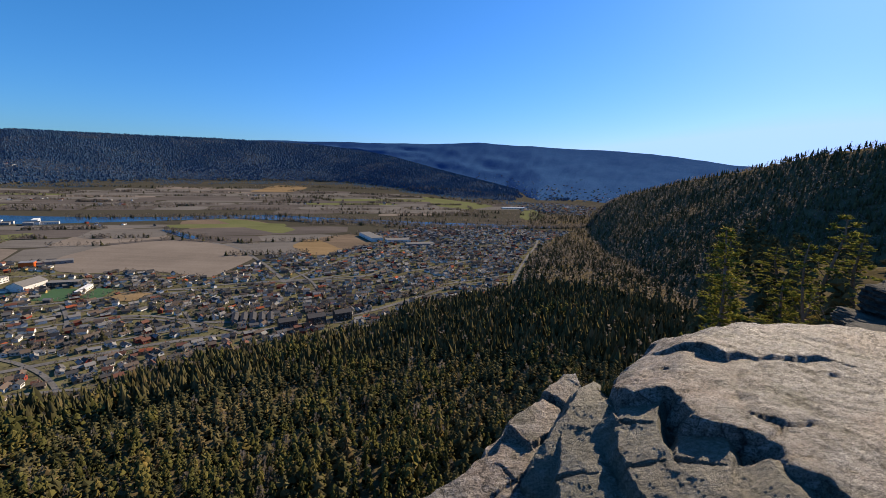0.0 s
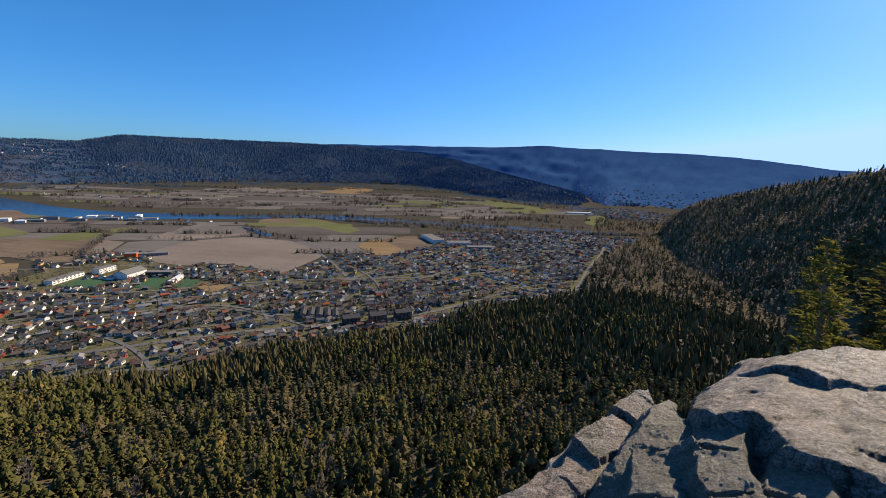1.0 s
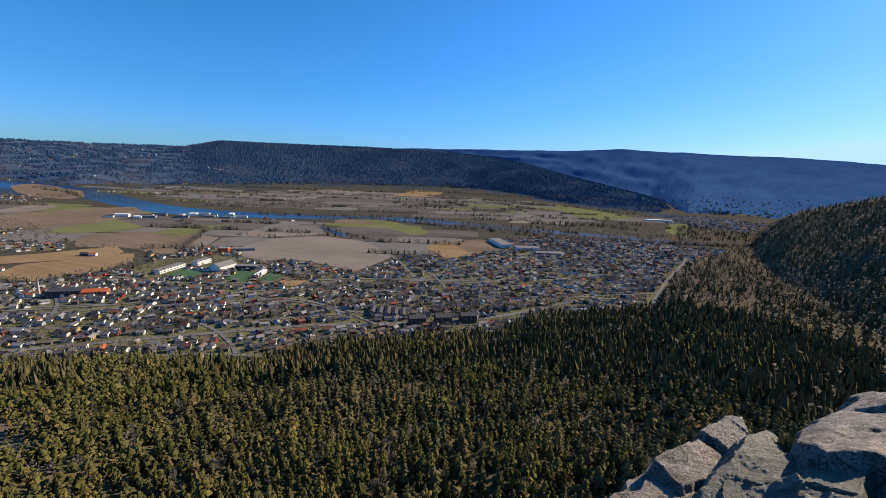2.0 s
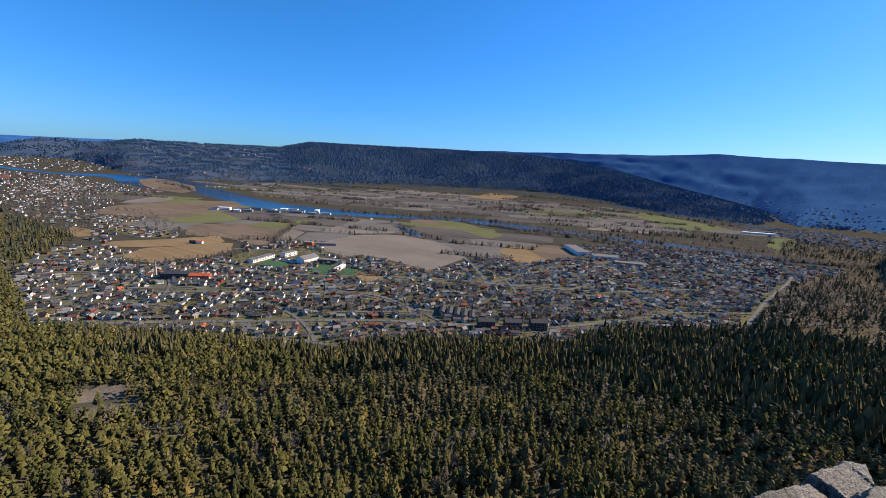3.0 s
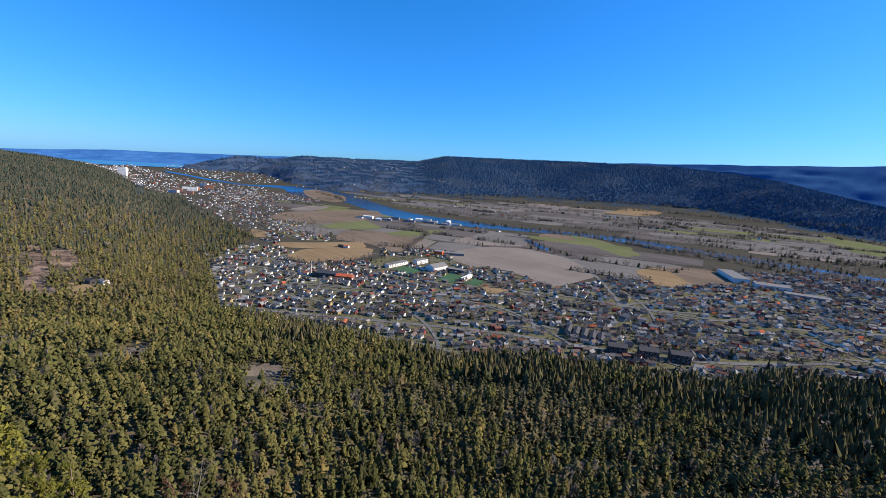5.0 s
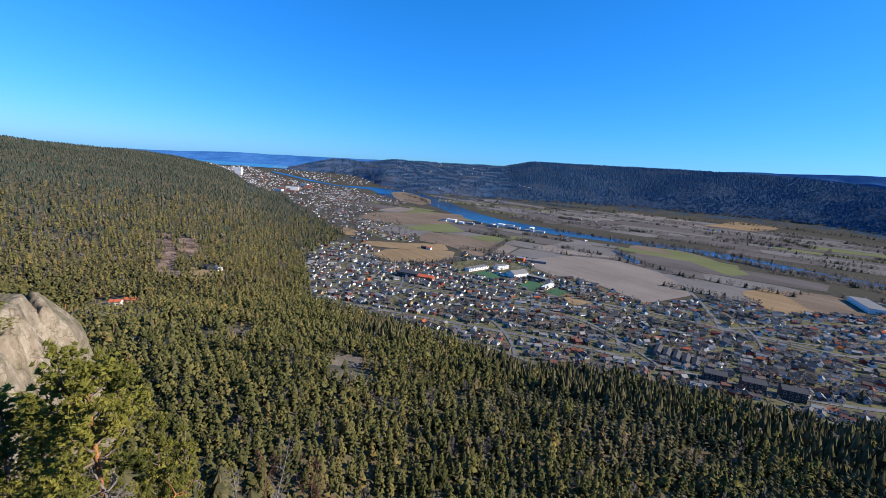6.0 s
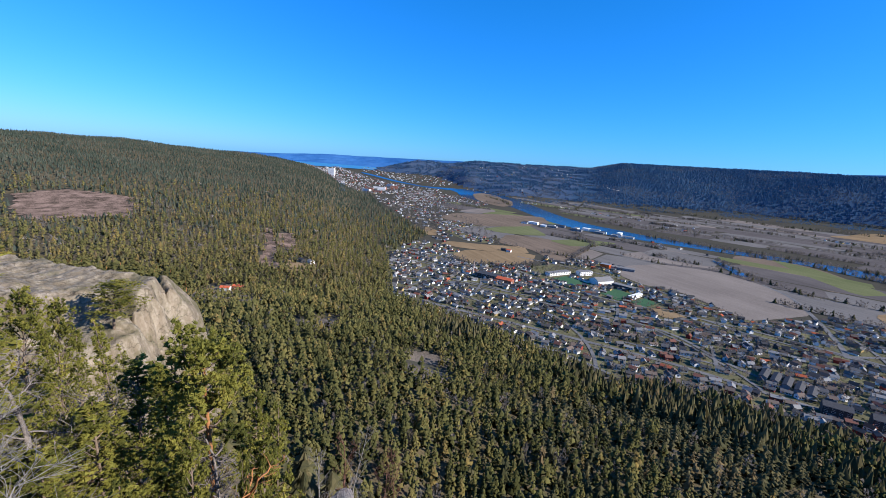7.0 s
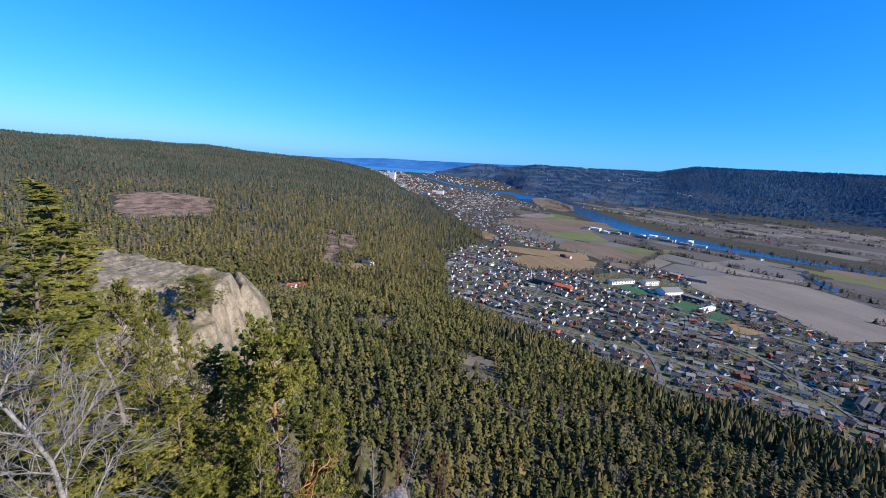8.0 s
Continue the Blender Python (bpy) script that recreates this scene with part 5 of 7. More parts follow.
# ---------------------------------------------------------------- the bare knoll along the cliff
def knoll():
    base = new("rock_knoll")
    tagged(base, "bare granite knoll with a pale steep face above the forest", "rock")
    b = radians(104)
    ox, oy = bearing(104, 64)
    right, away = (math.cos(b), math.sin(b)), (-math.sin(b), math.cos(b))

    def world_xy(u, v):
        return ox + u * right[0] + v * away[0], oy + u * right[1] + v * away[1]

    def sheet(name, poly, height, tilt, steep, seed, deep, label, shape=None, cell=0.22, mat=M_KNOLL, crag=0.3):
        a = np.array(poly, float)
        pad = deep / steep + 0.6
        u, v = np.meshgrid(np.arange(a[:, 0].min() - pad, a[:, 0].max() + pad, cell), np.arange(a[:, 1].min() - pad, a[:, 1].max() + pad, cell))
        d = shore(u + grain(u, v, 3, seed) * 0.5, v + grain(u, v, 3, seed + 1) * 0.5, poly)
        wu, wv = u + grain(u, v, 1.8, seed + 8) * 0.4, v + grain(u, v, 1.8, seed + 9) * 0.4
        d = d + (facets(wu, wv, 3.4, seed + 12) - 0.35) * 1.6 * crag + (facets(wu, wv, 1.2, seed + 13) - 0.35) * 0.45 * crag
        z = height - facets(wu, wv, 2.6, seed + 14) * 0.8 * crag - facets(wu, wv, 0.9, seed + 15) * 0.25 * crag + tilt[0] * u + tilt[1] * v + grain(u, v, 6, seed + 2) * 0.5 + grain(u, v, 1.2, seed + 3) * 0.22
        if shape is not None:
            z = z + shape(u, v)
        out = np.clip(d + 0.3, 0, None)
        z = z - np.where(out < 0.8, out * out * steep * 0.6, 0.384 * steep + (out - 0.8) * steep) * (1 + 0.2 * grain(u, v, 1.5, seed + 5))
        z = z - np.where(out > 0.4, facets(wu, wv + z * 0.5, 1.6, seed + 16) * 1.1 * np.clip(out - 0.4, 0, 1) * min(1, crag * 1.5), 0)
        x, y = world_xy(u, v)
        part(name, grid_mesh(name, x, y, z, mat, keep=d < pad), None, base, label)

    def uv(az, r):
        x, y = bearing(az, r)
        return (x - ox) * right[0] + (y - oy) * right[1], (x - ox) * away[0] + (y - oy) * away[1]

    def ring(*pairs):
        return [uv(a, r) for a, r in pairs]

    sheet("crown", ring((101.3, 64.5), (102.6, 66.2), (105.8, 69), (107.5, 72), (110.6, 80), (114.6, 90), (120, 99), (122, 78), (114, 62), (110.4, 59.5), (107.5, 60.5), (105, 61), (103.2, 59.5), (101.6, 60.5)), 183.2, (-0.035, 0.0), 3.2, 3, 14,
          "smooth grey glaciated crown", lambda u, v: -0.012 * np.clip(v - 6, 0, 40) ** 1.5 + 0.35 * np.sin(u * 0.35 + v * 0.2))
    sheet("face", ring((100.4, 64.5), (101.6, 64.0), (103.0, 60.0), (103.6, 57.6), (102.0, 58.2), (100.8, 60.5)), 182.2, (-0.20, 0.12), 4.2, 13, 18, "pale pinkish steep face", None, 0.14, crag=0.8)
    sheet("buttress", ring((100.2, 58.6), (101.6, 57.6), (102.0, 55.5), (100.6, 55.0), (99.8, 56.5)), 176.6, (-0.3, 0.3), 3.0, 43, 14, "pale lower step of the steep face", None, 0.14, crag=0.9)
    sheet("side_slab", ring((100.6, 67.5), (99.0, 70), (97.6, 71), (96.8, 67), (98.0, 64.5), (100.0, 64.5)), 188.6, (-1.5, 0.10), 4.0, 23, 9, "smooth sloping side slab", crag=0.1)
    sheet("shelf", ring((103.4, 59.5), (106, 60.8), (110.5, 60), (114, 61), (116, 54), (112, 50), (108, 51.5), (105, 53), (103.4, 55.5)), 181.8, (-0.02, 0.20), 1.6, 33, 12, "lower shelf with heather and moss", crag=1.0)


def knoll_material():
    m, t, b = material("pale bare granite", 0.88)
    g = t.nodes.new("ShaderNodeNewGeometry").outputs["Position"]
    mid, fine = noisy(t, 0.35, 7, 0.65, g), noisy(t, 2.2, 8, 0.7, g)
    base = ramp(t, mixed(t, 0.5, mid, fine), [(0.30, (0.15, 0.124, 0.084)), (0.5, (0.27, 0.225, 0.160)), (0.72, (0.40, 0.33, 0.255))])
    mp = t.nodes.new("ShaderNodeMapping")
    mp.inputs["Scale"].default_value = (1.2, 1.2, 0.12)
    t.links.new(g, mp.inputs["Vector"])
    stain = ramp(t, noisy(t, 0.9, 5, 0.6, mp.outputs["Vector"]), [(0.44, (0.66, 0.62, 0.58)), (0.60, (1, 1, 1))])
    c = mixed(t, 0.8, base, stain, "MULTIPLY")
    c = mixed(t, 0.55, c, cracks(t, g, 0.22, 0.015), "MULTIPLY")
    c = mixed(t, 0.45, c, cracks(t, mp.outputs["Vector"], 0.35, 0.012), "MULTIPLY")
    green = ramp(t, noisy(t, 0.16, 8, 0.7, g), [(0.50, (0, 0, 0)), (0.58, (1, 1, 1))])
    t.links.new(mixed(t, green, c, mixed(t, 0.65, c, (0.10, 0.09, 0.045))), b.inputs["Base Color"])
    bumped(t, b, mixed(t, 0.5, mid, fine), 0.8, 0.35)
    return m


M_KNOLL = knoll_material()
knoll()

# ---------------------------------------------------------------- trees built one by one
def tube(points, radii, sides=6):
    """A tapered, bent branch."""
    p, r = np.asarray(points, float), np.asarray(radii, float)
    d = np.gradient(p, axis=0)
    d /= np.linalg.norm(d, axis=1)[:, None] + 1e-9
    a = np.where(np.abs(d[:, 2:3]) > 0.9, [[1.0, 0, 0]], [[0, 0, 1.0]])
    u = np.cross(d, a)
    u /= np.linalg.norm(u, axis=1)[:, None] + 1e-9
    w = np.cross(d, u)
    k = np.arange(sides) * 2 * math.pi / sides
    ring = p[:, None] + r[:, None, None] * (u[:, None] * np.cos(k)[None, :, None] + w[:, None] * np.sin(k)[None, :, None])
    n = len(p)
    i, j = np.meshgrid(np.arange(n - 1), np.arange(sides), indexing="ij")
    j2 = (j + 1) % sides
    f = np.stack([i * sides + j, i * sides + j2, (i + 1) * sides + j2, (i + 1) * sides + j], -1).reshape(-1, 4)
    return ring.reshape(-1, 3), f


def joined_tubes(name, tubes, mat, sides=6):
    vs, fs, at = [], [], 0
    for p, r in tubes:
        v, f = tube(p, r, sides)
        vs.append(v)
        fs.append(f + at)
        at += len(v)
    return np_mesh(name, np.concatenate(vs), np.concatenate(fs), mat=mat, smooth=True)


def bent(start, way, length, n, rng, lift=0.0, jitter=0.12):
    """Points along a limb that wanders and bends up or down."""
    p, d = [np.array(start, float)], np.array(way, float)
    for _ in range(n):
        d = d + rng.normal(0, jitter, 3) + [0, 0, lift]
        d /= np.linalg.norm(d)
        p.append(p[-1] + d * length / n)
    return np.array(p)


def pine_parts(seed, reach, crown_from, limbs, flat, bushy, spray=8):
    """A pine ten metres high: trunk and limbs as tubes, and its needles in dense tufts towards the ends of the limbs."""
    rng = np.random.default_rng(seed)
    height = 10.0
    trunk = bent((0, 0, -0.6), (rng.normal(0, 0.05), rng.normal(0, 0.05), 1), height + 0.4, 9, rng, 0.05, 0.05)
    wood = [(trunk, np.linspace(0.15, 0.03, len(trunk)))]
    tris, tints = [], []
    for k in range(limbs):
        u = (k + rng.uniform(0, 1)) / limbs
        t = crown_from + (0.985 - crown_from) * u
        s = t * (len(trunk) - 1)
        i = min(int(s), len(trunk) - 2)
        at = trunk[i] + (trunk[i + 1] - trunk[i]) * (s - i)
        a = k * 2.4 + rng.uniform(-0.5, 0.5)
        ln = reach * (1 - u ** (1.2 + 2.5 * flat)) ** 0.7 * rng.uniform(0.55, 1.2) + 0.18
        limb = bent(at, (math.cos(a), math.sin(a), 0.02 + 0.6 * u + rng.normal(0, 0.15)), ln, 5, rng, 0.07, 0.15)
        wood.append((limb, np.linspace(0.022 + 0.012 * ln, 0.006, len(limb))))
        shade = rng.normal(0.46, 0.2)
        for m in range(max(3, round(bushy * 2.4 * (0.5 + ln / reach)))):
            q = (0.30 + 0.70 * rng.uniform(0, 1) ** 0.7) * 4.99
            b = limb[int(q)] + (limb[int(q) + 1] - limb[int(q)]) * (q - int(q))
            c = b + rng.normal(0, 1, 3) * [0.19, 0.19, 0.07] * (0.5 + 0.3 * ln)
            size = rng.uniform(0.07, 0.125)
            if m % 5 == 0:
                wood.append((np.array([b, c]), np.array([0.010, 0.004])))
            core = clump(rng, c, size * 1.15, 4, 0.5)
            d = rng.normal(0, 1, (spray, 3)) * [1, 1, 0.45] + [0, 0, 0.45]
            d /= np.linalg.norm(d, axis=1)[:, None]
            side = np.cross(d, rng.normal(0, 1, (spray, 3)))
            side /= np.linalg.norm(side, axis=1)[:, None] + 1e-9
            foot = c + d * [size * 0.55, size * 0.55, size * 0.3]
            w = size * rng.uniform(0.09, 0.17, (spray, 1))
            tips = np.stack([foot - side * w, foot + side * w, foot + d * size * rng.uniform(0.8, 1.7, (spray, 1))], 1).reshape(-1, 3)
            tris += [core, tips]
            # inner shade painted in: cores tinted darker, needle tips lighter
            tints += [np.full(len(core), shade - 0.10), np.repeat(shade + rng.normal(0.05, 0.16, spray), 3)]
    return wood, np.concatenate(tris), np.clip(np.concatenate(tints), 0, 1)


def needle_mesh(name, v, tint, mat, rounded=False):
    return np_mesh(name, v, np.arange(len(v)).reshape(-1, 3), tint, mat, rounded, crown_normals(v, 0.45) if rounded else None)


# about twice as bright as the forest's pine needles, sunlight painted in
M_PINE_NEAR = by_tint("near pine needles, sunlight in the colour", [(0.0, (0.120, 0.128, 0.034)), (0.5, (0.296, 0.283, 0.060)), (0.85, (0.400, 0.365, 0.080)), (1.0, (0.432, 0.320, 0.088))], 0.8, thin=0.52)
M_LIMB = two_tone("grey-brown pine limbs", (0.10, 0.075, 0.055), (0.24, 0.18, 0.135), 1.5, 22, 0.9, 0.5, 0.02)
PINE_FORMS = {}


FORMS = {"slim": (11, 1.15, 0.10, 78, 0.0, 5), "bushy": (12, 1.9, 0.12, 74, 0.35, 7), "spread": (13, 2.3, 0.42, 60, 1.0, 9), "young": (14, 1.7, 0.06, 58, 0.0, 5), "open": (15, 1.7, 0.30, 34, 0.5, 6), "airy": (17, 1.6, 0.14, 34, 0.25, 4), "flag": (16, 2.0, 0.79, 28, 0.9, 13)}


def pine_tree(form, place, top_z, label, spin=0.0, half=1.0, bark=None):
    """A pine of one of a few forms, its top at a height and its crown about half metres wide to each side."""
    x, y = place[:2]
    z = land_at(x, y) if len(place) == 2 else place[2]
    h = top_z - z
    reach = FORMS[form][1]
    key = (form, bark)
    if key not in PINE_FORMS:
        wood, v, tint = pine_parts(*FORMS[form])
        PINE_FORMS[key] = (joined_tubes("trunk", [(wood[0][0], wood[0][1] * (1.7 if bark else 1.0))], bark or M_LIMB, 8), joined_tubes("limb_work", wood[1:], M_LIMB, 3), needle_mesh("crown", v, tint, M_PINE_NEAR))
    trunk, work, crown = PINE_FORMS[key]
    base = new("pine_tree")
    part("trunk", trunk, None, base, "orange-brown flaking trunk" if bark else "")
    part("limb_work", work, None, base)
    part("crown", crown, None, base)
    base.matrix_basis = pose(x, y, z, 0, 0, spin) @ Matrix.Diagonal((half / reach, half / reach, h / 10.0, 1))
    return tagged(base, label, "pine tree", group="pines on the cliff")


def bare_tree(name, place, height, mat, label, category, seed, levels=(9, 6, 5), reach=0.42, rise=0.7, lean=(0, 0), r0=0.07, twist=0.14, trunk_from=0.18):
    """A leafless tree: trunk, limbs, branches and twigs."""
    rng = np.random.default_rng(seed)
    x, y = place[:2]
    z = land_at(x, y) if len(place) == 2 else place[2]
    trunk = bent((0, 0, -0.4), (lean[0], lean[1], 1), height, 8, rng, 0.02, twist * 0.6)
    stem, limbs = [(trunk, np.linspace(r0, r0 * 0.2, len(trunk)))], []
    for k in range(levels[0]):
        t = trunk_from + (0.95 - trunk_from) * (k + rng.uniform(0, 1)) / levels[0]
        q = t * 7.99
        i = int(q)
        at = trunk[i] + (trunk[i + 1] - trunk[i]) * (q - i)
        a = k * 2.4 + rng.uniform(-0.6, 0.6)
        l1 = height * reach * (1.1 - 0.6 * t) * rng.uniform(0.7, 1.2)
        b1 = bent(at, (math.cos(a), math.sin(a), rise), l1, 6, rng, 0.04, twist)
        limbs.append((b1, np.linspace(r0 * 0.30, r0 * 0.07, 7)))
        for m in range(levels[1]):
            j = rng.integers(1, 6)
            d = (b1[j + 1] - b1[j]) / np.linalg.norm(b1[j + 1] - b1[j]) + rng.normal(0, 0.55, 3)
            b2 = bent(b1[j], d, l1 * rng.uniform(0.3, 0.6), 4, rng, 0.05, twist)
            limbs.append((b2, np.linspace(r0 * 0.11, r0 * 0.05, 5)))
            for _ in range(levels[2]):
                j2 = rng.integers(1, 4)
                d2 = (b2[j2 + 1] - b2[j2]) / np.linalg.norm(b2[j2 + 1] - b2[j2]) + rng.normal(0, 0.5, 3)
                b3 = bent(b2[j2], d2, l1 * rng.uniform(0.12, 0.3), 2, rng, 0.03, twist)
                limbs.append((b3, np.linspace(r0 * 0.07, r0 * 0.035, 3)))
    base = new(name)
    part("trunk", joined_tubes("trunk", stem, mat, 8), None, base)
    part("limb_work", joined_tubes("limb_work", limbs, mat, 3), None, base)
    base.matrix_basis = pose(x, y, z)
    return tagged(base, label, category)


def top_at(r, el):
    return EYE_Z + r * math.tan(radians(el))


BACK_PINES = []


def cliff_trees():
    rng = np.random.default_rng(70)
    # bearing, distance, angle of the top, half width, form
    for az, r, el, half, form, label in [
            (95.6, 14.0, -20.8, 1.35, "flag", "sunlit flat-topped pine with an orange trunk"),
            (99.2, 12.5, -29.0, 0.80, "bushy", "dense green pine below the pale rock face"),
            (93.4, 12.4, -33.5, 0.5, "bushy", "sunlit bushy pine on the cliff slope"),
            (105.2, 16.0, -21.8, 1.35, "bushy", "dense sunlit pine below the cliff edge"),
            (107.8, 15.0, -25.0, 1.3, "bushy", "dense sunlit pine below the cliff edge"),
            (110.4, 14.0, -28.5, 1.2, "bushy", "sunlit bushy pine below the bare birch"),
            (102.3, 18.5, -22.5, 1.0, "slim", "slender shaded pine below the pale rock face"),
            (104.9, 25.0, -17.4, 0.9, "young", "young pine in front of the knoll"),
            (106.6, 12.0, -33.0, 1.1, "bushy", "low green pine on the steep slope"),
            (118.3, 22.0, -3.4, 1.9, "slim", "tall dense pine standing against the ridge"),
            (120.4, 18.0, -8.0, 1.6, "bushy", "dense green pine on the cliff top"),
            (122.6, 20.0, -6.0, 1.8, "bushy", "dense green pine on the cliff top"),
            (115.3, 27.0, -8.8, 1.1, "open", "brownish pine with a pale trunk"),
            (117.0, 25.0, -10.5, 1.4, "bushy", "dense pine on the cliff top"),
            (113.4, 31.0, -14.0, 1.5, "spread", "low spreading pine in front of the knoll"),
            (110.9, 33.0, -15.6, 1.3, "spread", "low spreading pine in front of the knoll"),
            (116.0, 30.0, -13.0, 1.5, "bushy", "bushy pine in front of the knoll"),
            (118.8, 15.0, -16.5, 1.4, "bushy", "dense pine behind the bare birch"),
            (121.8, 13.5, -18.0, 1.4, "bushy", "dense pine behind the bare birch"),
            (116.4, 17.0, -20.5, 1.2, "open", "thin pine behind the bare birch"),
            (113.8, 13.0, -29.5, 1.1, "bushy", "green pine under the bare birch"),
            (120.0, 11.5, -29.0, 1.2, "bushy", "green pine under the bare birch"),
            (89.6, 17.0, -31.5, 1.3, "bushy", "sunlit bushy pine on the cliff slope"),
            (86.8, 16.0, -35.0, 1.2, "young", "low pine on the steep slope"),
            (91.5, 22.0, -28.0, 1.4, "bushy", "sunlit bushy pine on the cliff slope"),
            (98.8, 24.0, -24.0, 1.4, "bushy", "bushy pine below the pale rock face"),
            (88.2, 25.0, -29.5, 1.4, "open", "thin pine on the steep slope"),
            (96.6, 17.0, -26.5, 1.2, "bushy", "green pine low on the steep slope"), (99.6, 14.0, -36.0, 0.8, "slim", "shaded low pine on the steep slope"),
            (106.4, 42.0, -18.6, 1.2, "bushy", "low pine under the knoll"), (108.6, 40.0, -19.0, 1.3, "bushy", "low pine under the knoll"), (103.6, 44.0, -20.6, 1.1, "young", "young pine under the knoll"), (110.6, 38.0, -18.6, 1.3, "bushy", "low pine under the knoll"), (101.6, 40.0, -24.0, 1.2, "bushy", "low pine under the knoll"),
            (101.0, 28.0, -23.5, 1.3, "slim", "slender shaded pine below the pale rock face")]:
        pine_tree(form, bearing(az, r), top_at(r, el), label, rng.uniform(0, 360), half, M_BARK if "orange" in label else None)
    # on the knoll and behind it
    x, y = bearing(105.3, 56)
    pine_tree("spread", (x, y, 179.5), top_at(56, -14.4), "small flat-crowned pine on the bare knoll", 40, 2.6)
    for k in range(16):
        az, r = 98 + k * 0.75 + rng.uniform(-0.3, 0.3), rng.uniform(76, 88)
        x, y = bearing(az, r)
        BACK_PINES.append((x, y, 176.5, top_at(r, -12.3 - 0.15 * (108 - az) + rng.uniform(-0.7, 0.4)) - 176.5))
    # beyond the outcrop
    for az, r, el, half, form, label in [
            (-34.2, 10.5, -5.2, 0.80, "young", "young yellow-green pine behind the outcrop"),
            (-33.0, 11.5, -12.0, 0.6, "airy", "low yellow-green pine behind the outcrop"),
            (-37.0, 14.0, -6.5, 1.1, "airy", "thin pine behind the outcrop"), (-38.9, 12.0, -10.5, 0.9, "airy", "low pine behind the outcrop"),
            (-41.0, 16.0, -2.8, 0.9, "airy", "tall thin pine behind the outcrop"), (-42.8, 12.5, -6.0, 0.7, "airy", "yellow-green pine behind the outcrop"), (-45.0, 19.0, -4.5, 1.0, "airy", "slender pine behind the outcrop"),
            (-39.6, 24.0, -7.0, 1.2, "airy", "shaded pine behind the outcrop"),
            (-47.5, 15.0, -3.5, 1.0, "airy", "shaded pine behind the outcrop"), (-50.5, 16.0, -3.0, 1.0, "slim", "shaded pine behind the outcrop")]:
        pine_tree(form, bearing(az, r), top_at(r, el), label, rng.uniform(0, 360), half)
    x, y = bearing(117.0, 8.2)
    bare_tree("birch_tree", (x, y, 192.6), 4.9, M_BIRCH, "leafless white birch with fine twigs", "birch", 4, (20, 9, 7), 0.36, 0.9, (0.0, -0.06), 0.07, 0.16, 0.30)
    x, y = bearing(92.4, 12.6)
    bare_tree("dead_pine", (x, y, 187.0), 5.2, M_GREYWOOD, "dead grey pine with tangled broken branches", "dead tree", 8, (34, 8, 5), 0.20, 0.0, (0.0, -0.05), 0.13, 0.26)
    x, y = bearing(94.2, 12.8)
    bare_tree("dead_pine", (x, y, 187.4), 4.6, M_BARK, "splintered orange pine stem", "dead tree", 18, (7, 3, 2), 0.35, 0.5, (0.1, 0.05), 0.12, 0.4)
    x, y = bearing(112.5, 14.5)
    bare_tree("dead_pine", (x, y, 190.0), 5.0, M_GREYWOOD, "leaning dead pine with pale peeling bark", "dead tree", 28, (14, 7, 4), 0.40, 0.15, (-0.2, -0.35), 0.12, 0.3)
    x, y = bearing(109.0, 17.0)
    bare_tree("dead_pine", (x, y, 190.0), 3.6, M_GREYWOOD, "grey dead branches lying on the slope", "dead tree", 38, (14, 7, 4), 0.6, 0.1, (0.4, 0.3), 0.07, 0.3)
    x, y = bearing(-45.5, 9.0)
    bare_tree("dead_pine", (x, y, 197.3), 2.2, M_GREYWOOD, "dead grey branches lying beyond the outcrop", "dead tree", 48, (12, 6, 4), 0.6, 0.1, (0.9, -0.6), 0.05, 0.35)
    for k, (az, r, top) in enumerate([(79.5, 60, -34.6), (77.4, 62, -34.0), (71.4, 80, -36.0), (82.0, 58, -35.0), (73, 80, -36.0), (64, 95, -36)]):
        x, y = bearing(az, r)
        z = land_at(x, y)
        bare_tree("birch_tree", (x, y, z), top_at(r, top) - z, M_BIRCH if k % 2 else M_REDTWIG, "leafless birch with pale bark on the steep slope" if k % 2 else "leafless reddish-brown tree on the steep slope", "birch", 50 + k, (14, 6, 4), 0.22, 1.4, (0, 0), 0.16)


M_REDTWIG = two_tone("reddish-brown twigs", (0.09, 0.045, 0.035), (0.19, 0.10, 0.075), 2.0, 20, 0.9)
M_RUST = by_tint("dead rust-coloured needles", [(0.0, (0.13, 0.07, 0.025)), (1.0, (0.30, 0.16, 0.05))], thin=0.2)
cliff_trees()


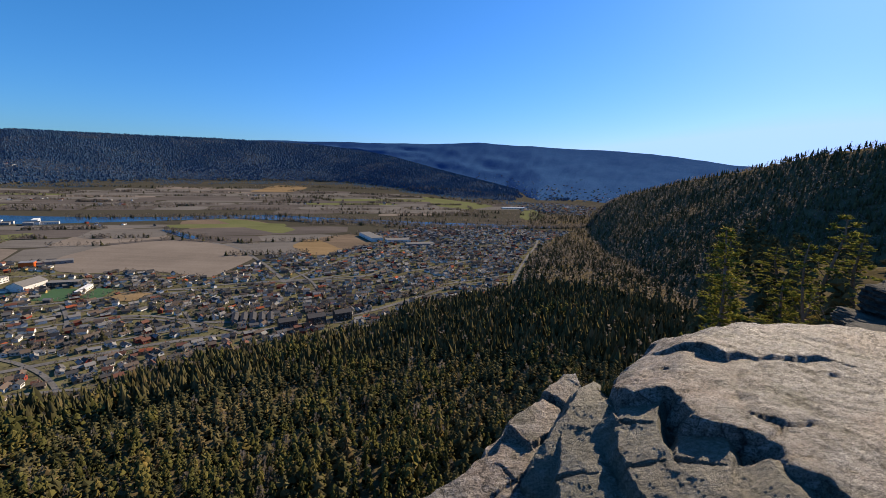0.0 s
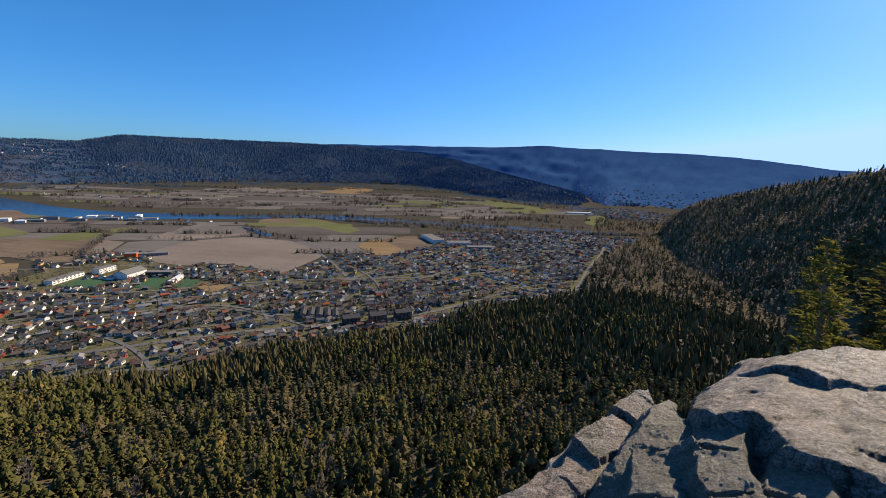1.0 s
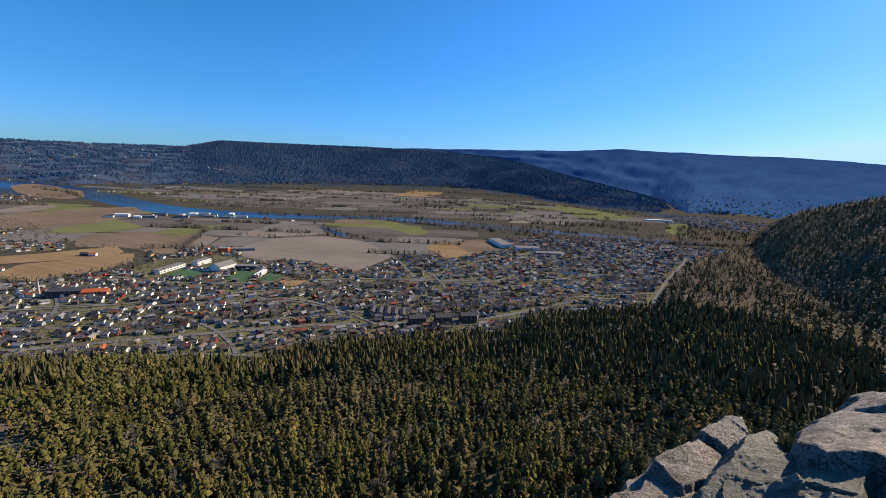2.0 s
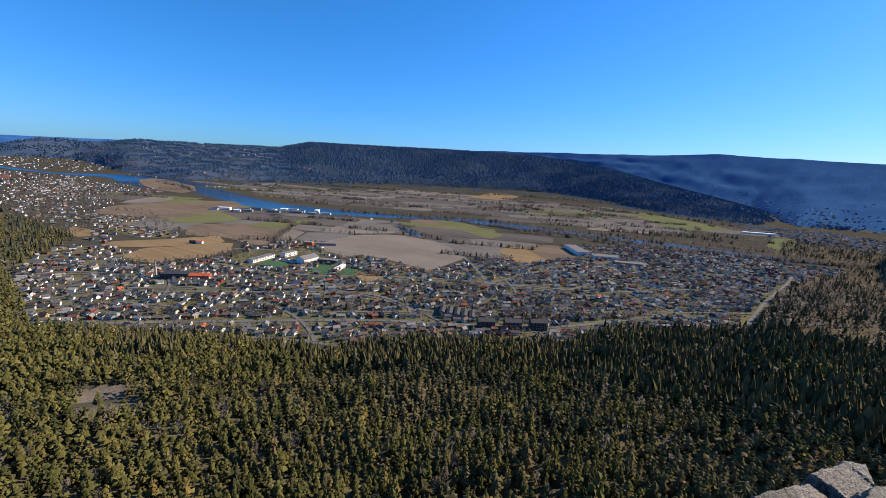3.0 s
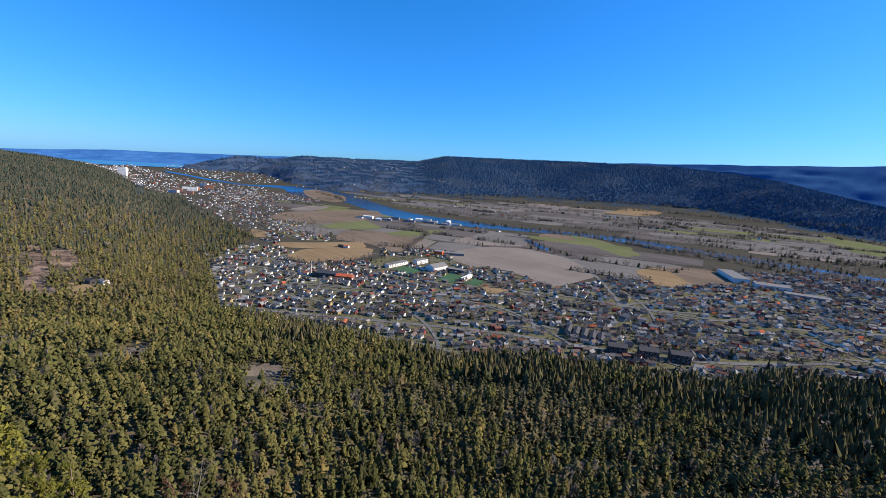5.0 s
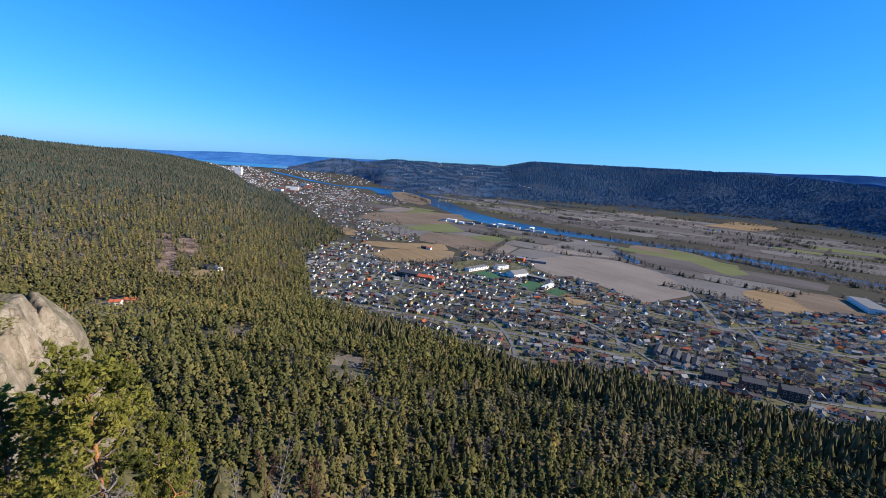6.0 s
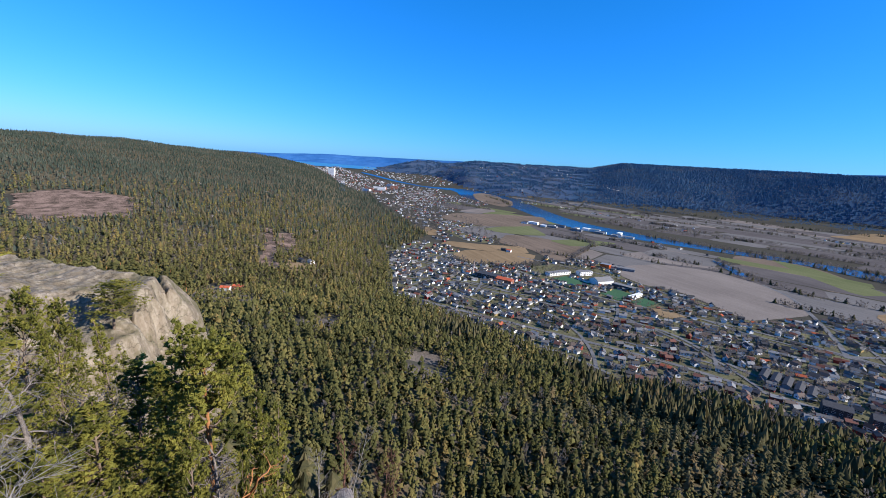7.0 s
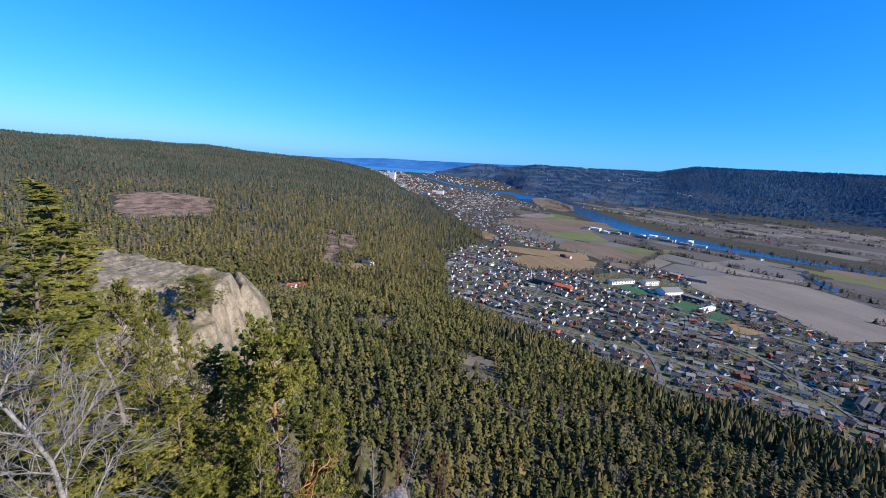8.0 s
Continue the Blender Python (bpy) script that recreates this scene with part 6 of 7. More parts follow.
def brow_pines():
    """Low pines and scrub that close the ground beyond the outcrop."""
    rng = np.random.default_rng(33)
    p = scatter(-62, -29, 15, 110, lambda r: 1.5 + r / 24, 71)
    planted("pine_scrub", [pine_shape(260, 600 + k) for k in range(5)], p, rng.uniform(2.4, 4.2, len(p)) * np.clip((200 - land(p[:, 0], p[:, 1])) / 7, 0.5, 1.6), np.clip(rng.normal(0.3, 0.25, len(p)), 0, 1), M_SPRUCE, "shaded low pines beyond the outcrop", "scrub", 1.3)
    u = scatter(86, 127, 14, 66, lambda r: 1.7 + r / 40, 73)
    u = u[rng.uniform(0, 1, len(u)) < np.where(np.hypot(u[:, 0], u[:, 1]) > 19, 0.7, 0.25)]
    planted("cliff_scrub", [pine_shape(420, 620 + k) * [1.5, 1.5, 1] - [0, 0, 0.2] for k in range(5)], u, rng.uniform(1.0, 2.6, len(u)), np.clip(rng.normal(0.45, 0.3, len(u)), 0, 1), M_PINE, "low pines and scrub below the cliff edge", "scrub", 1.0)
    u = scatter(86, 127, 7, 60, lambda r: 1.0 + r / 40, 74)
    planted("cliff_heather", [bare_shape(70, 630 + k) for k in range(5)], u, rng.uniform(0.5, 1.5, len(u)), rng.uniform(0, 1, len(u)), M_HEATHER, "brown heather and dead twigs below the cliff edge", "heather", 1.6)
    q = scatter(-60, -29, 7.6, 13, lambda r: 0.8, 72)
    planted("heather", [bare_shape(60, 610 + k) for k in range(5)], q, rng.uniform(0.35, 0.9, len(q)), rng.uniform(0, 1, len(q)), M_HEATHER, "brown heather and dead twigs beyond the outcrop", "heather", 2.0)


M_HEATHER = by_tint("brown heather", [(0.0, (0.09, 0.05, 0.035)), (0.6, (0.14, 0.10, 0.05)), (1.0, (0.16, 0.15, 0.05))])
brow_pines()


def single_trees():
    """The nearest trees of the forest, each on its own."""
    rng = np.random.default_rng(90)
    forms = []
    for k in range(6):
        piny = k % 2 == 0
        shape = (pine_shape(420, 300 + k) if piny else spruce_shape(300, 310 + k))
        rr = np.random.default_rng(400 + k)
        tint = np.repeat(np.clip(rr.normal(0.5, 0.2, len(shape) // 3), 0, 1), 3)
        trunk = bent((0, 0, -0.05), (0, 0, 1), 0.98, 5, rr, 0, 0.02)
        forms.append((piny, joined_tubes("trunk", [(trunk, np.linspace(0.013, 0.003, 6))], M_BARK if piny else M_DARKBARK, 5), needle_mesh("crown", shape, tint, M_PINE if piny else M_SPRUCE, True)))
    for x, y, _ in SINGLE_PLACES:
        piny, trunk, crown = forms[int(rng.integers(0, 6))]
        base = new("pine_tree" if piny else "spruce_tree")
        part("trunk", trunk, None, base)
        part("crown", crown, None, base)
        h = rng.uniform(10, 15)
        base.matrix_basis = pose(x, y, land_at(x, y), 0, 0, rng.uniform(0, 360)) @ Matrix.Diagonal((h * rng.uniform(0.9, 1.2), h * rng.uniform(0.9, 1.2), h, 1))
        tagged(base, "olive-green pine on the forested slope" if piny else "dark green spruce on the forested slope", "tree", group="trees on the slope")
    for x, y, z, h in BACK_PINES:
        base = new("pine_tree")
        part("trunk", forms[0][1], None, base)
        part("crown", forms[2 * int(rng.integers(0, 3))][2], None, base)
        base.matrix_basis = pose(x, y, z, 0, 0, rng.uniform(0, 360)) @ Matrix.Diagonal((h * 1.8, h * 1.8, h, 1))
        tagged(base, "stunted pine behind the bare knoll", "tree", group="trees on the slope")


def rusty_trees():
    """Dying conifers with rust-coloured needles among the green ones."""
    rng = np.random.default_rng(97)
    for az, r, top in ((67.4, 72, -34.5), (33.0, 105, -32.5), (41, 118, -31.5), (55, 112, -33.5), (62, 100, -35), (20, 110, -32), (8, 118, -31.5), (48, 130, -29)):
        x, y = bearing(az, r)
        z = land_at(x, y)
        h = min(14, max(7, top_at(r, top) - z))
        shape = pine_shape(260, 700 + int(az)) * [0.9, 0.9, 1]
        base = new("dying_pine")
        part("trunk", joined_tubes("trunk", [(bent((0, 0, -0.05), (0, 0, 1), 1.0, 5, rng, 0, 0.03), np.linspace(0.013, 0.003, 6))], M_GREYWOOD, 5), None, base)
        part("crown", needle_mesh("crown", shape, np.repeat(rng.uniform(0, 1, len(shape) // 3), 3), M_RUST, True), None, base)
        base.matrix_basis = pose(x, y, z) @ Matrix.Diagonal((h, h, h, 1))
        tagged(base, "dying pine with rust-coloured needles on the slope", "tree")


single_trees()
rusty_trees()

# ---------------------------------------------------------------- larger buildings and farms
def building(name, place, size, angle, wall_mat, roof_mat, label, category="building", storeys=2, pitched=False):
    """A larger house: walls, roof, and window bands or windows storey by storey."""
    x, y = place
    l, w, h = size
    base = new(name)
    if pitched:
        rise = w * 0.22
        part("wall", tri_safe("wall", *gable_walls(l, w, h, rise), wall_mat), None, base)
        part("roof", tri_safe("roof", *gable_roof(l, w, h, rise, 0.5, 0.4), roof_mat), None, base)
    else:
        part("wall", tri_safe("wall", *box_quads(0, 0, -1, l, w, h + 1), wall_mat), None, base)
        part("roof", tri_safe("roof", *box_quads(0, 0, h, l + 0.6, w + 0.6, 0.5), roof_mat), None, base)
    n = max(2, min(8, int(l / 5)))
    for s in range(storeys):
        z = 1.2 + s * (h / storeys)
        for side in (-1, 1):
            for k in range(n):
                u, v = -l / 2 + l * (k + 0.5) / n, side * (w / 2 + 0.03)
                frame_ob = part("window", tri_safe("window", *box_quads(u, v, z, l / n * 0.5, 0.12, 1.6), M_WHITE), None, base, "white window frame")
                part("pane", tri_safe("pane", *box_quads(u, v + side * 0.05, z + 0.12, l / n * 0.5 - 0.24, 0.08, 1.36), M_PANE), None, frame_ob)
    base.matrix_basis = pose(x, y, float(max(land_at(x, y), floor_z(np.array(math.hypot(x, y))))) + 0.4, 0, 0, angle)
    return tagged(base, label, category)


def big_buildings():
    for (x, y), a in (((-185, 487), 32), ((-156, 505), 32), ((-128, 524), 32)):
        building("apartment_block", (x, y), (21, 13, 9.5), a, M_DARKWALL, M_SLATE, "dark apartment block with a grey slate roof", "apartments", 3, True)
    building("sports_hall", (-606, 598), (40, 24, 8), 92, M_WHITE, M_SHEET, "white sports hall with a pale metal roof", "hall", 1, True)
    building("school_building", (-678, 552), (60, 13, 6), 100, M_WHITE, M_SHEET, "long white two-storey school building", "school", 2)
    building("school_building", (-568, 616), (38, 14, 7), 20, M_DARKWALL, M_SHEET, "dark two-storey school building", "school", 2)
    building("school_building", (-668, 610), (34, 13, 8), 95, M_WHITE, M_SHEET, "white school wing beside the pitch", "school", 2)
    building("club_house", (-520, 594), (40, 7, 5), 108, M_WHITE, M_WHITE, "long white club house beside the pitch", "club house", 1)
    building("shop", (-716, 712), (20, 16, 9), 30, M_ORANGE, M_GREYWALL, "bright orange shop building", "shop", 1)
    building("shop", (-700, 740), (60, 18, 5), 40, M_GREYWALL, M_SHEET, "long grey shop building", "shop", 1)
    building("factory", (-672, 388), (42, 22, 8), 35, M_DARKWALL, M_DARKWALL, "dark old factory below a tall chimney", "factory", 2)
    building("factory", (-640, 405), (30, 14, 6), 35, M_BRICK, M_REDROOF, "red brick factory wing", "factory", 1, True)
    building("warehouse", (-196, 1122), (100, 30, 9), -60, M_WHITE, M_SHEET, "long white warehouse with a flat grey roof", "warehouse", 1)
    building("warehouse", (-120, 1085), (60, 30, 7), 20, M_WHITE, M_SHEET, "white warehouse beside the housing estate", "warehouse", 1)
    building("warehouse", (-60, 1045), (70, 20, 6), 15, M_GREYWALL, M_SHEET, "grey flat-roofed warehouse beside the estate", "warehouse", 1)
    building("warehouse", (330, 2100), (120, 20, 6), 20, M_WHITE, M_WHITE, "long white greenhouse on the far bank", "greenhouse", 1)
    rng = np.random.default_rng(44)
    for k in range(17):
        u = k / 16
        x, y = -1370 + 260 * u + rng.uniform(-30, 30), 960 + 210 * u + rng.uniform(-40, 70)
        building("works_building", (x, y), (rng.uniform(20, 48), rng.uniform(13, 24), rng.uniform(5, 9)), rng.choice([35, 125]), [M_WHITE, M_WHITE, M_GREYWALL][k % 3], [M_SHEET, M_WHITE, M_DARKWALL][int(rng.integers(0, 3))], "low industrial building by the river", "works", 1)
    building("tower_block", (-3293, 491), (46, 26, 52), 60, M_WHITE, M_SHEET, "pale tower block at the city's edge", "tower", 6)
    for k in range(8):
        x, y = -2600 - 60 * k + rng.uniform(-40, 40), 620 + 35 * k + rng.uniform(-60, 60)
        building("city_block", (x, y), (50, 22, rng.uniform(12, 24)), rng.uniform(40, 70), M_WHITE if k % 2 else M_BRICK, M_SHEET, "mid-rise block in the distant city", "apartments", 3)
    # terraces in rows
    for k in range(5):
        x, y = -256 + 10.5 * k, 503 + 1.5 * k
        building("terrace", (x, y), (28, 7, 5), 112, M_GREYWALL, M_SLATE, "dark terraced houses in a row", "terrace", 1, True)
    # farms
    for x, y, a, wm, rm, label in [(-617, -43, 70, M_WHITE, M_REDROOF, "white farmhouse with an orange-red roof"), (-621, -28, 60, M_BRICK, M_REDROOF, "red outbuilding with an orange-red roof"),
                                   (-745, 80, 20, M_WHITE, M_SHEET, "white farmhouse at the edge of a clearing"), (-752, 66, 20, M_DARKWALL, M_DARKWALL, "dark barn beside a clearing"), (-722, 112, 30, M_OCHRE, M_DARKWALL, "yellow cottage in the forest"),
                                   (-905, 560, 30, M_DARKWALL, M_DARKWALL, "dark barn amid stubble fields"), (-890, 566, 30, M_WHITE, M_REDROOF, "white farmhouse amid stubble fields"),
                                   (-1240, 1640, 30, M_BRICK, M_REDROOF, "red barn on the far plain"), (-1270, 1670, 30, M_WHITE, M_DARKWALL, "white farmhouse on the far plain"), (-1330, 1640, 30, M_WHITE, M_SHEET, "white barn on the far plain"), (-1010, 2280, 30, M_WHITE, M_SHEET, "white barn on the far plain"),
                                   (-980, 2300, 10, M_WHITE, M_SHEET, "white farmhouse on the far plain"), (-590, 1980, 10, M_BRICK, M_DARKWALL, "red barn on the far plain")]:
        building("farmhouse", (x, y), (12, 7.5, 4.8), a, wm, rm, label, "farm", 1, True)
    # the chimney of the factory
    rings = [(-0.5, 1.7), (8, 1.5), (17, 1.25), (24.5, 1.05), (24.6, 1.25), (26, 1.25)]
    p = np.array([(0, 0, z) for z, _ in rings])
    base = new("factory_chimney")
    part("shaft", joined_tubes("shaft", [(p, [r for _, r in rings])], M_BRICK_PALE, 14), None, base)
    part("cap", joined_tubes("cap", [(np.array([(0, 0, 26.0), (0, 0, 27.0)]), [1.3, 1.3])], M_DARKWALL, 14), None, base)
    base.location = (-696, 369, 0)
    tagged(base, "tall pale brick factory chimney", "chimney")


M_SLATE = plain("weathered slate roofing", (0.085, 0.083, 0.085), 0.85)
M_ORANGE = plain("orange cladding", (0.75, 0.13, 0.02), 0.5)
M_OCHRE = plain("ochre painted timber", (0.55, 0.33, 0.09), 0.7)
M_BRICK_PALE = plain("pale chimney brick", (0.50, 0.40, 0.34), 0.85)
big_buildings()


# ---------------------------------------------------------------- trees and hedges of the valley
def valley_trees():
    rng = np.random.default_rng(60)
    town = [scatter(-16, 75, 440, 1400, lambda r: 7.5 + r / 220, 61)[:, :2]]
    p = np.concatenate(town)
    ok = inside(p[:, 0], p[:, 1], TOWN) & ~wooded(p[:, 0], p[:, 1])
    for f in FIELDS + [TURF_1, TURF_2, TURF_3]:
        ok &= ~inside(p[:, 0], p[:, 1], f)
    for line, w in ROADS:
        ok &= ~near_line(p[:, 0], p[:, 1], line, w / 2 + 2)
    p = p[ok]
    k = rng.uniform(0, 1, len(p))
    tint = rng.uniform(0, 1, len(p))
    planted("garden_trees", [bare_shape(22, 500 + i) for i in range(5)], p[k < 0.6], rng.uniform(4, 10, (k < 0.6).sum()), tint[k < 0.6], M_BARE, "leafless brown garden trees between the houses", "trees", 1.1)
    planted("garden_conifers", [spruce_shape(20, 510 + i) for i in range(4)], p[k > 0.72], rng.uniform(5, 14, (k > 0.72).sum()), tint[k > 0.72] * 0.6, M_SPRUCE, "dark conifers between the houses", "trees")
    planted("garden_shrubs", [pine_shape(18, 520 + i) * [2.2, 2.2, 1] - [0, 0, 0.3] for i in range(4)], p[(k >= 0.6) & (k <= 0.72)], rng.uniform(2.5, 5, ((k >= 0.6) & (k <= 0.72)).sum()), tint[(k >= 0.6) & (k <= 0.72)], M_PINE, "olive shrubs in gardens", "shrubs", 1.5)
    # between the far suburbs
    s = scatter(60, 84, 1150, 3500, lambda r: 19.0 if r < 2300 else 27.0, 63)[:, :2]
    ok = ~wooded(s[:, 0], s[:, 1]) & (inside(s[:, 0], s[:, 1], CITY) | inside(s[:, 0], s[:, 1], FAR_ESTATE) | inside(s[:, 0], s[:, 1], STRIP_FAR) | inside(s[:, 0], s[:, 1], ESTATE))
    s = s[ok]
    planted("suburb_trees", [bare_shape(12, 550 + i) for i in range(5)], s, rng.uniform(6, 12, len(s)), rng.uniform(0, 1, len(s)), M_BARE, "leafless brown trees between the suburbs", "trees", 1.7)
    # bushes and gardens round the far town
    s = scatter(-20, 2, 1560, 2650, lambda r: 19.0, 64)[:, :2]
    s = s[~wooded(s[:, 0], s[:, 1]) & (waves(s[:, 0], s[:, 1], 260, 65) + rng.normal(0, 0.4, len(s)) > -0.1)]
    for f in FIELDS:
        s = s[~inside(s[:, 0], s[:, 1], f)]
    planted("valley_bushes", [bare_shape(10, 560 + i) for i in range(5)], s, rng.uniform(5, 11, len(s)), rng.uniform(0, 0.8, len(s)), M_BARE, "leafless thickets round the far town", "trees", 2.0)
    # banks, hedges and copses
    lines = [(RIVER_NEAR[7:], 20, 5.0, 0.7), (RIVER_NEAR[9:], 26, 5.0, 1.2), (RIVER_FAR[5:], 26, 5.5, 0.8),
             ([(-760, 1140), (-640, 1060), (-560, 1020), (-440, 990)], 14, 5, 0.9), ([(-840, 880), (-740, 910), (-655, 1005), (-560, 1000)], 7, 5, 0.8),
             ([(-1180, 1010), (-960, 900), (-860, 760), (-760, 640)], 12, 5, 0.9), ([(-880, 640), (-820, 720), (-780, 700)], 34, 6, 0.7), ([(-920, 640), (-1000, 590), (-1080, 640)], 6, 5, 0.8),
             ([(-860, 380), (-780, 395), (-740, 480), (-760, 560)], 22, 5, 0.9), ([(-1030, 1650), (-1240, 1500), (-1500, 1480)], 30, 8, 0.7), ([(-1400, 1720), (-1250, 1700), (-1150, 1600)], 20, 7, 0.6),
             ([(-930, 2250), (-700, 2300), (-560, 2150)], 45, 9, 0.8), ([(-430, 2420), (-250, 2250)], 60, 10, 0.8), ([(-1000, 2700), (-800, 2800)], 40, 9, 0.8), ([(-1500, 2600), (-1000, 3000), (-300, 3100), (400, 2700)], 60, 12, 0.7),
             ([(-420, 1330), (-250, 1370), (-100, 1330), (60, 1360)], 34, 6, 0.9), ([(-60, 1650), (60, 1760), (180, 1700)], 70, 9, 0.95), ([(180, 1560), (330, 1560), (520, 1700)], 30, 8, 0.9), ([(-200, 1540), (100, 1550), (300, 1600)], 26, 7, 0.9),
             ([(-300, 1100), (-230, 1200), (-120, 1290), (40, 1330)], 9, 6, 0.7), ([(-1300, 1420), (-1900, 1560), (-2300, 1640)], 14, 8, 0.6), ([(-2300, 1250), (-2050, 1290)], 26, 8, 0.7), ([(-2650, 1450), (-2350, 1420), (-2120, 1310)], 26, 9, 0.8),
             ([(-520, 560), (-440, 600), (-400, 640)], 10, 6, 0.7), ([(-330, 500), (-260, 540), (-200, 545)], 14, 5, 0.7), ([(-160, 545), (-60, 620), (0, 690)], 16, 5, 0.8), ([(-480, 330), (-420, 400), (-350, 440)], 12, 5, 0.7),
             ([(-1560, 700), (-1420, 760), (-1320, 700)], 8, 7, 0.6), ([(-2200, 2250), (-1700, 2550), (-1500, 2640)], 40, 10, 0.8),
             ([(-900, 1620), (-760, 1680), (-560, 1640), (-300, 1700)], 14, 7, 0.8), ([(-760, 1900), (-560, 1850), (-330, 1900)], 12, 8, 0.7), ([(-1000, 2050), (-860, 2150), (-700, 2120)], 14, 9, 0.7), ([(-240, 1700), (-180, 1900), (-60, 2050)], 18, 8, 0.8),
             ([(-1900, 1950), (-1700, 2080), (-1500, 2200)], 8, 9, 0.6), ([(60, 1900), (250, 1850), (420, 1780)], 16, 9, 0.8), ([(420, 1720), (600, 1800), (760, 2000)], 50, 10, 0.8), ([(-600, 2700), (-300, 2620), (0, 2560), (300, 2320)], 40, 11, 0.8), ([(-2350, 2050), (-2050, 1750), (-1950, 1650)], 12, 9, 0.7)]
    banks = []
    for line, width, gap, share in lines:
        a = np.array(line, float)
        seg = np.hypot(*np.diff(a, axis=0).T)
        n = int(seg.sum() * width / (gap * gap) * share * 0.8)
        s = rng.uniform(0, seg.sum(), n)
        c = np.concatenate([[0], np.cumsum(seg)])
        q = np.stack([np.interp(s, c, a[:, 0]), np.interp(s, c, a[:, 1])], -1) + rng.normal(0, width * 0.3, (n, 2))
        banks.append(np.concatenate([q, np.full((n, 1), gap)], 1))
    for (x0, y0), (x1, y1) in HEDGES:
        n = int(math.hypot(x1 - x0, y1 - y0) / 2.9)
        s = rng.uniform(rng.uniform(0, 0.4), rng.uniform(0.6, 1), n)
        q = np.stack([x0 + (x1 - x0) * s, y0 + (y1 - y0) * s], -1) + rng.normal(0, 2.0, (n, 2))
        banks.append(np.concatenate([q, np.full((n, 1), 7)], 1))
    b = np.concatenate(banks)
    h = rng.uniform(6, 13, len(b)) * np.where(b[:, 2] > 8, 1.2, 1.0)
    far = np.hypot(b[:, 0], b[:, 1]) > 1500
    conif = rng.uniform(0, 1, len(b)) < np.where(b[:, 2] >= 9, 0.4, 0.10)
    t = rng.uniform(0, 1, len(b))
    planted("bank_trees", [bare_shape(18, 530 + i) for i in range(5)], b[~conif], h[~conif], t[~conif] * 0.8, M_BARE, "leafless grey-brown trees along river banks and hedges", "trees", 1.2)
    planted("copse_conifers", [spruce_shape(11, 540 + i) for i in range(4)], b[conif], h[conif], t[conif] * 0.5, M_SPRUCE, "dark conifer copses in the valley", "trees", 1.4)


valley_trees()


def patch(name, outline, mat, label, category, cell=6.0, lift=0.6):
    """A clearing or bare ledge that follows the slope."""
    a = np.array(outline, float)
    x, y = np.meshgrid(np.arange(a[:, 0].min() - cell, a[:, 0].max() + cell, cell), np.arange(a[:, 1].min() - cell, a[:, 1].max() + cell, cell))
    d = shore(x + grain(x, y, cell * 7, 7) * cell * 3.0, y + grain(x, y, cell * 7, 8) * cell * 3.0, outline)
    me = grid_mesh(name, x, y, land(x, y) + lift, mat, keep=d < 0)
    return tagged(part(name, me, None), label, category, kind="structure")


M_CLEARCUT = two_tone("felled brushwood and soil", (0.055, 0.042, 0.030), (0.30, 0.205, 0.155), 0.045, 0.4, 0.95)
M_CRAG = two_tone("dark layered gneiss with lichen", (0.035, 0.034, 0.032), (0.13, 0.125, 0.11), 0.9, 14, 0.9, 0.9, 0.06)
M_LEDGE = two_tone("bare rock ledges and lichen", (0.070, 0.057, 0.046), (0.170, 0.141, 0.114), 0.05, 0.6, 0.9, 0.8, 0.5)
patch("clear_cut", list(CLEARINGS[0]), M_CLEARCUT, "reddish-brown felled clearing on the wooded ridge", "clearing", 7, 1.5)
patch("rock_ledge", list(CLEARINGS[1]), M_LEDGE, "bare grey rock ledge among pines", "ledge", 2.5)
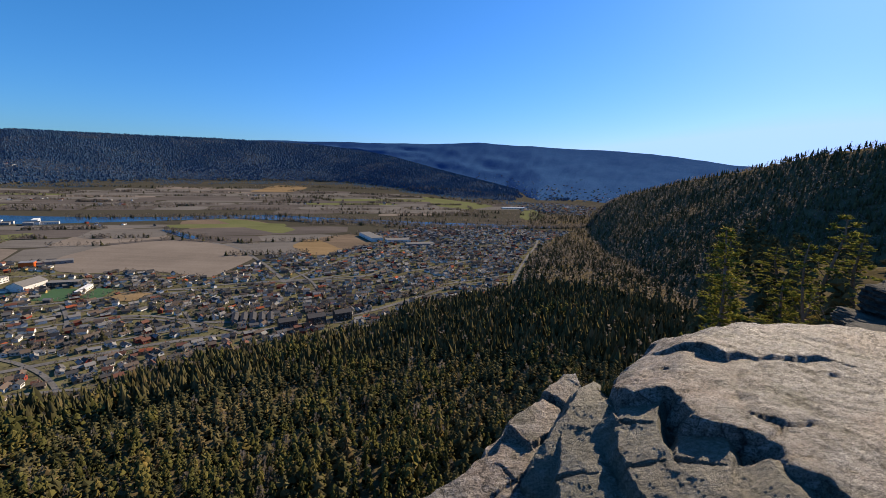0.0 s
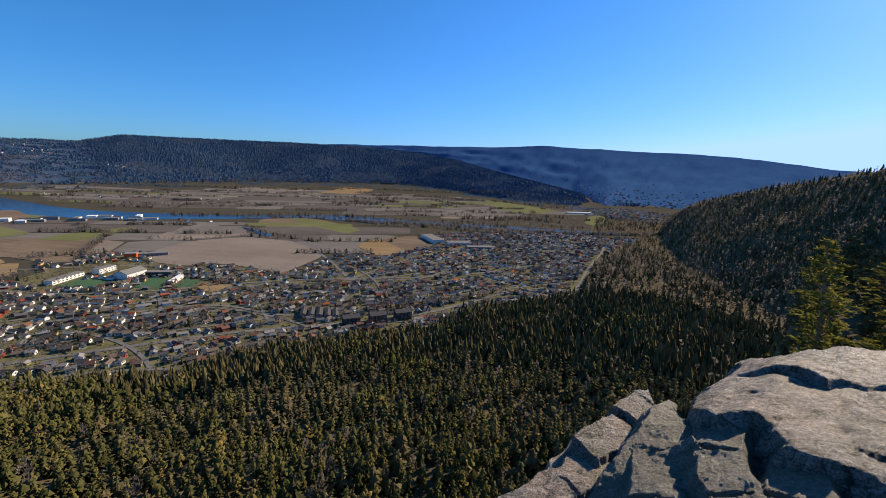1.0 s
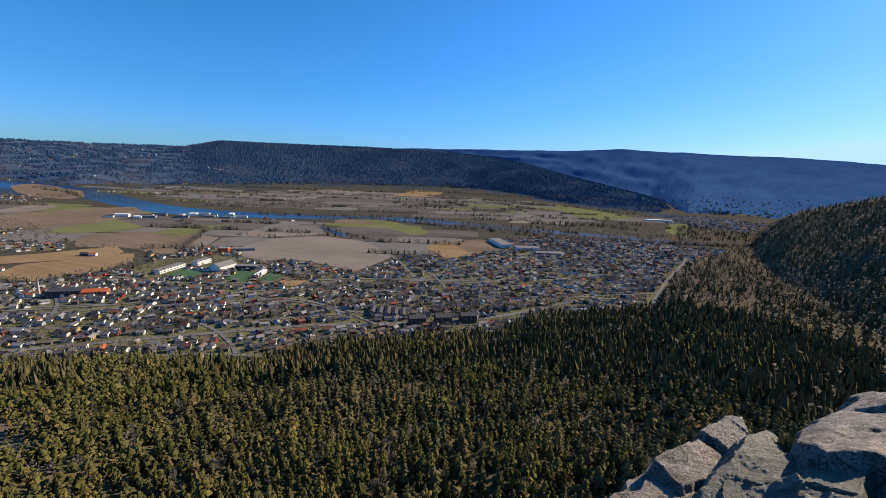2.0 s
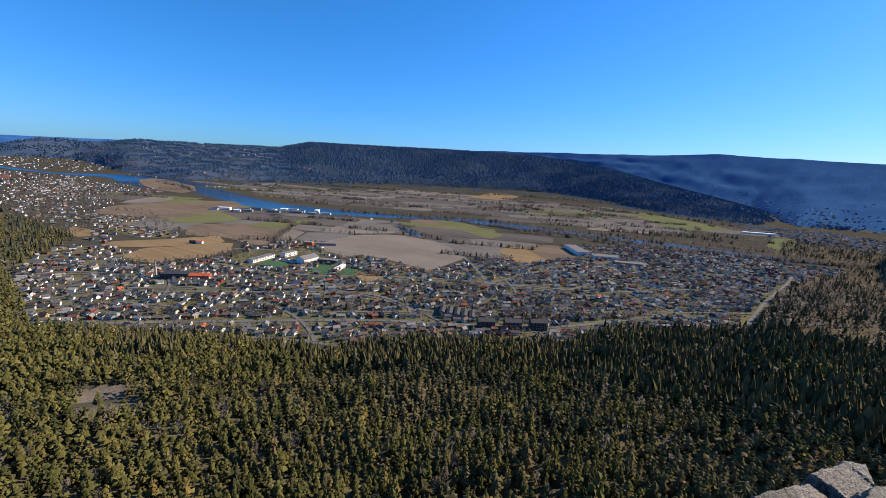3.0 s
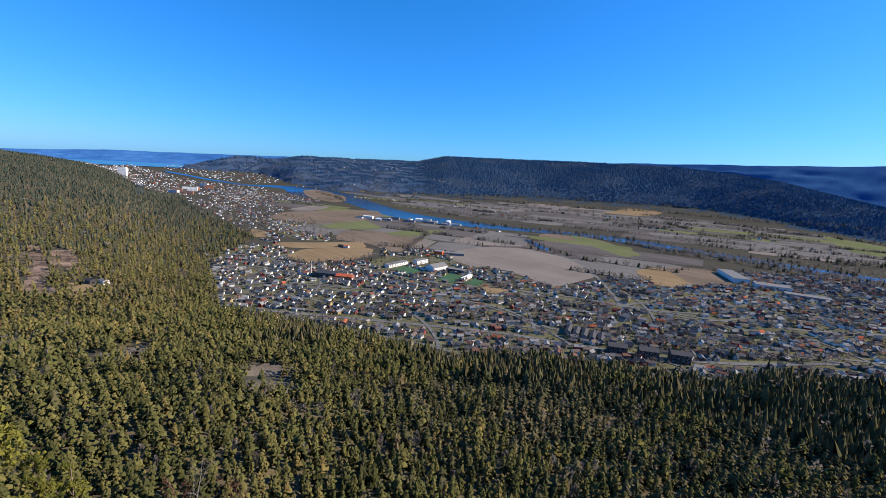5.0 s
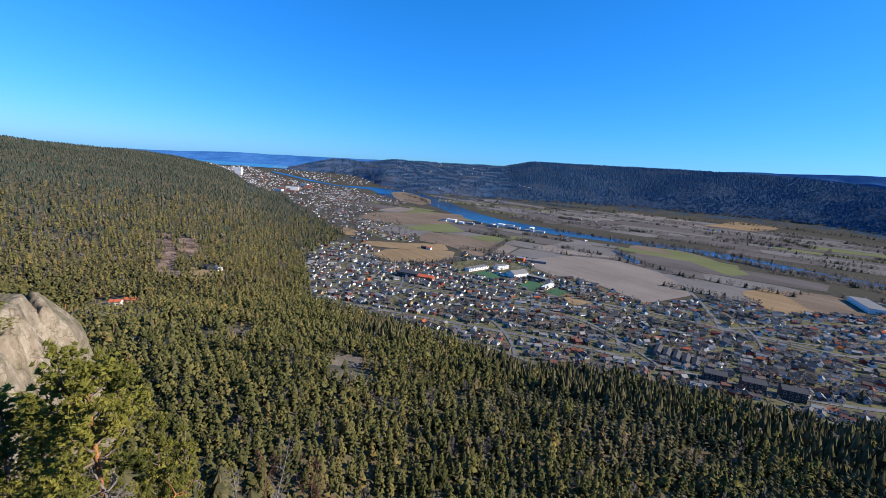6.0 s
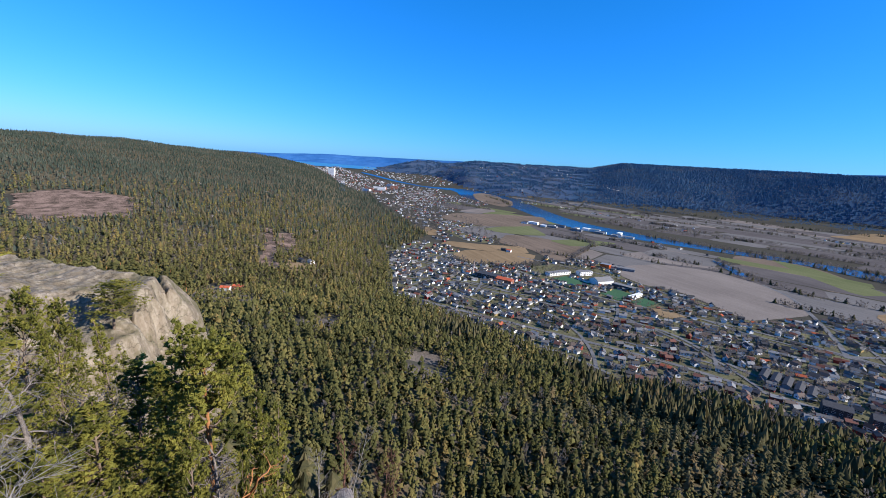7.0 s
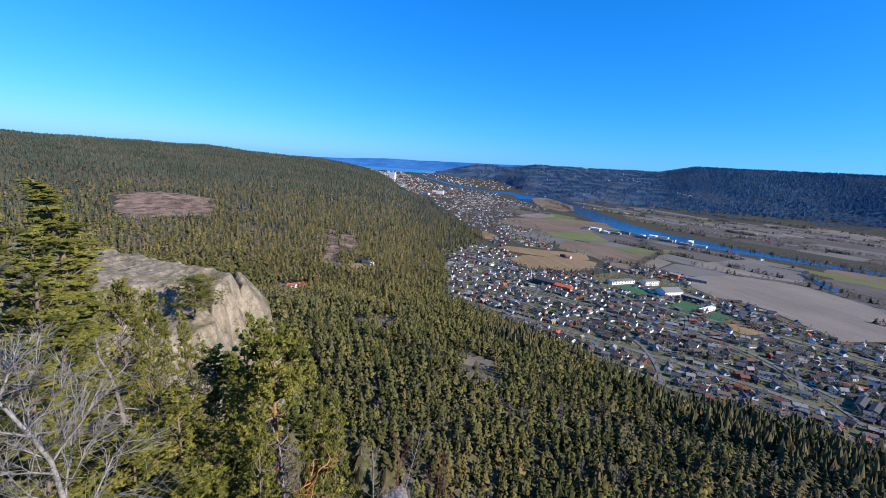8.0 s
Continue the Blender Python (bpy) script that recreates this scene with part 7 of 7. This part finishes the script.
patch("rock_ledge", list(CLEARINGS[6]), M_LEDGE, "bare grey rock ledge low in the forest", "ledge", 2.5)
patch("forest_ride", list(CLEARINGS[2]), M_CLEARCUT, "brown strip felled through the forest", "clearing", 4)
patch("felled_plot", list(CLEARINGS[5]), M_CLEARCUT, "brown felled plot beside the forest ride", "clearing", 5)
patch("clearing_meadow", list(CLEARINGS[3]), M_STUBBLE, "dry yellow meadow in the forest", "meadow", 5)
patch("farm_yard", list(CLEARINGS[4]), M_BROWN, "brown yard of a forest farm", "yard", 5)


def loose_rocks():
    """Boulders at the cliff's edge and ledges beyond the outcrop."""
    for k, (az, r, el, size, turn, label) in enumerate([
            (80.3, 13, -41.0, (0.75, 0.6, 0.5), 0, "grey boulder on the cliff edge"), (-49.2, 10.5, -9.3, (1.30, 0.75, 0.42), 25, "dark layered rock beyond the outcrop"),
            (-46.4, 9.6, -12.6, (0.85, 0.5, 0.22), 60, "dark layered rock beyond the outcrop"), (-49.4, 8.6, -13.6, (1.1, 0.6, 0.20), 15, "low grey ledge beyond the outcrop")]):
        bm = bmesh.new()
        bmesh.ops.create_icosphere(bm, subdivisions=5, radius=1)
        off = Vector((k * 7.3, 2.1, 5.5))
        for v in bm.verts:
            q = v.co.copy()
            cut = max(abs(q.x) * 0.9, abs(q.y), abs(q.z) * 1.1)
            body = q * (0.55 + 0.34 / max(cut, 0.5)) * (1 + 0.26 * noise.noise(q * 1.3 + off))
            # split in layers, with broken edges
            tier = body.z * 4.5 + body.x * 1.3 + 0.5 * noise.noise(q * 2.0 + off)
            step_in = 1 - 0.13 * abs((tier % 1.0) - 0.5) - 0.07 * abs(noise.noise(q * 5 + off)) - 0.03 * abs(noise.noise(q * 14 + off))
            v.co = Vector((body.x * size[0] * step_in, body.y * size[1] * step_in, body.z * size[2]))
        ob = part("boulder", bm, M_CRAG if k else M_ROCK)
        x, y = bearing(az, r)
        ob.matrix_basis = pose(x, y, top_at(r, el) - size[2] * 0.8, 8, 5, turn)
        tagged(ob, label, "boulder")


loose_rocks()
